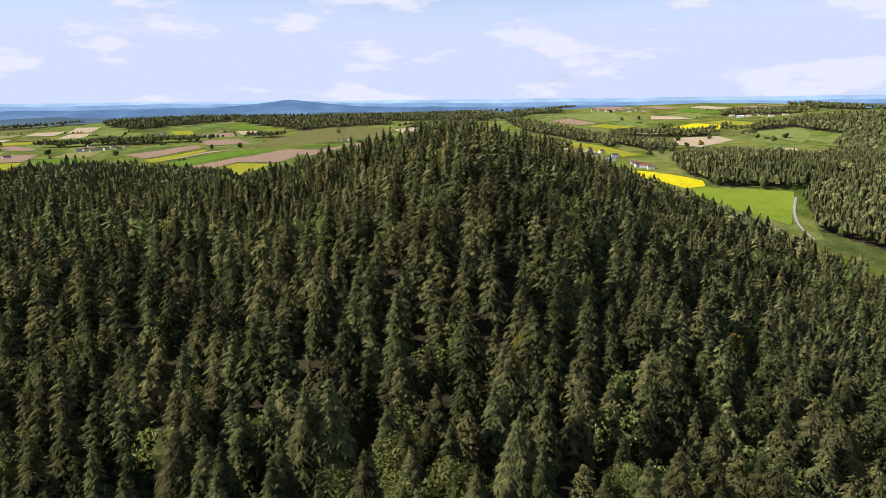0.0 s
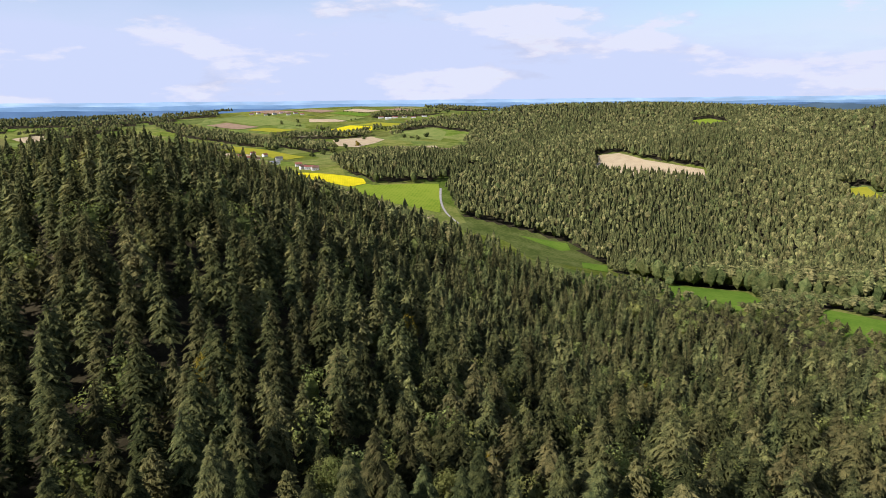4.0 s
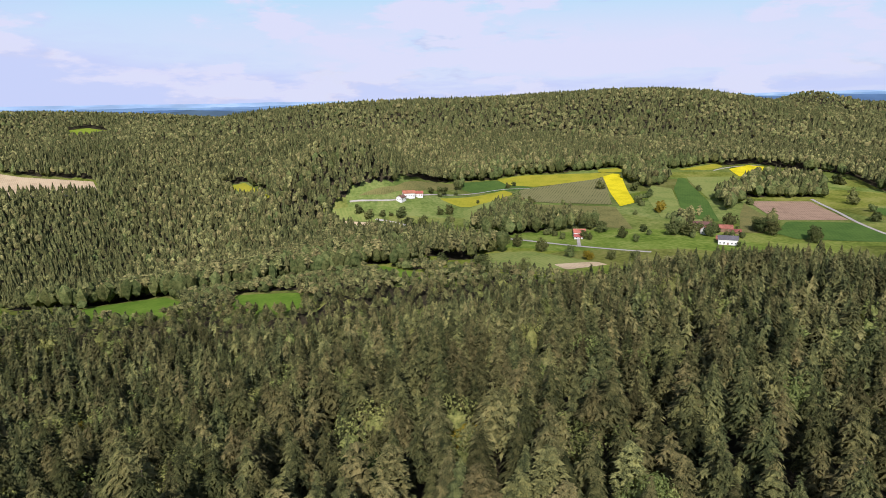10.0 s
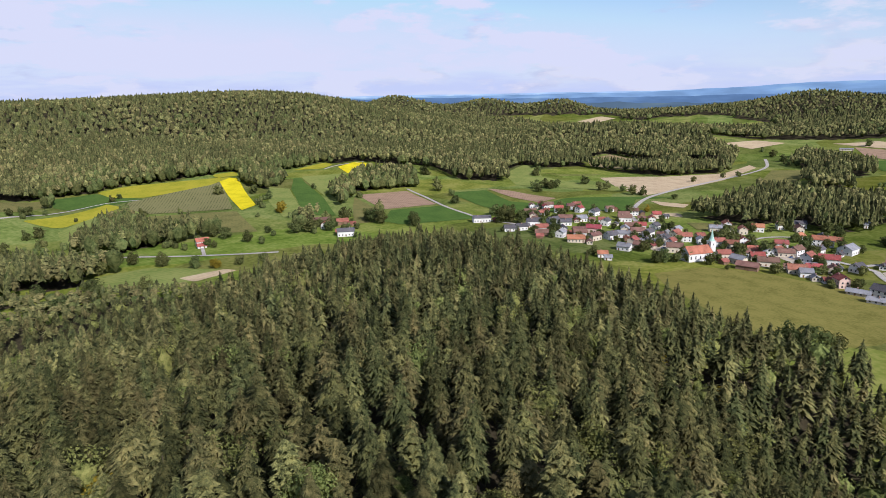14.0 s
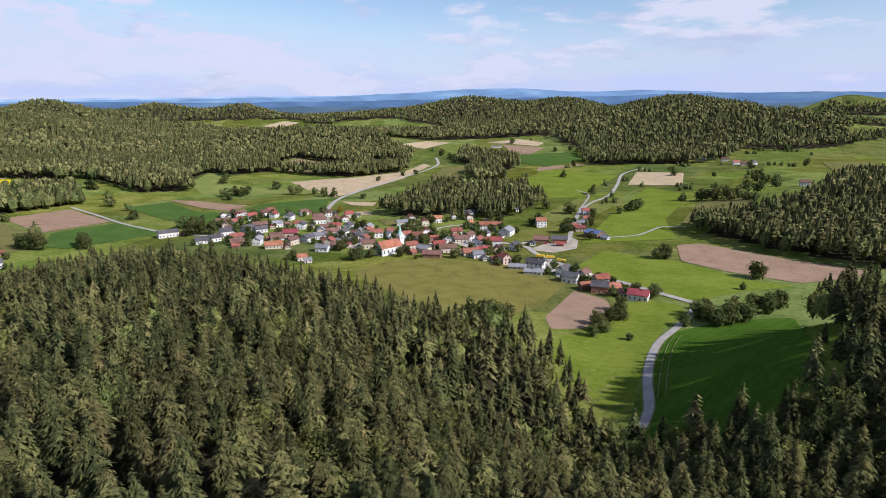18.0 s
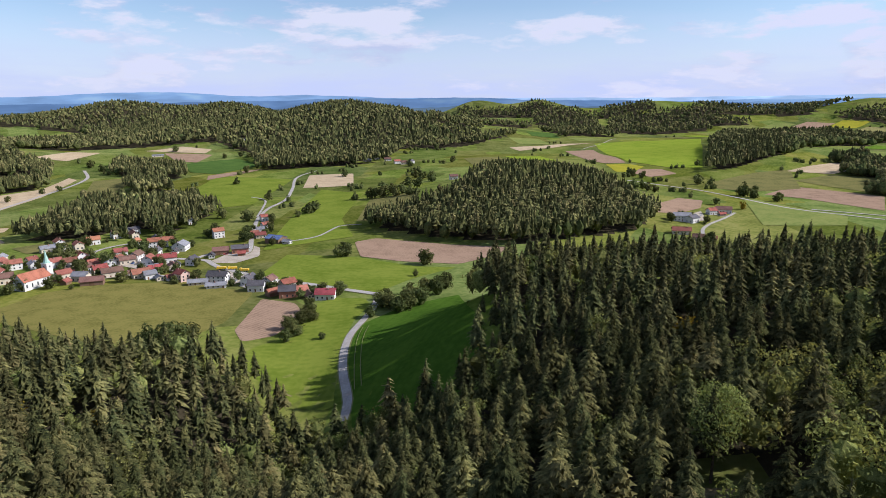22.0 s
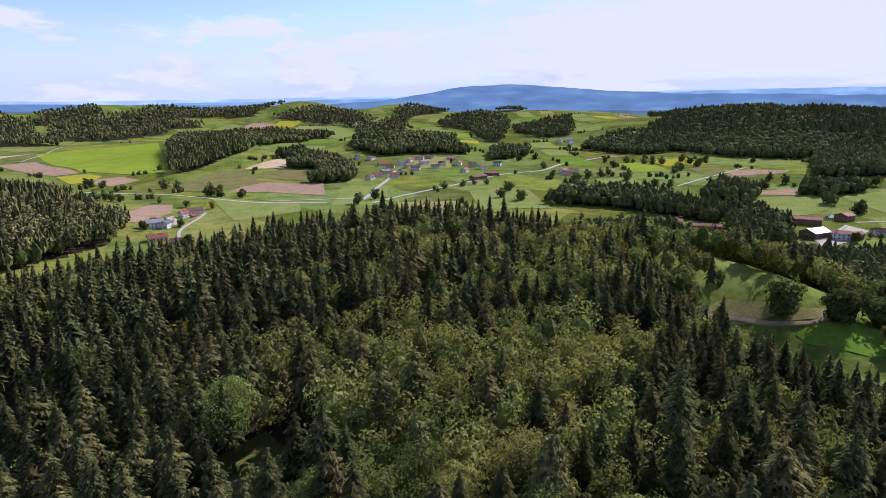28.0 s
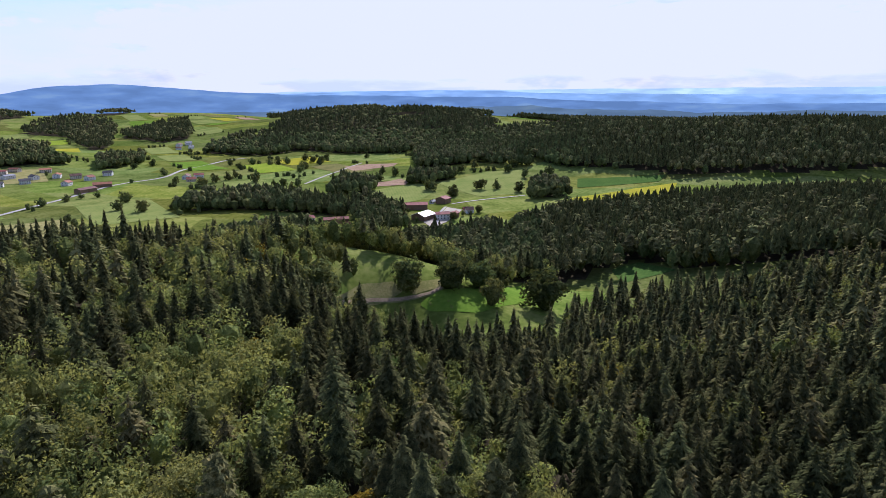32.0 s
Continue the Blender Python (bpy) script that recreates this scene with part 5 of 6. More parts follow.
for name, level, r0, r1, step, girth, label in (
        ("near_forest", 0, 0, 104, 6.5, 1.0, "dark green spruce and pine forest covering the hill"),
        ("forest_slope", 1, 104, 215, 6.7, 1.03, "dense mixed spruce and pine forest on the hillside"),
        ("hill_forest", 2, 215, 430, 6.6, 1.1, "dense dark conifer forest on the hills"),
        ("valley_forest", 6, 430, 760, 6.0, 1.12, "dark conifer wood rising above the meadows"),
        ("valley_woods", 3, 760, 1500, 7.0, 1.25, "dark mixed woods on low hills beyond the fields"),
        ("far_woods", 3, 1500, 2400, 12.5, 1.8, "far dark green wooded ridges"),
        ("distant_woods", 3, 2400, 3450, 17.0, 2.0, "distant dark wooded hills")):
    x, y, z, g = scatter(r0, r1, step, level + int(r1))
    kind = kinds_at(x, y, g)
    if level == 0:
        d = np.hypot(x, y)
        single = (d > 66) & (d < 98)
        for i in np.nonzero(single)[0]:
            k = int(kind[i])
            plant(k, 8, int(g.integers(0, 4)), x[i], y[i], z[i], g.uniform(0, 360), min(1.1, max(0.5, g.normal(0.9, 0.11))), g.uniform(0.9, 1.15),
                  KIND_LABELS[k], "forest trees below the drone")
        # the ground right under the drone is hardly in view: plainer trees
        under = (d < 66) & ((d < 42) | (np.abs((np.degrees(np.arctan2(x, y)) % 360) - 195) > 60))
        grow("forest_top", 1, x[under], y[under], z[under], kind[under], g, "mixed forest on the hilltop", 1.0, FOLIAGE)
        keep = ~single & ~under
        x, y, z, kind = x[keep], y[keep], z[keep], kind[keep]
    grow(name, level, x, y, z, kind, g, label, girth, FOLIAGE if level < 2 else MID_FOLIAGE if level == 2 else FAR_FOLIAGE)

g = np.random.default_rng(5)
for tx, ty, h in LONE:
    d = math.hypot(tx, ty)
    level = 4 if d < 700 else 5
    k, v = (3 if g.uniform() < 0.02 and d > 500 else 2), int(g.integers(0, 4))
    h = min(h, 15 + 0.25 * (h - 15)) if d > 420 else h
    s = h / LIB[k, level, v][0][:, 2].max()
    plant(k, level, v, tx, ty, float(ground(tx, ty)) - 0.1 * h, g.uniform(0, 360), s, g.uniform(0.95, 1.35),
          "round green broadleaf tree standing in the fields" if k == 2 else "yellowing broadleaf tree standing in the fields", "trees in the fields", "field_tree")

# ---- trees that stand out in the forest ----
for k, tx, ty, h, girth, label in (
        (3, 15, 134, 17, 1.0, "autumn-yellow broadleaf tree among the spruces"),
        (2, 68, 130, 19, 1.25, "pale green broad-crowned tree among the conifers"),
        (3, 62, 98, 14, 0.8, "bright yellow young tree in the forest"),
        (2, -36, -132, 24, 1.0, "tall beech with a ragged green crown at the forest edge"),
        (3, -196, -17, 17, 1.0, "yellow-green tree among the spruces"),
        (2, -110, -113, 18, 1.0, "pale green broadleaf tree in the wood"),
        (2, -354, -102, 17, 1.0, "round green tree beside the meadow"),
        (3, -34, 275, 17, 1.2, "yellow-green tree on the hill"),
        (3, -82, 365, 17, 1.2, "yellow-green tree on the hill"),
        (3, 324, -80, 14, 0.8, "yellowing tree among the pines"),
        (2, -76, -128, 18, 1.2, "pale green broadleaf tree in the wood"),
        (2, -147, -179, 19, 1.2, "bright green broadleaf tree on the ridge"),
        (2, -109, -114, 18, 1.2, "pale green broadleaf tree in the wood"),
        (2, -63, -145, 17, 1.2, "pale green broadleaf tree in the wood"),
        ):
    v = (h * 7) % 4
    plant(k, 8, v, tx, ty, float(ground(tx, ty)), h * 40, h / LIB[k, 8, v][0][:, 2].max(), girth, label, "single trees in the forest")

# ---- garden trees ----
g = np.random.default_rng(8)
for h in HOMES:
    if math.hypot(h[0], h[1]) > 760 or g.uniform() < 0.12:
        continue
    for _ in range(int(g.integers(1, 5))):
        a, d = g.uniform(0, 6.283), h[3] / 2 + g.uniform(4, 9)
        tx, ty = h[0] + d * math.cos(a), h[1] + d * math.sin(a)
        if any(math.hypot(tx - o[0], ty - o[1]) < o[3] * 0.5 + 1.5 for o in HOMES):
            continue
        s = g.uniform(4, 10.5)
        v = int(g.integers(0, 4))
        plant(2, 4, v, tx, ty, float(ground(tx, ty)) - 0.2, g.uniform(0, 360), s / 12.0, g.uniform(0.9, 1.3), "small leafy garden tree beside a house", "garden trees", "garden_tree")


# ---- hedgerow trees too many to count ----
g = np.random.default_rng(21)
hx, hy = [], []
for az0, az1, r0, r1, n in ((206, 262, 780, 1800, 90), (176, 205, 900, 1900, 45), (78, 108, 620, 1050, 60), (140, 172, 800, 1700, 50), (325, 30, 1500, 3000, 60)):
    span = (az1 - az0) % 360
    for _ in range(n):
        a, r = radians(az0 + span * g.uniform()), g.uniform(r0, r1)
        cx, cy, run = r * math.sin(a), r * math.cos(a), g.uniform(0, 3.14)
        for k in range(int(g.integers(1, 7))):
            hx.append(cx + math.cos(run) * 8 * k + g.normal(0, 3))
            hy.append(cy + math.sin(run) * 8 * k + g.normal(0, 3))
# along parcel edges
for (ax, ay), (bx, by) in HEDGES:
    n = int(math.hypot(bx - ax, by - ay) / 8.5)
    for k in range(n):
        if g.uniform() < 0.7:
            hx.append(ax + (bx - ax) * k / n + g.normal(0, 1.5))
            hy.append(ay + (by - ay) * k / n + g.normal(0, 1.5))
hx, hy = np.array(hx), np.array(hy)
ok = ~cleared(hx, hy) & ~in_woods(hx, hy)
hx, hy = hx[ok], hy[ok]
grow("hedgerow_trees", 7, hx, hy, ground(hx, hy) - 0.8, np.full(hx.size, 2), g, "dark green hedgerow trees between the fields", 1.0)

# ---- ground sheet ----
def axis():
    a = [0.0]
    while a[-1] < 4900:
        a.append(a[-1] + max(12.0, (a[-1] - 900) * 0.03))
    a = np.array(a)
    return np.concatenate([-a[:0:-1], a])


MEADOW = material("meadow_grass", [(0.078, 0.108, 0.020), (0.124, 0.155, 0.032), (0.172, 0.190, 0.052)], 0.95, 0.25, bump=0.08)


def patchwork(m):
    """Pastures of slightly different green, parcel by parcel."""
    nt = m.node_tree
    ln = nt.links.new
    b = nt.nodes["Principled BSDF"]
    col = b.inputs["Base Color"].links[0].from_socket
    geo = nt.nodes.new("ShaderNodeNewGeometry")
    mp = nt.nodes.new("ShaderNodeMapping")
    mp.inputs["Rotation"].default_value = (0, 0, 0.5)
    mp.inputs["Scale"].default_value = (1 / 95, 1 / 170, 0)
    ln(geo.outputs["Position"], mp.inputs["Vector"])
    vo = nt.nodes.new("ShaderNodeTexVoronoi")
    vo.inputs["Scale"].default_value = 1.0
    vo.distance = "MANHATTAN"
    ln(mp.outputs[0], vo.inputs["Vector"])
    sp = nt.nodes.new("ShaderNodeSeparateColor")
    ln(vo.outputs["Color"], sp.inputs[0])
    hsv = nt.nodes.new("ShaderNodeHueSaturation")
    for k, (lo, hi, out) in {"Hue": (0.47, 0.512, "Red"), "Saturation": (0.92, 1.06, "Green"), "Value": (0.72, 1.2, "Blue")}.items():
        mr = nt.nodes.new("ShaderNodeMapRange")
        mr.inputs["To Min"].default_value, mr.inputs["To Max"].default_value = lo, hi
        ln(sp.outputs[out], mr.inputs["Value"])
        ln(mr.outputs[0], hsv.inputs[k])
    ln(col, hsv.inputs["Color"])
    ln(hsv.outputs[0], b.inputs["Base Color"])


patchwork(MEADOW)
FLOOR = material("forest_floor", [(0.035, 0.030, 0.018), (0.06, 0.05, 0.03)], 1.0, 3.0)


def build_ground():
    a = axis()
    n = len(a)
    X, Y = np.meshgrid(a, a)
    Z = ground(X, Y)
    v = np.stack([X, Y, Z], -1).reshape(-1, 3)
    i = (np.arange(n - 1)[:, None] * n + np.arange(n - 1)[None]).ravel()
    f = np.stack([i, i + 1, i + n + 1, i + n], 1)
    cx, cy = v[f].mean(1)[:, 0], v[f].mean(1)[:, 1]
    deep = in_woods(cx, cy) & ~cleared(cx, cy)
    for dx, dy in ((14, 0), (-14, 0), (0, 14), (0, -14)):
        deep[deep] = in_woods(cx[deep] + dx, cy[deep] + dy) & ~cleared(cx[deep] + dx, cy[deep] + dy)
    m = deep.astype(int)
    ob = new("ground", mesh_from("ground", v, f, [MEADOW, FLOOR], m, smooth=True))
    tagged(ob, "rolling green meadows and forest floor", "ground", kind="structure")


build_ground()


CROP = {
    "maize": material("maize_crop", [(0.11, 0.108, 0.026), (0.185, 0.165, 0.046)], 0.95, 0.6, bump=0.5, stripe=(28, 1.6, 0.25)),
    "maizelow": material("olive_crop", [(0.10, 0.105, 0.035), (0.17, 0.155, 0.055)], 0.95, 0.4, bump=0.4, stripe=(70, 2.5, 0.2)),
    # dark green grass; also paints the shadowed strip by the western wood
    "dark": material("dark_or_shaded_grass", [(0.050, 0.095, 0.022), (0.075, 0.125, 0.028)], 0.95, 0.3, bump=0.08, stripe=(100, 3.0, 0.12)),
    "mustard": material("yellowing_crop", [(0.21, 0.22, 0.02), (0.31, 0.28, 0.03)], 0.95, 0.4, bump=0.4, stripe=(15, 3.0, 0.15)),
    "striped": material("orchard_rows", [(0.075, 0.085, 0.03), (0.17, 0.16, 0.07)], 0.95, 0.3, bump=0.4, stripe=(100, 4.0, 0.7)),
    "rape": material("flowering_mustard", [(0.42, 0.36, 0.01), (0.62, 0.52, 0.015)], 0.95, 0.5, bump=0.4, stripe=(20, 4.0, 0.15)),
    "light": material("pale_meadow", [(0.13, 0.17, 0.04), (0.20, 0.22, 0.065)], 0.95, 0.3, bump=0.08, stripe=(60, 4.0, 0.15)),
    # green darkened to carry the shade on the meadow by the wood
    "deep": material("shade_dark_grass", [(0.040, 0.088, 0.010), (0.066, 0.122, 0.015)], 0.95, 0.4, bump=0.08, stripe=(12, 6.0, 0.1)),
    "fresh": material("fresh_grass", [(0.106, 0.148, 0.017), (0.166, 0.200, 0.030)], 0.95, 0.3, bump=0.08, stripe=(75, 5.0, 0.12)),
    "bright": material("lush_grass", [(0.088, 0.158, 0.018), (0.138, 0.208, 0.028)], 0.95, 0.4, bump=0.08),
    "yellowgreen": material("sunlit_grass", [(0.14, 0.21, 0.018), (0.21, 0.26, 0.03)], 0.95, 0.3, bump=0.08, stripe=(40, 5.0, 0.2)),
    "soil": material("ploughed_soil", [(0.20, 0.132, 0.088), (0.31, 0.212, 0.142)], 1.0, 0.6, bump=0.6, stripe=(118, 2.2, 0.3)),
    "stubble": material("pale_stubble", [(0.33, 0.25, 0.15), (0.46, 0.36, 0.23)], 1.0, 0.5, bump=0.5, stripe=(55, 3.0, 0.2)),
    "clearing": material("cleared_slope", [(0.12, 0.115, 0.05), (0.30, 0.22, 0.12)], 1.0, 0.8, bump=0.6),
    "yard": material("gravel_yard", [(0.32, 0.275, 0.215), (0.44, 0.385, 0.305)], 1.0, 1.0, bump=0.2),
    "dry": material("dry_meadow", [(0.17, 0.17, 0.055), (0.28, 0.24, 0.10)], 1.0, 0.9, bump=0.5),
}
LOOKS = {"maize": "olive green maize field", "maizelow": "dull olive green crop field", "dark": "dark green grass field",
         "mustard": "yellow-green ripening crop field", "striped": "brown and green striped orchard field", "rape": "bright yellow flowering field",
         "light": "pale green mown meadow", "bright": "lush bright green meadow", "yellowgreen": "sunlit yellow-green meadow",
         "deep": "deep green meadow darkened for shade", "fresh": "fresh yellow-green meadow", "soil": "bare brown ploughed field", "stubble": "pale tan stubble field", "clearing": "felled slope with pale earth and brush",
         "yard": "pale trodden gravel yard", "dry": "dry straw-coloured meadow"}


def drape(name, outline, mat, lift, cell):
    """A flat outline cut into cells and laid on the land."""
    bm = bmesh.new()
    bm.faces.new([bm.verts.new((x, y, 0)) for x, y in outline])
    for ax in (0, 1):
        lo, hi = min(p[ax] for p in outline), max(p[ax] for p in outline)
        no = (1, 0, 0) if ax == 0 else (0, 1, 0)
        k = math.floor(lo / cell) + 1
        while k * cell < hi:
            co = [0, 0, 0]
            co[ax] = k * cell
            bmesh.ops.bisect_plane(bm, geom=bm.verts[:] + bm.edges[:] + bm.faces[:], plane_co=co, plane_no=no, dist=1e-4)
            k += 1
    bmesh.ops.triangulate(bm, faces=bm.faces[:])
    co = np.array([v.co[:] for v in bm.verts])
    z = ground(co[:, 0], co[:, 1]) + lift
    for v, h in zip(bm.verts, z):
        v.co.z = h
    for f in bm.faces:
        if f.normal.z < 0:
            f.normal_flip()
        f.smooth = True
    me = bpy.data.meshes.new(name)
    bm.to_mesh(me)
    bm.free()
    me.materials.append(mat)
    return new(name, me)


def soften(outline, step=7.0, wob=0.8):
    """Rounded corners and slightly uneven edges."""
    pts = []
    n = len(outline)
    for i in range(n):
        a, b, c = Vector(outline[i - 1]), Vector(outline[i]), Vector(outline[(i + 1) % n])
        for u in (0.0, 0.33, 0.67, 1.0):
            s = b + (a - b) * min(0.2, 4 / max((a - b).length, 1))
            e = b + (c - b) * min(0.2, 4 / max((c - b).length, 1))
            pts.append(s.lerp(b, u).lerp(b.lerp(e, u), u))
    return [(p.x, p.y) for p in pts]


for i, (crop, outline) in enumerate(CROPS):
    far = min(math.hypot(*p) for p in outline)
    size = max(max(p[k] for p in outline) - min(p[k] for p in outline) for k in (0, 1))
    ob = drape("field", soften(outline), CROP[crop], 0.08 + far * 0.0004 + 0.012 * (i % 7), max(7.0, size / 28))
    tagged(ob, LOOKS[crop] + " in the valley", "field", kind="structure")

ASPHALT = material("pale_asphalt", [(0.29, 0.265, 0.235), (0.40, 0.37, 0.33)], 0.9, 1.0, bump=0.1)
DIRT = material("dirt_track", [(0.22, 0.16, 0.10), (0.34, 0.26, 0.17)], 1.0, 1.0, bump=0.3)
VERGE = material("road_verge", [(0.13, 0.15, 0.05), (0.20, 0.20, 0.08)], 1.0, 1.0)


def smooth_line(pts, step=6.0):
    out = []
    P = [Vector(p) for p in pts]
    for i in range(len(P) - 1):
        p0, p1, p2, p3 = P[max(i - 1, 0)], P[i], P[i + 1], P[min(i + 2, len(P) - 1)]
        n = max(2, int((p2 - p1).length / step))
        for k in range(n):
            u = k / n
            out.append(0.5 * ((2 * p1) + (p2 - p0) * u + (2 * p0 - 5 * p1 + 4 * p2 - p3) * u * u + (3 * p1 - p0 - 3 * p2 + p3) * u ** 3))
    return out + [P[-1]]


def ribbon(name, pts, width, lift, mat):
    v, f = [], []
    for i, p in enumerate(pts):
        d = (pts[min(i + 1, len(pts) - 1)] - pts[max(i - 1, 0)]).normalized()
        s = Vector((-d.y, d.x)) * width / 2
        for k in (-1, -0.33, 0.33, 1):
            q = p + s * k
            v.append((q.x, q.y, float(ground(q.x, q.y)) + lift + 0.06 * (1 - k * k)))
    for i in range(len(pts) - 1):
        for k in range(3):
            a = 4 * i + k
            f.append((a, a + 4, a + 5, a + 1))
    return new(name, mesh_from(name, np.array(v), np.array(f), [mat], smooth=True))


for i, (line, width) in enumerate(LANES):
    pts = smooth_line(line)
    tagged(ribbon("road", pts, width, 0.42 + 0.01 * i, ASPHALT if width > 2.4 else DIRT if width > 1 else VERGE), "narrow pale grey asphalt road" if width > 2.4 else "narrow trodden dirt track" if width > 1 else "faint wheel track pressed into the meadow", "road", kind="structure")
    if width > 1:
        tagged(ribbon("verge", pts, width + 1.2, 0.3 + 0.005 * i, VERGE), "worn grass verge beside the road", "verge", kind="structure")


# ---- buildings ----
ROOF = {n: material(n + "_roof", [tuple(v * 0.7 for v in c), tuple(min(1, v * 1.2) for v in c)], r, 2.0, bump=0.2, metal=mt, objrand=True, spread=0.2, stripe=(0, 0.4, 0.15))
        for n, c, r, mt in (("red", (0.22, 0.085, 0.06), 0.8, 0), ("orange", (0.29, 0.115, 0.07), 0.8, 0), ("brown", (0.15, 0.085, 0.065), 0.8, 0),
                            ("dark", (0.085, 0.08, 0.085), 0.7, 0), ("grey", (0.20, 0.20, 0.21), 0.7, 0), ("darkred", (0.26, 0.07, 0.06), 0.8, 0),
                            ("blue", (0.12, 0.17, 0.30), 0.25, 0.0), ("redbrown", (0.26, 0.10, 0.08), 0.8, 0), ("palesheet", (0.72, 0.70, 0.70), 0.45, 0),
                            ("white", (0.75, 0.75, 0.75), 0.5, 0), ("brick", (0.33, 0.15, 0.09), 0.9, 0))}
WALL = {n: material(n + "_wall", [tuple(v * 0.86 for v in c), c], 0.9, 2.0, bump=0.05)
        for n, c in (("white", (0.66, 0.645, 0.61)), ("cream", (0.56, 0.49, 0.38)), ("pink", (0.58, 0.42, 0.35)), ("wood", (0.20, 0.13, 0.085)), ("brick", (0.36, 0.17, 0.11)))}
FRAME = material("window_frame_paint", [(0.72, 0.71, 0.69), (0.8, 0.8, 0.78)], 0.5, 5.0)
GLASS = material("window_glass", [(0.02, 0.025, 0.03), (0.05, 0.06, 0.07)], 0.12, 1.0)
DOORWOOD = material("door_wood", [(0.12, 0.07, 0.04), (0.2, 0.12, 0.07)], 0.7, 4.0)
STONE = material("chimney_brick", [(0.25, 0.16, 0.12), (0.36, 0.24, 0.19)], 0.95, 8.0)
ROOF_LABEL = {"red": "red tiled", "orange": "orange tiled", "brown": "brown tiled", "dark": "dark slate", "grey": "grey", "darkred": "dark red",
              "blue": "blue solar-panelled", "redbrown": "weathered red-brown", "palesheet": "pale sheet-metal", "white": "white", "brick": "brick-red"}
WALL_LABEL = {"white": "white rendered", "cream": "cream rendered", "pink": "pink rendered", "wood": "brown timber", "brick": "bare brick"}


def part(name, me, parent, m=None, label=""):
    """A mesh as one part of a thing."""
    ob = new(name, me)
    ob.parent = parent
    if m is not None:
        ob.matrix_basis = m
    return tagged(ob, label) if label else ob


def box(bm, x0, x1, y0, y1, z0, z1, mi=0):
    v = [bm.verts.new((x, y, z)) for z in (z0, z1) for x, y in ((x0, y0), (x1, y0), (x1, y1), (x0, y1))]
    for q in ((3, 2, 1, 0), (4, 5, 6, 7), (0, 1, 5, 4), (1, 2, 6, 5), (2, 3, 7, 6), (3, 0, 4, 7)):
        bm.faces.new([v[i] for i in q]).material_index = mi
    return v


def done(bm, name, *mats):
    bm.normal_update()
    me = bpy.data.meshes.new(name)
    bm.to_mesh(me)
    bm.free()
    for m in mats:
        me.materials.append(m)
    return me


def panel_mesh(name, w, h, border, depth, mats):
    """A frame with a recessed panel, in one piece, set on a wall."""
    bm = bmesh.new()
    box(bm, -w / 2, w / 2, -0.06, 0.06, 0, h, 0)
    front = min(bm.faces, key=lambda f: f.calc_center_median().y)
    bmesh.ops.inset_region(bm, faces=[front], thickness=border, depth=-depth)
    front.material_index = 1
    return done(bm, name, *mats)


WINDOW = panel_mesh("window", 1.15, 1.35, 0.1, 0.04, (FRAME, GLASS))
DOOR = panel_mesh("door", 1.15, 2.15, 0.12, 0.04, (FRAME, DOORWOOD))
BARN_DOOR = panel_mesh("barn_door", 3.4, 3.0, 0.12, 0.05, (DOORWOOD, DOORWOOD))
MESHES = {}


def wall_mesh(L, W, eave, rise, mat):
    """Four walls with two gables and a plinth that reaches into the slope."""
    bm = bmesh.new()
    l, w = L / 2, W / 2
    lo = [bm.verts.new(p) for p in ((-l, -w, -2.5), (l, -w, -2.5), (l, w, -2.5), (-l, w, -2.5))]
    up = [bm.verts.new(p) for p in ((-l, -w, eave), (l, -w, eave), (l, w, eave), (-l, w, eave))]
    g0, g1 = bm.verts.new((-l, 0, eave + rise)), bm.verts.new((l, 0, eave + rise))
    bm.faces.new(lo[::-1])
    bm.faces.new((lo[0], lo[1], up[1], up[0]))
    bm.faces.new((lo[2], lo[3], up[3], up[2]))
    bm.faces.new((lo[1], lo[2], up[2], g1, up[1]))
    bm.faces.new((lo[3], lo[0], up[0], g0, up[3]))
    bm.faces.new((up[0], up[1], g1, g0))
    bm.faces.new((up[2], up[3], g0, g1))
    return done(bm, "wall", mat)


def roof_mesh(L, W, eave, rise, mat, over=0.7, thick=0.28):
    bm = bmesh.new()
    l, w = L / 2 + over, W / 2
    k = rise / w
    e = w + over
    prof = [(-e, eave - over * k + 0.05), (0, eave + rise + 0.05), (e, eave - over * k + 0.05), (e, eave - over * k + 0.05 + thick), (0, eave + rise + 0.05 + thick * 1.2), (-e, eave - over * k + 0.05 + thick)]
    a = [bm.verts.new((-l, y, z)) for y, z in prof]
    b = [bm.verts.new((l, y, z)) for y, z in prof]
    for i in range(6):
        j = (i + 1) % 6
        bm.faces.new((a[i], a[j], b[j], b[i]))
    for ring, flip in ((a, True), (b, False)):
        for q in ((0, 1, 4, 5), (1, 2, 3, 4)):
            vs = [ring[i] for i in q]
            bm.faces.new(vs[::-1] if flip else vs)
    bmesh.ops.recalc_face_normals(bm, faces=bm.faces[:])
    # ridge cap
    box(bm, -l, l, -0.16, 0.16, eave + rise + thick * 1.2, eave + rise + thick * 1.2 + 0.12)
    return done(bm, "roof", mat)


def chimney_mesh():
    bm = bmesh.new()
    box(bm, -0.35, 0.35, -0.35, 0.35, -1.4, 1.1)
    box(bm, -0.45, 0.45, -0.45, 0.45, 1.1, 1.22)
    return done(bm, "chimney", STONE)


CHIMNEY = chimney_mesh()


def cached(key, make):
    if key not in MESHES:
        MESHES[key] = make()
    return MESHES[key]


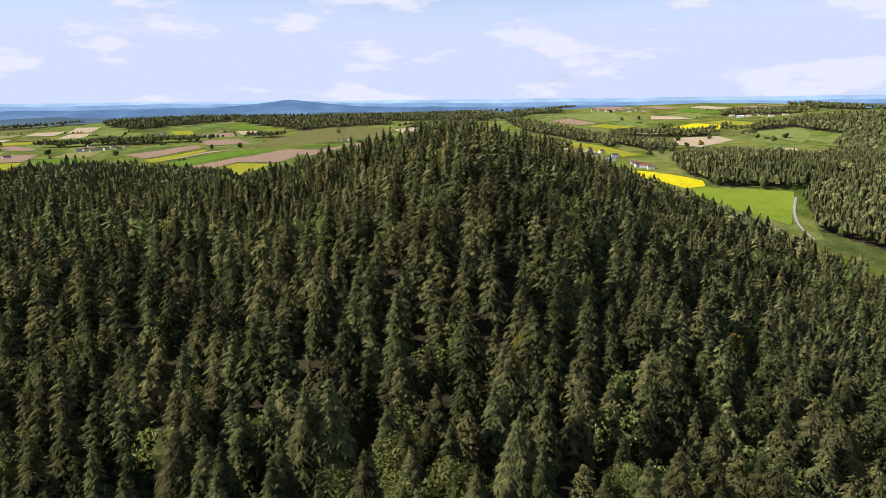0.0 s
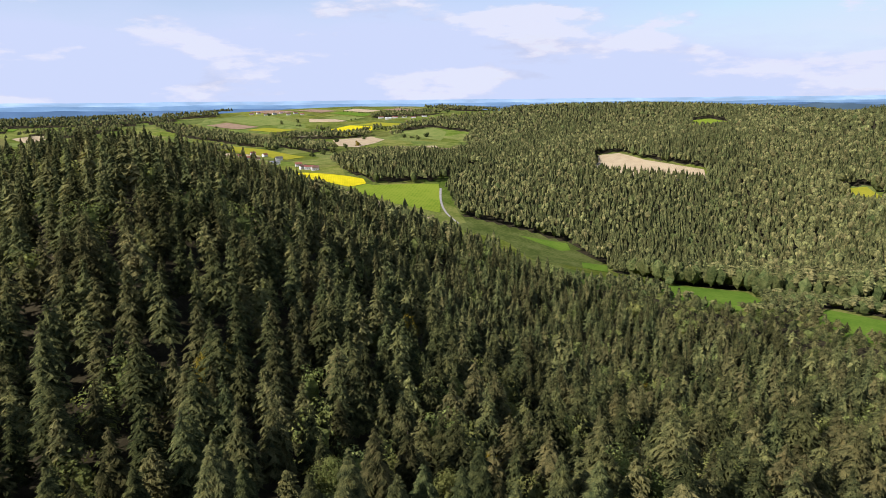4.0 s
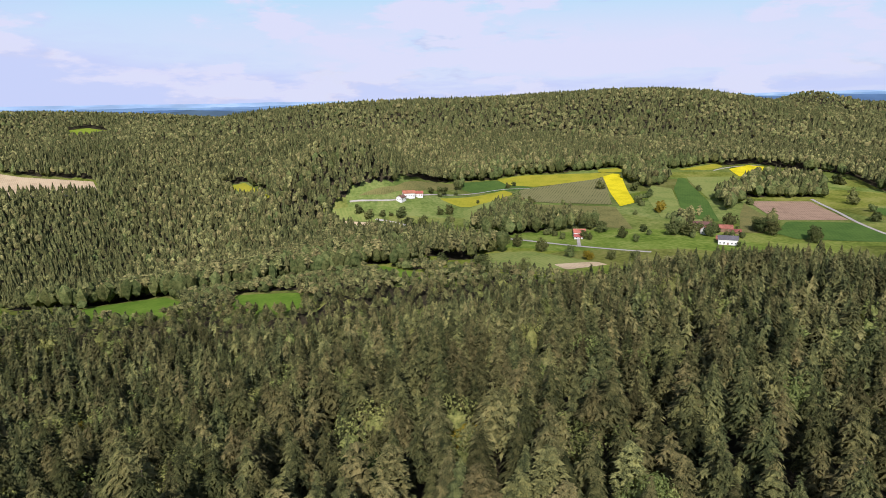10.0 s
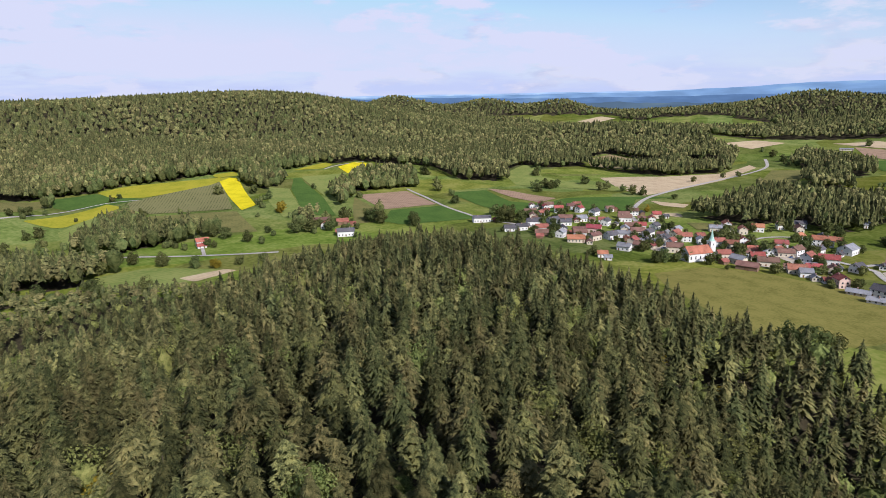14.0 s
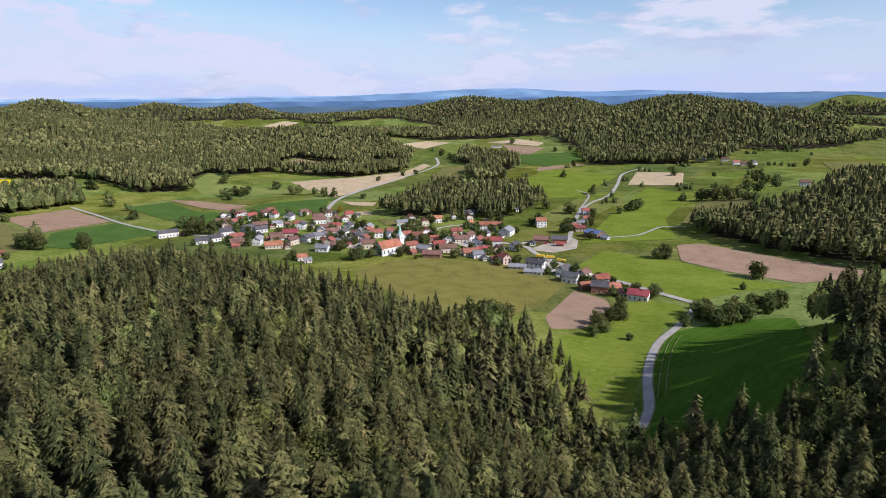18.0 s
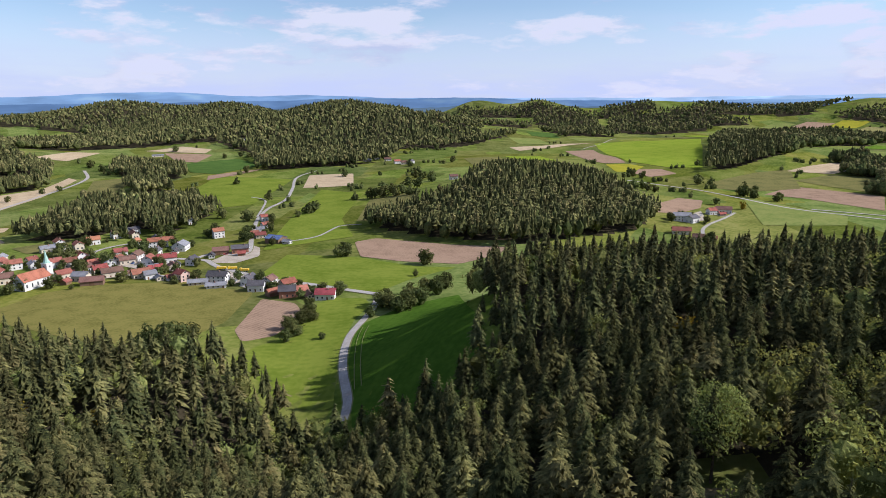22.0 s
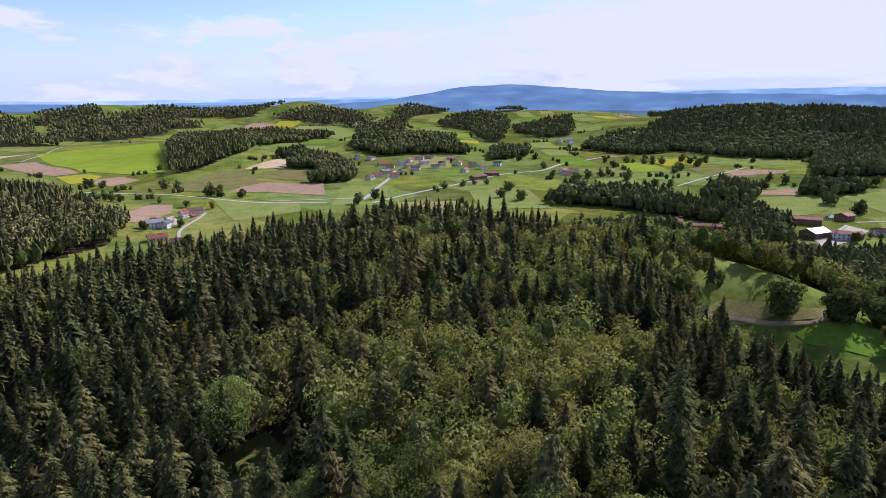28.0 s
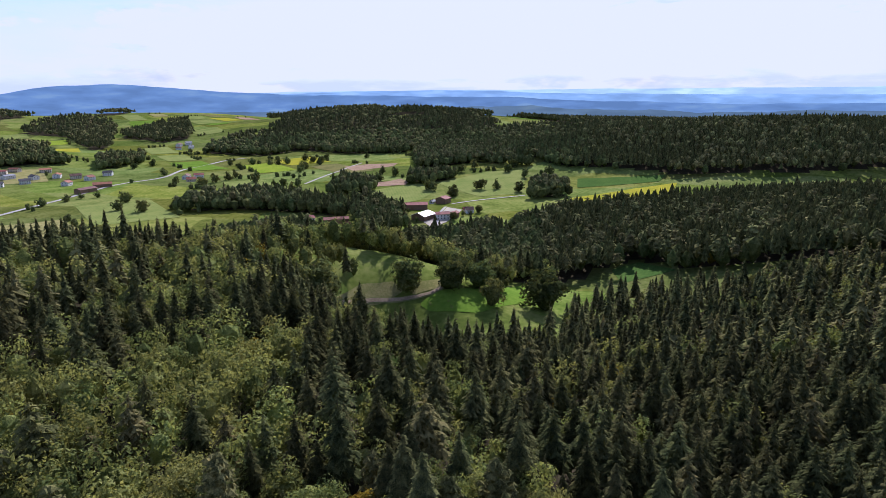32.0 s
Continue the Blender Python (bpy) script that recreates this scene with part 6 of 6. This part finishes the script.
def build_house(x, y, bearing, L, W, eave, roof, wall, rnd):
    pitch = 0.36 if roof in ("palesheet", "blue", "redbrown", "white") or L > 18 else 0.52
    rise = W / 2 * pitch * (1.25 if W < 9.5 else 1.0)
    barn = wall in ("wood",) or roof in ("palesheet", "blue")
    root = new("barn" if barn else "house")
    b = radians(bearing)
    cs = [(sx * L / 2, sy * W / 2) for sx in (-1, 1) for sy in (-1, 1)]
    zs = [float(ground(x + px * math.sin(b) - py * math.cos(b), y + px * math.cos(b) + py * math.sin(b))) for px, py in cs]
    root.matrix_world = pose(x, y, max(zs) * 0.6 + min(zs) * 0.4 + 0.1, 0, 0, 90 - bearing)
    part("wall", cached(("w", L, W, eave, wall), lambda: wall_mesh(L, W, eave, rise, WALL[wall])), root)
    r = part("roof", cached(("r", L, W, eave, roof), lambda: roof_mesh(L, W, eave, rise, ROOF[roof])), root)
    far = math.hypot(x, y) > 1500
    if not barn:
        part("chimney", CHIMNEY, r, pose(rnd.uniform(-0.3, 0.3) * L, rnd.choice((-1, 1)) * W * 0.12, eave + rise * 0.76 + 0.3))
    # windows on the long sides, floor by floor, and in the gables
    n = max(2, int(L / 3.1))
    floors = [0.95] + ([3.55] if eave > 5.2 else [])
    door_at = rnd.randrange(n)
    for side in (-1, 1):
        for fl in floors:
            for i in range(n):
                px = (i + 0.5) / n * L - L / 2
                turn = 0 if side < 0 else 180
                py = side * (W / 2 + 0.03)
                if barn:
                    if fl == floors[0] and i == n // 2:
                        part("door", BARN_DOOR, root, pose(px, py, 0, 0, 0, turn))
                    continue
                if i == door_at and fl == floors[0]:
                    part("door", DOOR, root, pose(px, py, 0, 0, 0, turn))
                elif not far or i % 2 == 0:
                    part("window", WINDOW, root, pose(px, py, fl, 0, 0, turn))
    if not barn and not far:
        for side in (-1, 1):
            for fl in floors + [eave + 0.35]:
                for py in ((-W * 0.22, W * 0.22) if fl < eave else (0,)):
                    part("window", WINDOW, root, pose(side * (L / 2 + 0.03), py, fl, 0, 0, 90 * side))
    kind = "barn" if barn else "house"
    return tagged(root, f"{WALL_LABEL[wall]} {kind} with a {ROOF_LABEL[roof]} gable roof", kind, "farm and village buildings")


rnd = random.Random(4)
for h in HOMES:
    build_house(*h, rnd)
# sheds and garages in the yards
SHEDS = []
for h in HOMES:
    if math.hypot(h[0], h[1]) > 800 or rnd.random() < 0.45:
        continue
    a, d = rnd.uniform(0, 6.283), h[3] / 2 + rnd.uniform(5, 8)
    sx, sy = h[0] + d * math.cos(a), h[1] + d * math.sin(a)
    if all(math.hypot(sx - o[0], sy - o[1]) > o[3] * 0.5 + 3.8 for o in HOMES + SHEDS) and not near_lane(np.array([sx]), np.array([sy]), LANES[3][0], 6)[0]:
        SHEDS.append((sx, sy, h[2] + rnd.choice((0, 90)), rnd.choice((6, 8)), 5, 2.5, rnd.choice(("brown", "dark", "grey", "darkred", "red")), rnd.choice(("wood", "cream", "white"))))
        build_house(*SHEDS[-1], rnd)


def church(x, y, bearing):
    """White village church: nave with an orange roof, square tower and a pale green needle spire."""
    root = new("church")
    root.matrix_world = pose(x, y, float(ground(x, y)), 0, 0, 90 - bearing)
    part("nave", wall_mesh(22, 10.5, 7.0, 5.0, WALL["white"]), root, pose(-13.5, 0, 0))
    part("nave_roof", roof_mesh(22, 10.5, 7.0, 5.0, ROOF["orange"], 0.5), root, pose(-13.5, 0, 0))
    bm = bmesh.new()
    box(bm, -2.5, 2.5, -2.5, 2.5, -2.5, 15.0)
    box(bm, -2.65, 2.65, -2.65, 2.65, 10.6, 10.9)
    box(bm, -2.8, 2.8, -2.8, 2.8, 15.0, 15.35)
    tower = part("tower", done(bm, "tower", WALL["white"]), root)
    bm = bmesh.new()
    rings = []
    for z, r in ((15.35, 2.9), (17.2, 1.75), (19.5, 1.15), (25.5, 0.06)):
        rings.append([bm.verts.new((r * math.cos(math.pi / 4 * k + math.pi / 8), r * math.sin(math.pi / 4 * k + math.pi / 8), z)) for k in range(8)])
    for a, c in zip(rings[:-1], rings[1:]):
        for k in range(8):
            bm.faces.new((a[k], a[(k + 1) % 8], c[(k + 1) % 8], c[k]))
    bm.faces.new(rings[0][::-1])
    COPPER = material("green_copper", [(0.25, 0.42, 0.34), (0.40, 0.56, 0.47)], 0.6, 2.0)
    spire = part("spire", done(bm, "spire", COPPER), root, None, "pale green copper spire")
    bm = bmesh.new()
    box(bm, -0.06, 0.06, -0.06, 0.06, 25.3, 27.2)
    box(bm, -0.5, 0.5, -0.05, 0.05, 26.4, 26.55)
    part("cross", done(bm, "cross", DOORWOOD), spire)
    for a in range(4):
        for z in (6.0, 12.0):
            part("tower_window", WINDOW, root, pose(0, 0, z, 0, 0, 90 * a) @ pose(0, -2.53, 0))
    for side in (-1, 1):
        for i in range(5):
            part("window", WINDOW, root, pose(-22.5 + 4.4 * i, side * 5.28, 2.2, 0, 0, 0 if side < 0 else 180) @ Matrix.Diagonal((1, 1, 2.0, 1)))
    tagged(root, "white village church with a pale green needle spire", "church")


church(374, -399, 187)


# ---- blue distance, haze painted in ----
def far_ridge(name, radius, color, profile, rough, seed, label):
    """A far ridge on the horizon, as a plain backdrop with haze painted into its glow: bearings and heights in degrees,
    joined smoothly.
    """
    m = bpy.data.materials.new(name)
    m.use_nodes = True
    nt = m.node_tree
    nt.nodes.clear()
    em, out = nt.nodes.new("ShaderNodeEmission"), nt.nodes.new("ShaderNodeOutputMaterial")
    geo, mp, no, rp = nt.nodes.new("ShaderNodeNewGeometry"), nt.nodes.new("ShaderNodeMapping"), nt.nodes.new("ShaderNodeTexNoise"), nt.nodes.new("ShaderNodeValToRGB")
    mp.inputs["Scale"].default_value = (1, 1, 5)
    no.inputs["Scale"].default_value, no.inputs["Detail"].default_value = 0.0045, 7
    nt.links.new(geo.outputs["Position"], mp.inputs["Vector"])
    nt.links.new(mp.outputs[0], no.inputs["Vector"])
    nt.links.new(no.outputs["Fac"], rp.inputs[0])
    # self-lit colours that hold the haze, uneven by noise
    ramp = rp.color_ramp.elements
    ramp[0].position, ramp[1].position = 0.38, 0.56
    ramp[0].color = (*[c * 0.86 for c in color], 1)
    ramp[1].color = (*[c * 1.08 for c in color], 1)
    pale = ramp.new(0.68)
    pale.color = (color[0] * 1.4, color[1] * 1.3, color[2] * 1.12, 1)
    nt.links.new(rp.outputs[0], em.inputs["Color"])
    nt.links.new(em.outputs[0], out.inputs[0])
    deg = np.linspace(0, 360, 1801)
    az, el = np.array(profile, float).T
    h = np.interp(deg, az, el, period=360)
    k = np.hanning(13)
    h = np.convolve(np.concatenate([h[-7:-1], h, h[1:7]]), k / k.sum(), "valid")
    a = np.radians(deg)
    h = h + rough * (0.5 * np.sin(a * 31 + seed) + 0.35 * np.sin(a * 67 + 2 * seed) + 0.2 * np.sin(a * 143 + seed) + 0.12 * np.sin(a * 331))
    top = EYE[2] + radius * np.tan(np.radians(h))
    x, y = radius * np.sin(a), radius * np.cos(a)
    n = len(a)
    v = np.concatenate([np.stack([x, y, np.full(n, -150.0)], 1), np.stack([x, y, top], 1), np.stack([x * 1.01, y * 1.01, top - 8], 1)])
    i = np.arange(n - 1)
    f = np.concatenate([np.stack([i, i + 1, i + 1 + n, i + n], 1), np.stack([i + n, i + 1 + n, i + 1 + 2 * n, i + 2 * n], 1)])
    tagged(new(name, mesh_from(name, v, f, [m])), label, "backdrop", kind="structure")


# haze painted ring by ring: paler and bluer the farther out
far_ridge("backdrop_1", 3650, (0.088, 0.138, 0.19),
          ((0, -1.0), (30, -0.9), (60, -0.5), (100, -0.5), (150, -0.4), (172, -0.3), (200, -0.5), (210, -0.8), (235, -1.1), (246, -0.8), (256, -0.9), (270, -1.5), (300, -1.3), (320, -1.1), (340, -1.0)), 0.12, 1.3, "wooded hills far off, painted hazy blue-green")
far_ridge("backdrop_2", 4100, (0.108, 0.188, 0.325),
          ((0, -0.6), (30, -0.5), (60, -0.4), (95, -0.2), (110, 0.2), (124, 0.0), (135, 0.1), (150, 0.2), (160, 0.4), (172, 0.45), (178, 0.2), (205, -0.3), (211, 0.1), (213, 0.4), (217.3, 1.1), (222, 1.33), (226, 1.08), (229.5, 0.68), (236, 0.35), (242, 0.2), (255, -0.1), (262, -0.5), (275, -0.9), (300, -0.7), (325, -0.5), (338, -0.45), (342, -0.15), (344.8, 0.22), (347, -0.1), (351, -0.45)), 0.05, 2.2, "far mountain and hills, painted hazy blue")
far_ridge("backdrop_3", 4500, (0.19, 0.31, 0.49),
          ((0, -0.25), (60, -0.2), (100, 0.2), (128, 0.4), (137, 0.65), (143.5, 1.05), (149, 0.95), (152, 0.7), (158, 0.75), (165, 0.5), (190, 0.0), (215, 0.3), (236, 0.45), (248, 0.62), (254, 0.4), (262, 0.1), (280, -0.2), (320, -0.2), (340, -0.1)), 0.05, 3.1, "hills on the horizon, painted pale blue for haze")
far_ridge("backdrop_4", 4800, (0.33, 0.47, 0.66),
          ((0, 0.06), (60, 0.1), (140, 0.6), (190, 0.3), (225, 0.55), (245, 0.6), (262, 0.5), (280, 0.35), (320, 0.05)), 0.03, 4.1, "horizon distance, painted palest blue for haze")

# ---- vehicles and bales ----
def ring_mesh(name, r, w, mat, n=14):
    """A wheel: a short turned drum with a rounded rim, lying across y."""
    bm = bmesh.new()
    rings = []
    for y, q in ((-w / 2, r * 0.86), (-w * 0.4, r), (w * 0.4, r), (w / 2, r * 0.86)):
        rings.append([bm.verts.new((q * math.cos(2 * math.pi * k / n), y, q * math.sin(2 * math.pi * k / n))) for k in range(n)])
    for a, c in zip(rings[:-1], rings[1:]):
        for k in range(n):
            bm.faces.new((a[k], c[k], c[(k + 1) % n], a[(k + 1) % n]))
    bm.faces.new(rings[0])
    bm.faces.new(rings[-1][::-1])
    bmesh.ops.recalc_face_normals(bm, faces=bm.faces[:])
    return done(bm, name, mat)


RUBBER = material("rubber", [(0.02, 0.02, 0.02), (0.035, 0.034, 0.033)], 0.8, 10.0)
PAINT = {c: material("paint_" + c, [v, tuple(k * 1.1 for k in v)], 0.3, 2.0) for c, v in
         (("yellow", (0.72, 0.46, 0.02)), ("white", (0.74, 0.74, 0.73)), ("silver", (0.42, 0.43, 0.45)), ("red", (0.42, 0.03, 0.02)), ("blue", (0.05, 0.10, 0.25)), ("black", (0.03, 0.03, 0.035)))}
DARK_GLASS = material("car_glass", [(0.02, 0.025, 0.03), (0.04, 0.045, 0.05)], 0.08, 1.0)
TYRE_CAR, TYRE_TRUCK = ring_mesh("tyre", 0.32, 0.21, RUBBER), ring_mesh("tyre", 0.5, 0.3, RUBBER)
RIM_CAR, RIM_TRUCK = ring_mesh("rim", 0.2, 0.22, PAINT["silver"]), ring_mesh("rim", 0.3, 0.32, PAINT["silver"])


def loft(sections, name, mat):
    """A body through cross sections (x, half width, bottom, top, top half width)."""
    bm = bmesh.new()
    rows = [[bm.verts.new(p) for p in ((x, -w, b), (x, -w, (b + t) / 2), (x, -tw, t), (x, tw, t), (x, w, (b + t) / 2), (x, w, b))] for x, w, b, t, tw in sections]
    for a, c in zip(rows[:-1], rows[1:]):
        for k in range(6):
            bm.faces.new((a[k], a[(k + 1) % 6], c[(k + 1) % 6], c[k]))
    bm.faces.new(rows[0][::-1])
    bm.faces.new(rows[-1])
    bmesh.ops.recalc_face_normals(bm, faces=bm.faces[:])
    return done(bm, name, mat)


def wheels(root, tyre, rim, xs, half, r):
    for x in xs:
        for side in (-1, 1):
            w = part("wheel", tyre, root, pose(x, side * half, r))
            part("rim", rim, w, pose(0, side * 0.02, 0))


def stand(name, x, y, bearing, label, category, group, lift=0.0):
    root = new(name)
    root.matrix_world = pose(x, y, float(ground(x, y)) + lift, 0, 0, 90 - bearing)
    return tagged(root, label, category, group)


def car(x, y, bearing, paint, lift):
    root = stand("car", x, y, bearing, f"{paint} parked car in the village", "car", "parked cars", lift)
    part("body", cached(("car", paint), lambda: loft(((-2.1, 0.72, 0.32, 0.75, 0.66), (-1.95, 0.86, 0.24, 0.9, 0.78), (0.7, 0.88, 0.22, 0.93, 0.8), (1.9, 0.84, 0.24, 0.78, 0.72), (2.15, 0.7, 0.32, 0.62, 0.62)), "body", PAINT[paint])), root)
    cab = part("cabin", cached("cabin", lambda: loft(((-1.95, 0.76, 0.88, 0.93, 0.7), (-1.45, 0.76, 0.88, 1.42, 0.58), (0.1, 0.76, 0.88, 1.46, 0.6), (0.95, 0.76, 0.88, 0.94, 0.7)), "cabin", DARK_GLASS)), root)
    part("roof_panel", cached(("top", paint), lambda: loft(((-1.45, 0.58, 1.43, 1.46, 0.55), (-0.6, 0.61, 1.46, 1.5, 0.57), (0.12, 0.58, 1.46, 1.49, 0.55)), "roof_panel", PAINT[paint])), cab)
    wheels(root, TYRE_CAR, RIM_CAR, (-1.3, 1.35), 0.78, 0.32)


def truck(x, y, bearing, paint, lift):
    root = stand("truck", x, y, bearing, f"{paint} tipper truck parked in the gravel yard", "truck", "parked trucks", lift)
    part("chassis", cached("chassis", lambda: loft(((-3.8, 0.5, 0.7, 0.95, 0.5), (3.4, 0.5, 0.7, 0.95, 0.5)), "chassis", RUBBER)), root)
    cab = part("cab", cached(("cab", paint), lambda: loft(((1.8, 1.2, 0.8, 2.9, 1.1), (3.2, 1.2, 0.7, 2.85, 1.1), (3.55, 1.15, 0.7, 1.9, 1.1)), "cab", PAINT[paint])), root)
    part("windscreen", cached("screen", lambda: loft(((3.28, 1.02, 1.85, 2.75, 1.0), (3.42, 1.02, 1.85, 2.4, 1.0)), "windscreen", DARK_GLASS)), cab)
    part("tipper_body", cached(("tip", paint), lambda: loft(((-3.9, 1.22, 1.0, 2.4, 1.25), (1.5, 1.22, 1.0, 2.4, 1.25)), "tipper_body", PAINT[paint])), root)
    wheels(root, TYRE_TRUCK, RIM_TRUCK, (-2.9, -1.7, 2.5), 1.0, 0.5)


def bale(x, y, bearing):
    """A round silage bale in white wrap, lying on its side."""
    bm = bmesh.new()
    rings = []
    for h, r in ((-0.62, 0.05), (-0.62, 0.5), (-0.55, 0.62), (-0.2, 0.66), (0.2, 0.66), (0.55, 0.62), (0.62, 0.5), (0.62, 0.05)):
        rings.append([bm.verts.new((h, r * math.cos(k * math.pi / 8), 0.62 + r * math.sin(k * math.pi / 8))) for k in range(16)])
    for a, c in zip(rings[:-1], rings[1:]):
        for k in range(16):
            bm.faces.new((a[k], a[(k + 1) % 16], c[(k + 1) % 16], c[k]))
    bmesh.ops.recalc_face_normals(bm, faces=bm.faces[:])
    me = cached("bale", lambda: done(bm, "silage_bale", WRAP))
    ob = new("silage_bale", me)
    ob.matrix_world = pose(x, y, float(ground(x, y)) + 0.1, 0, 0, 90 - bearing)
    tagged(ob, "round silage bale in white plastic wrap on the meadow", "bale", "row of silage bales")


WRAP = material("white_wrap", [(0.62, 0.64, 0.63), (0.78, 0.79, 0.78)], 0.35, 3.0)
# placed
truck(266, -458, 70, "yellow", 0.5)
truck(257, -459, 66, "yellow", 0.5)
truck(244, -454, 80, "yellow", 0.5)
car(242, -444, 14, "white", 0.5)
car(234, -441, 21, "red", 0.5)
car(226, -431, 43, "white", 0.5)
car(236, -425, 171, "silver", 0.5)
car(289, -507, 78, "red", 0.5)
car(283, -519, 155, "silver", 0.5)
car(279, -531, 155, "white", 0.5)
car(434, -393, 148, "white", 0.5)
car(419, -391, 40, "blue", 0.5)
car(349, -462, 163, "blue", 0.5)
car(331, -465, 130, "red", 0.5)
car(336, -454, 139, "blue", 0.5)
car(-150, -718, 128, "red", 0.5)
car(-163, -738, 9, "silver", 0.5)
car(-606, -244, 7, "red", 0.5)
car(-636, -245, 119, "red", 0.5)
bale(-243.8, -167.5, -99)
bale(-245.3, -167.7, -99)
bale(-246.7, -168.0, -99)
bale(-248.1, -168.2, -99)
bale(-249.6, -168.4, -99)
bale(-251.0, -168.7, -99)
bale(-252.4, -168.9, -99)
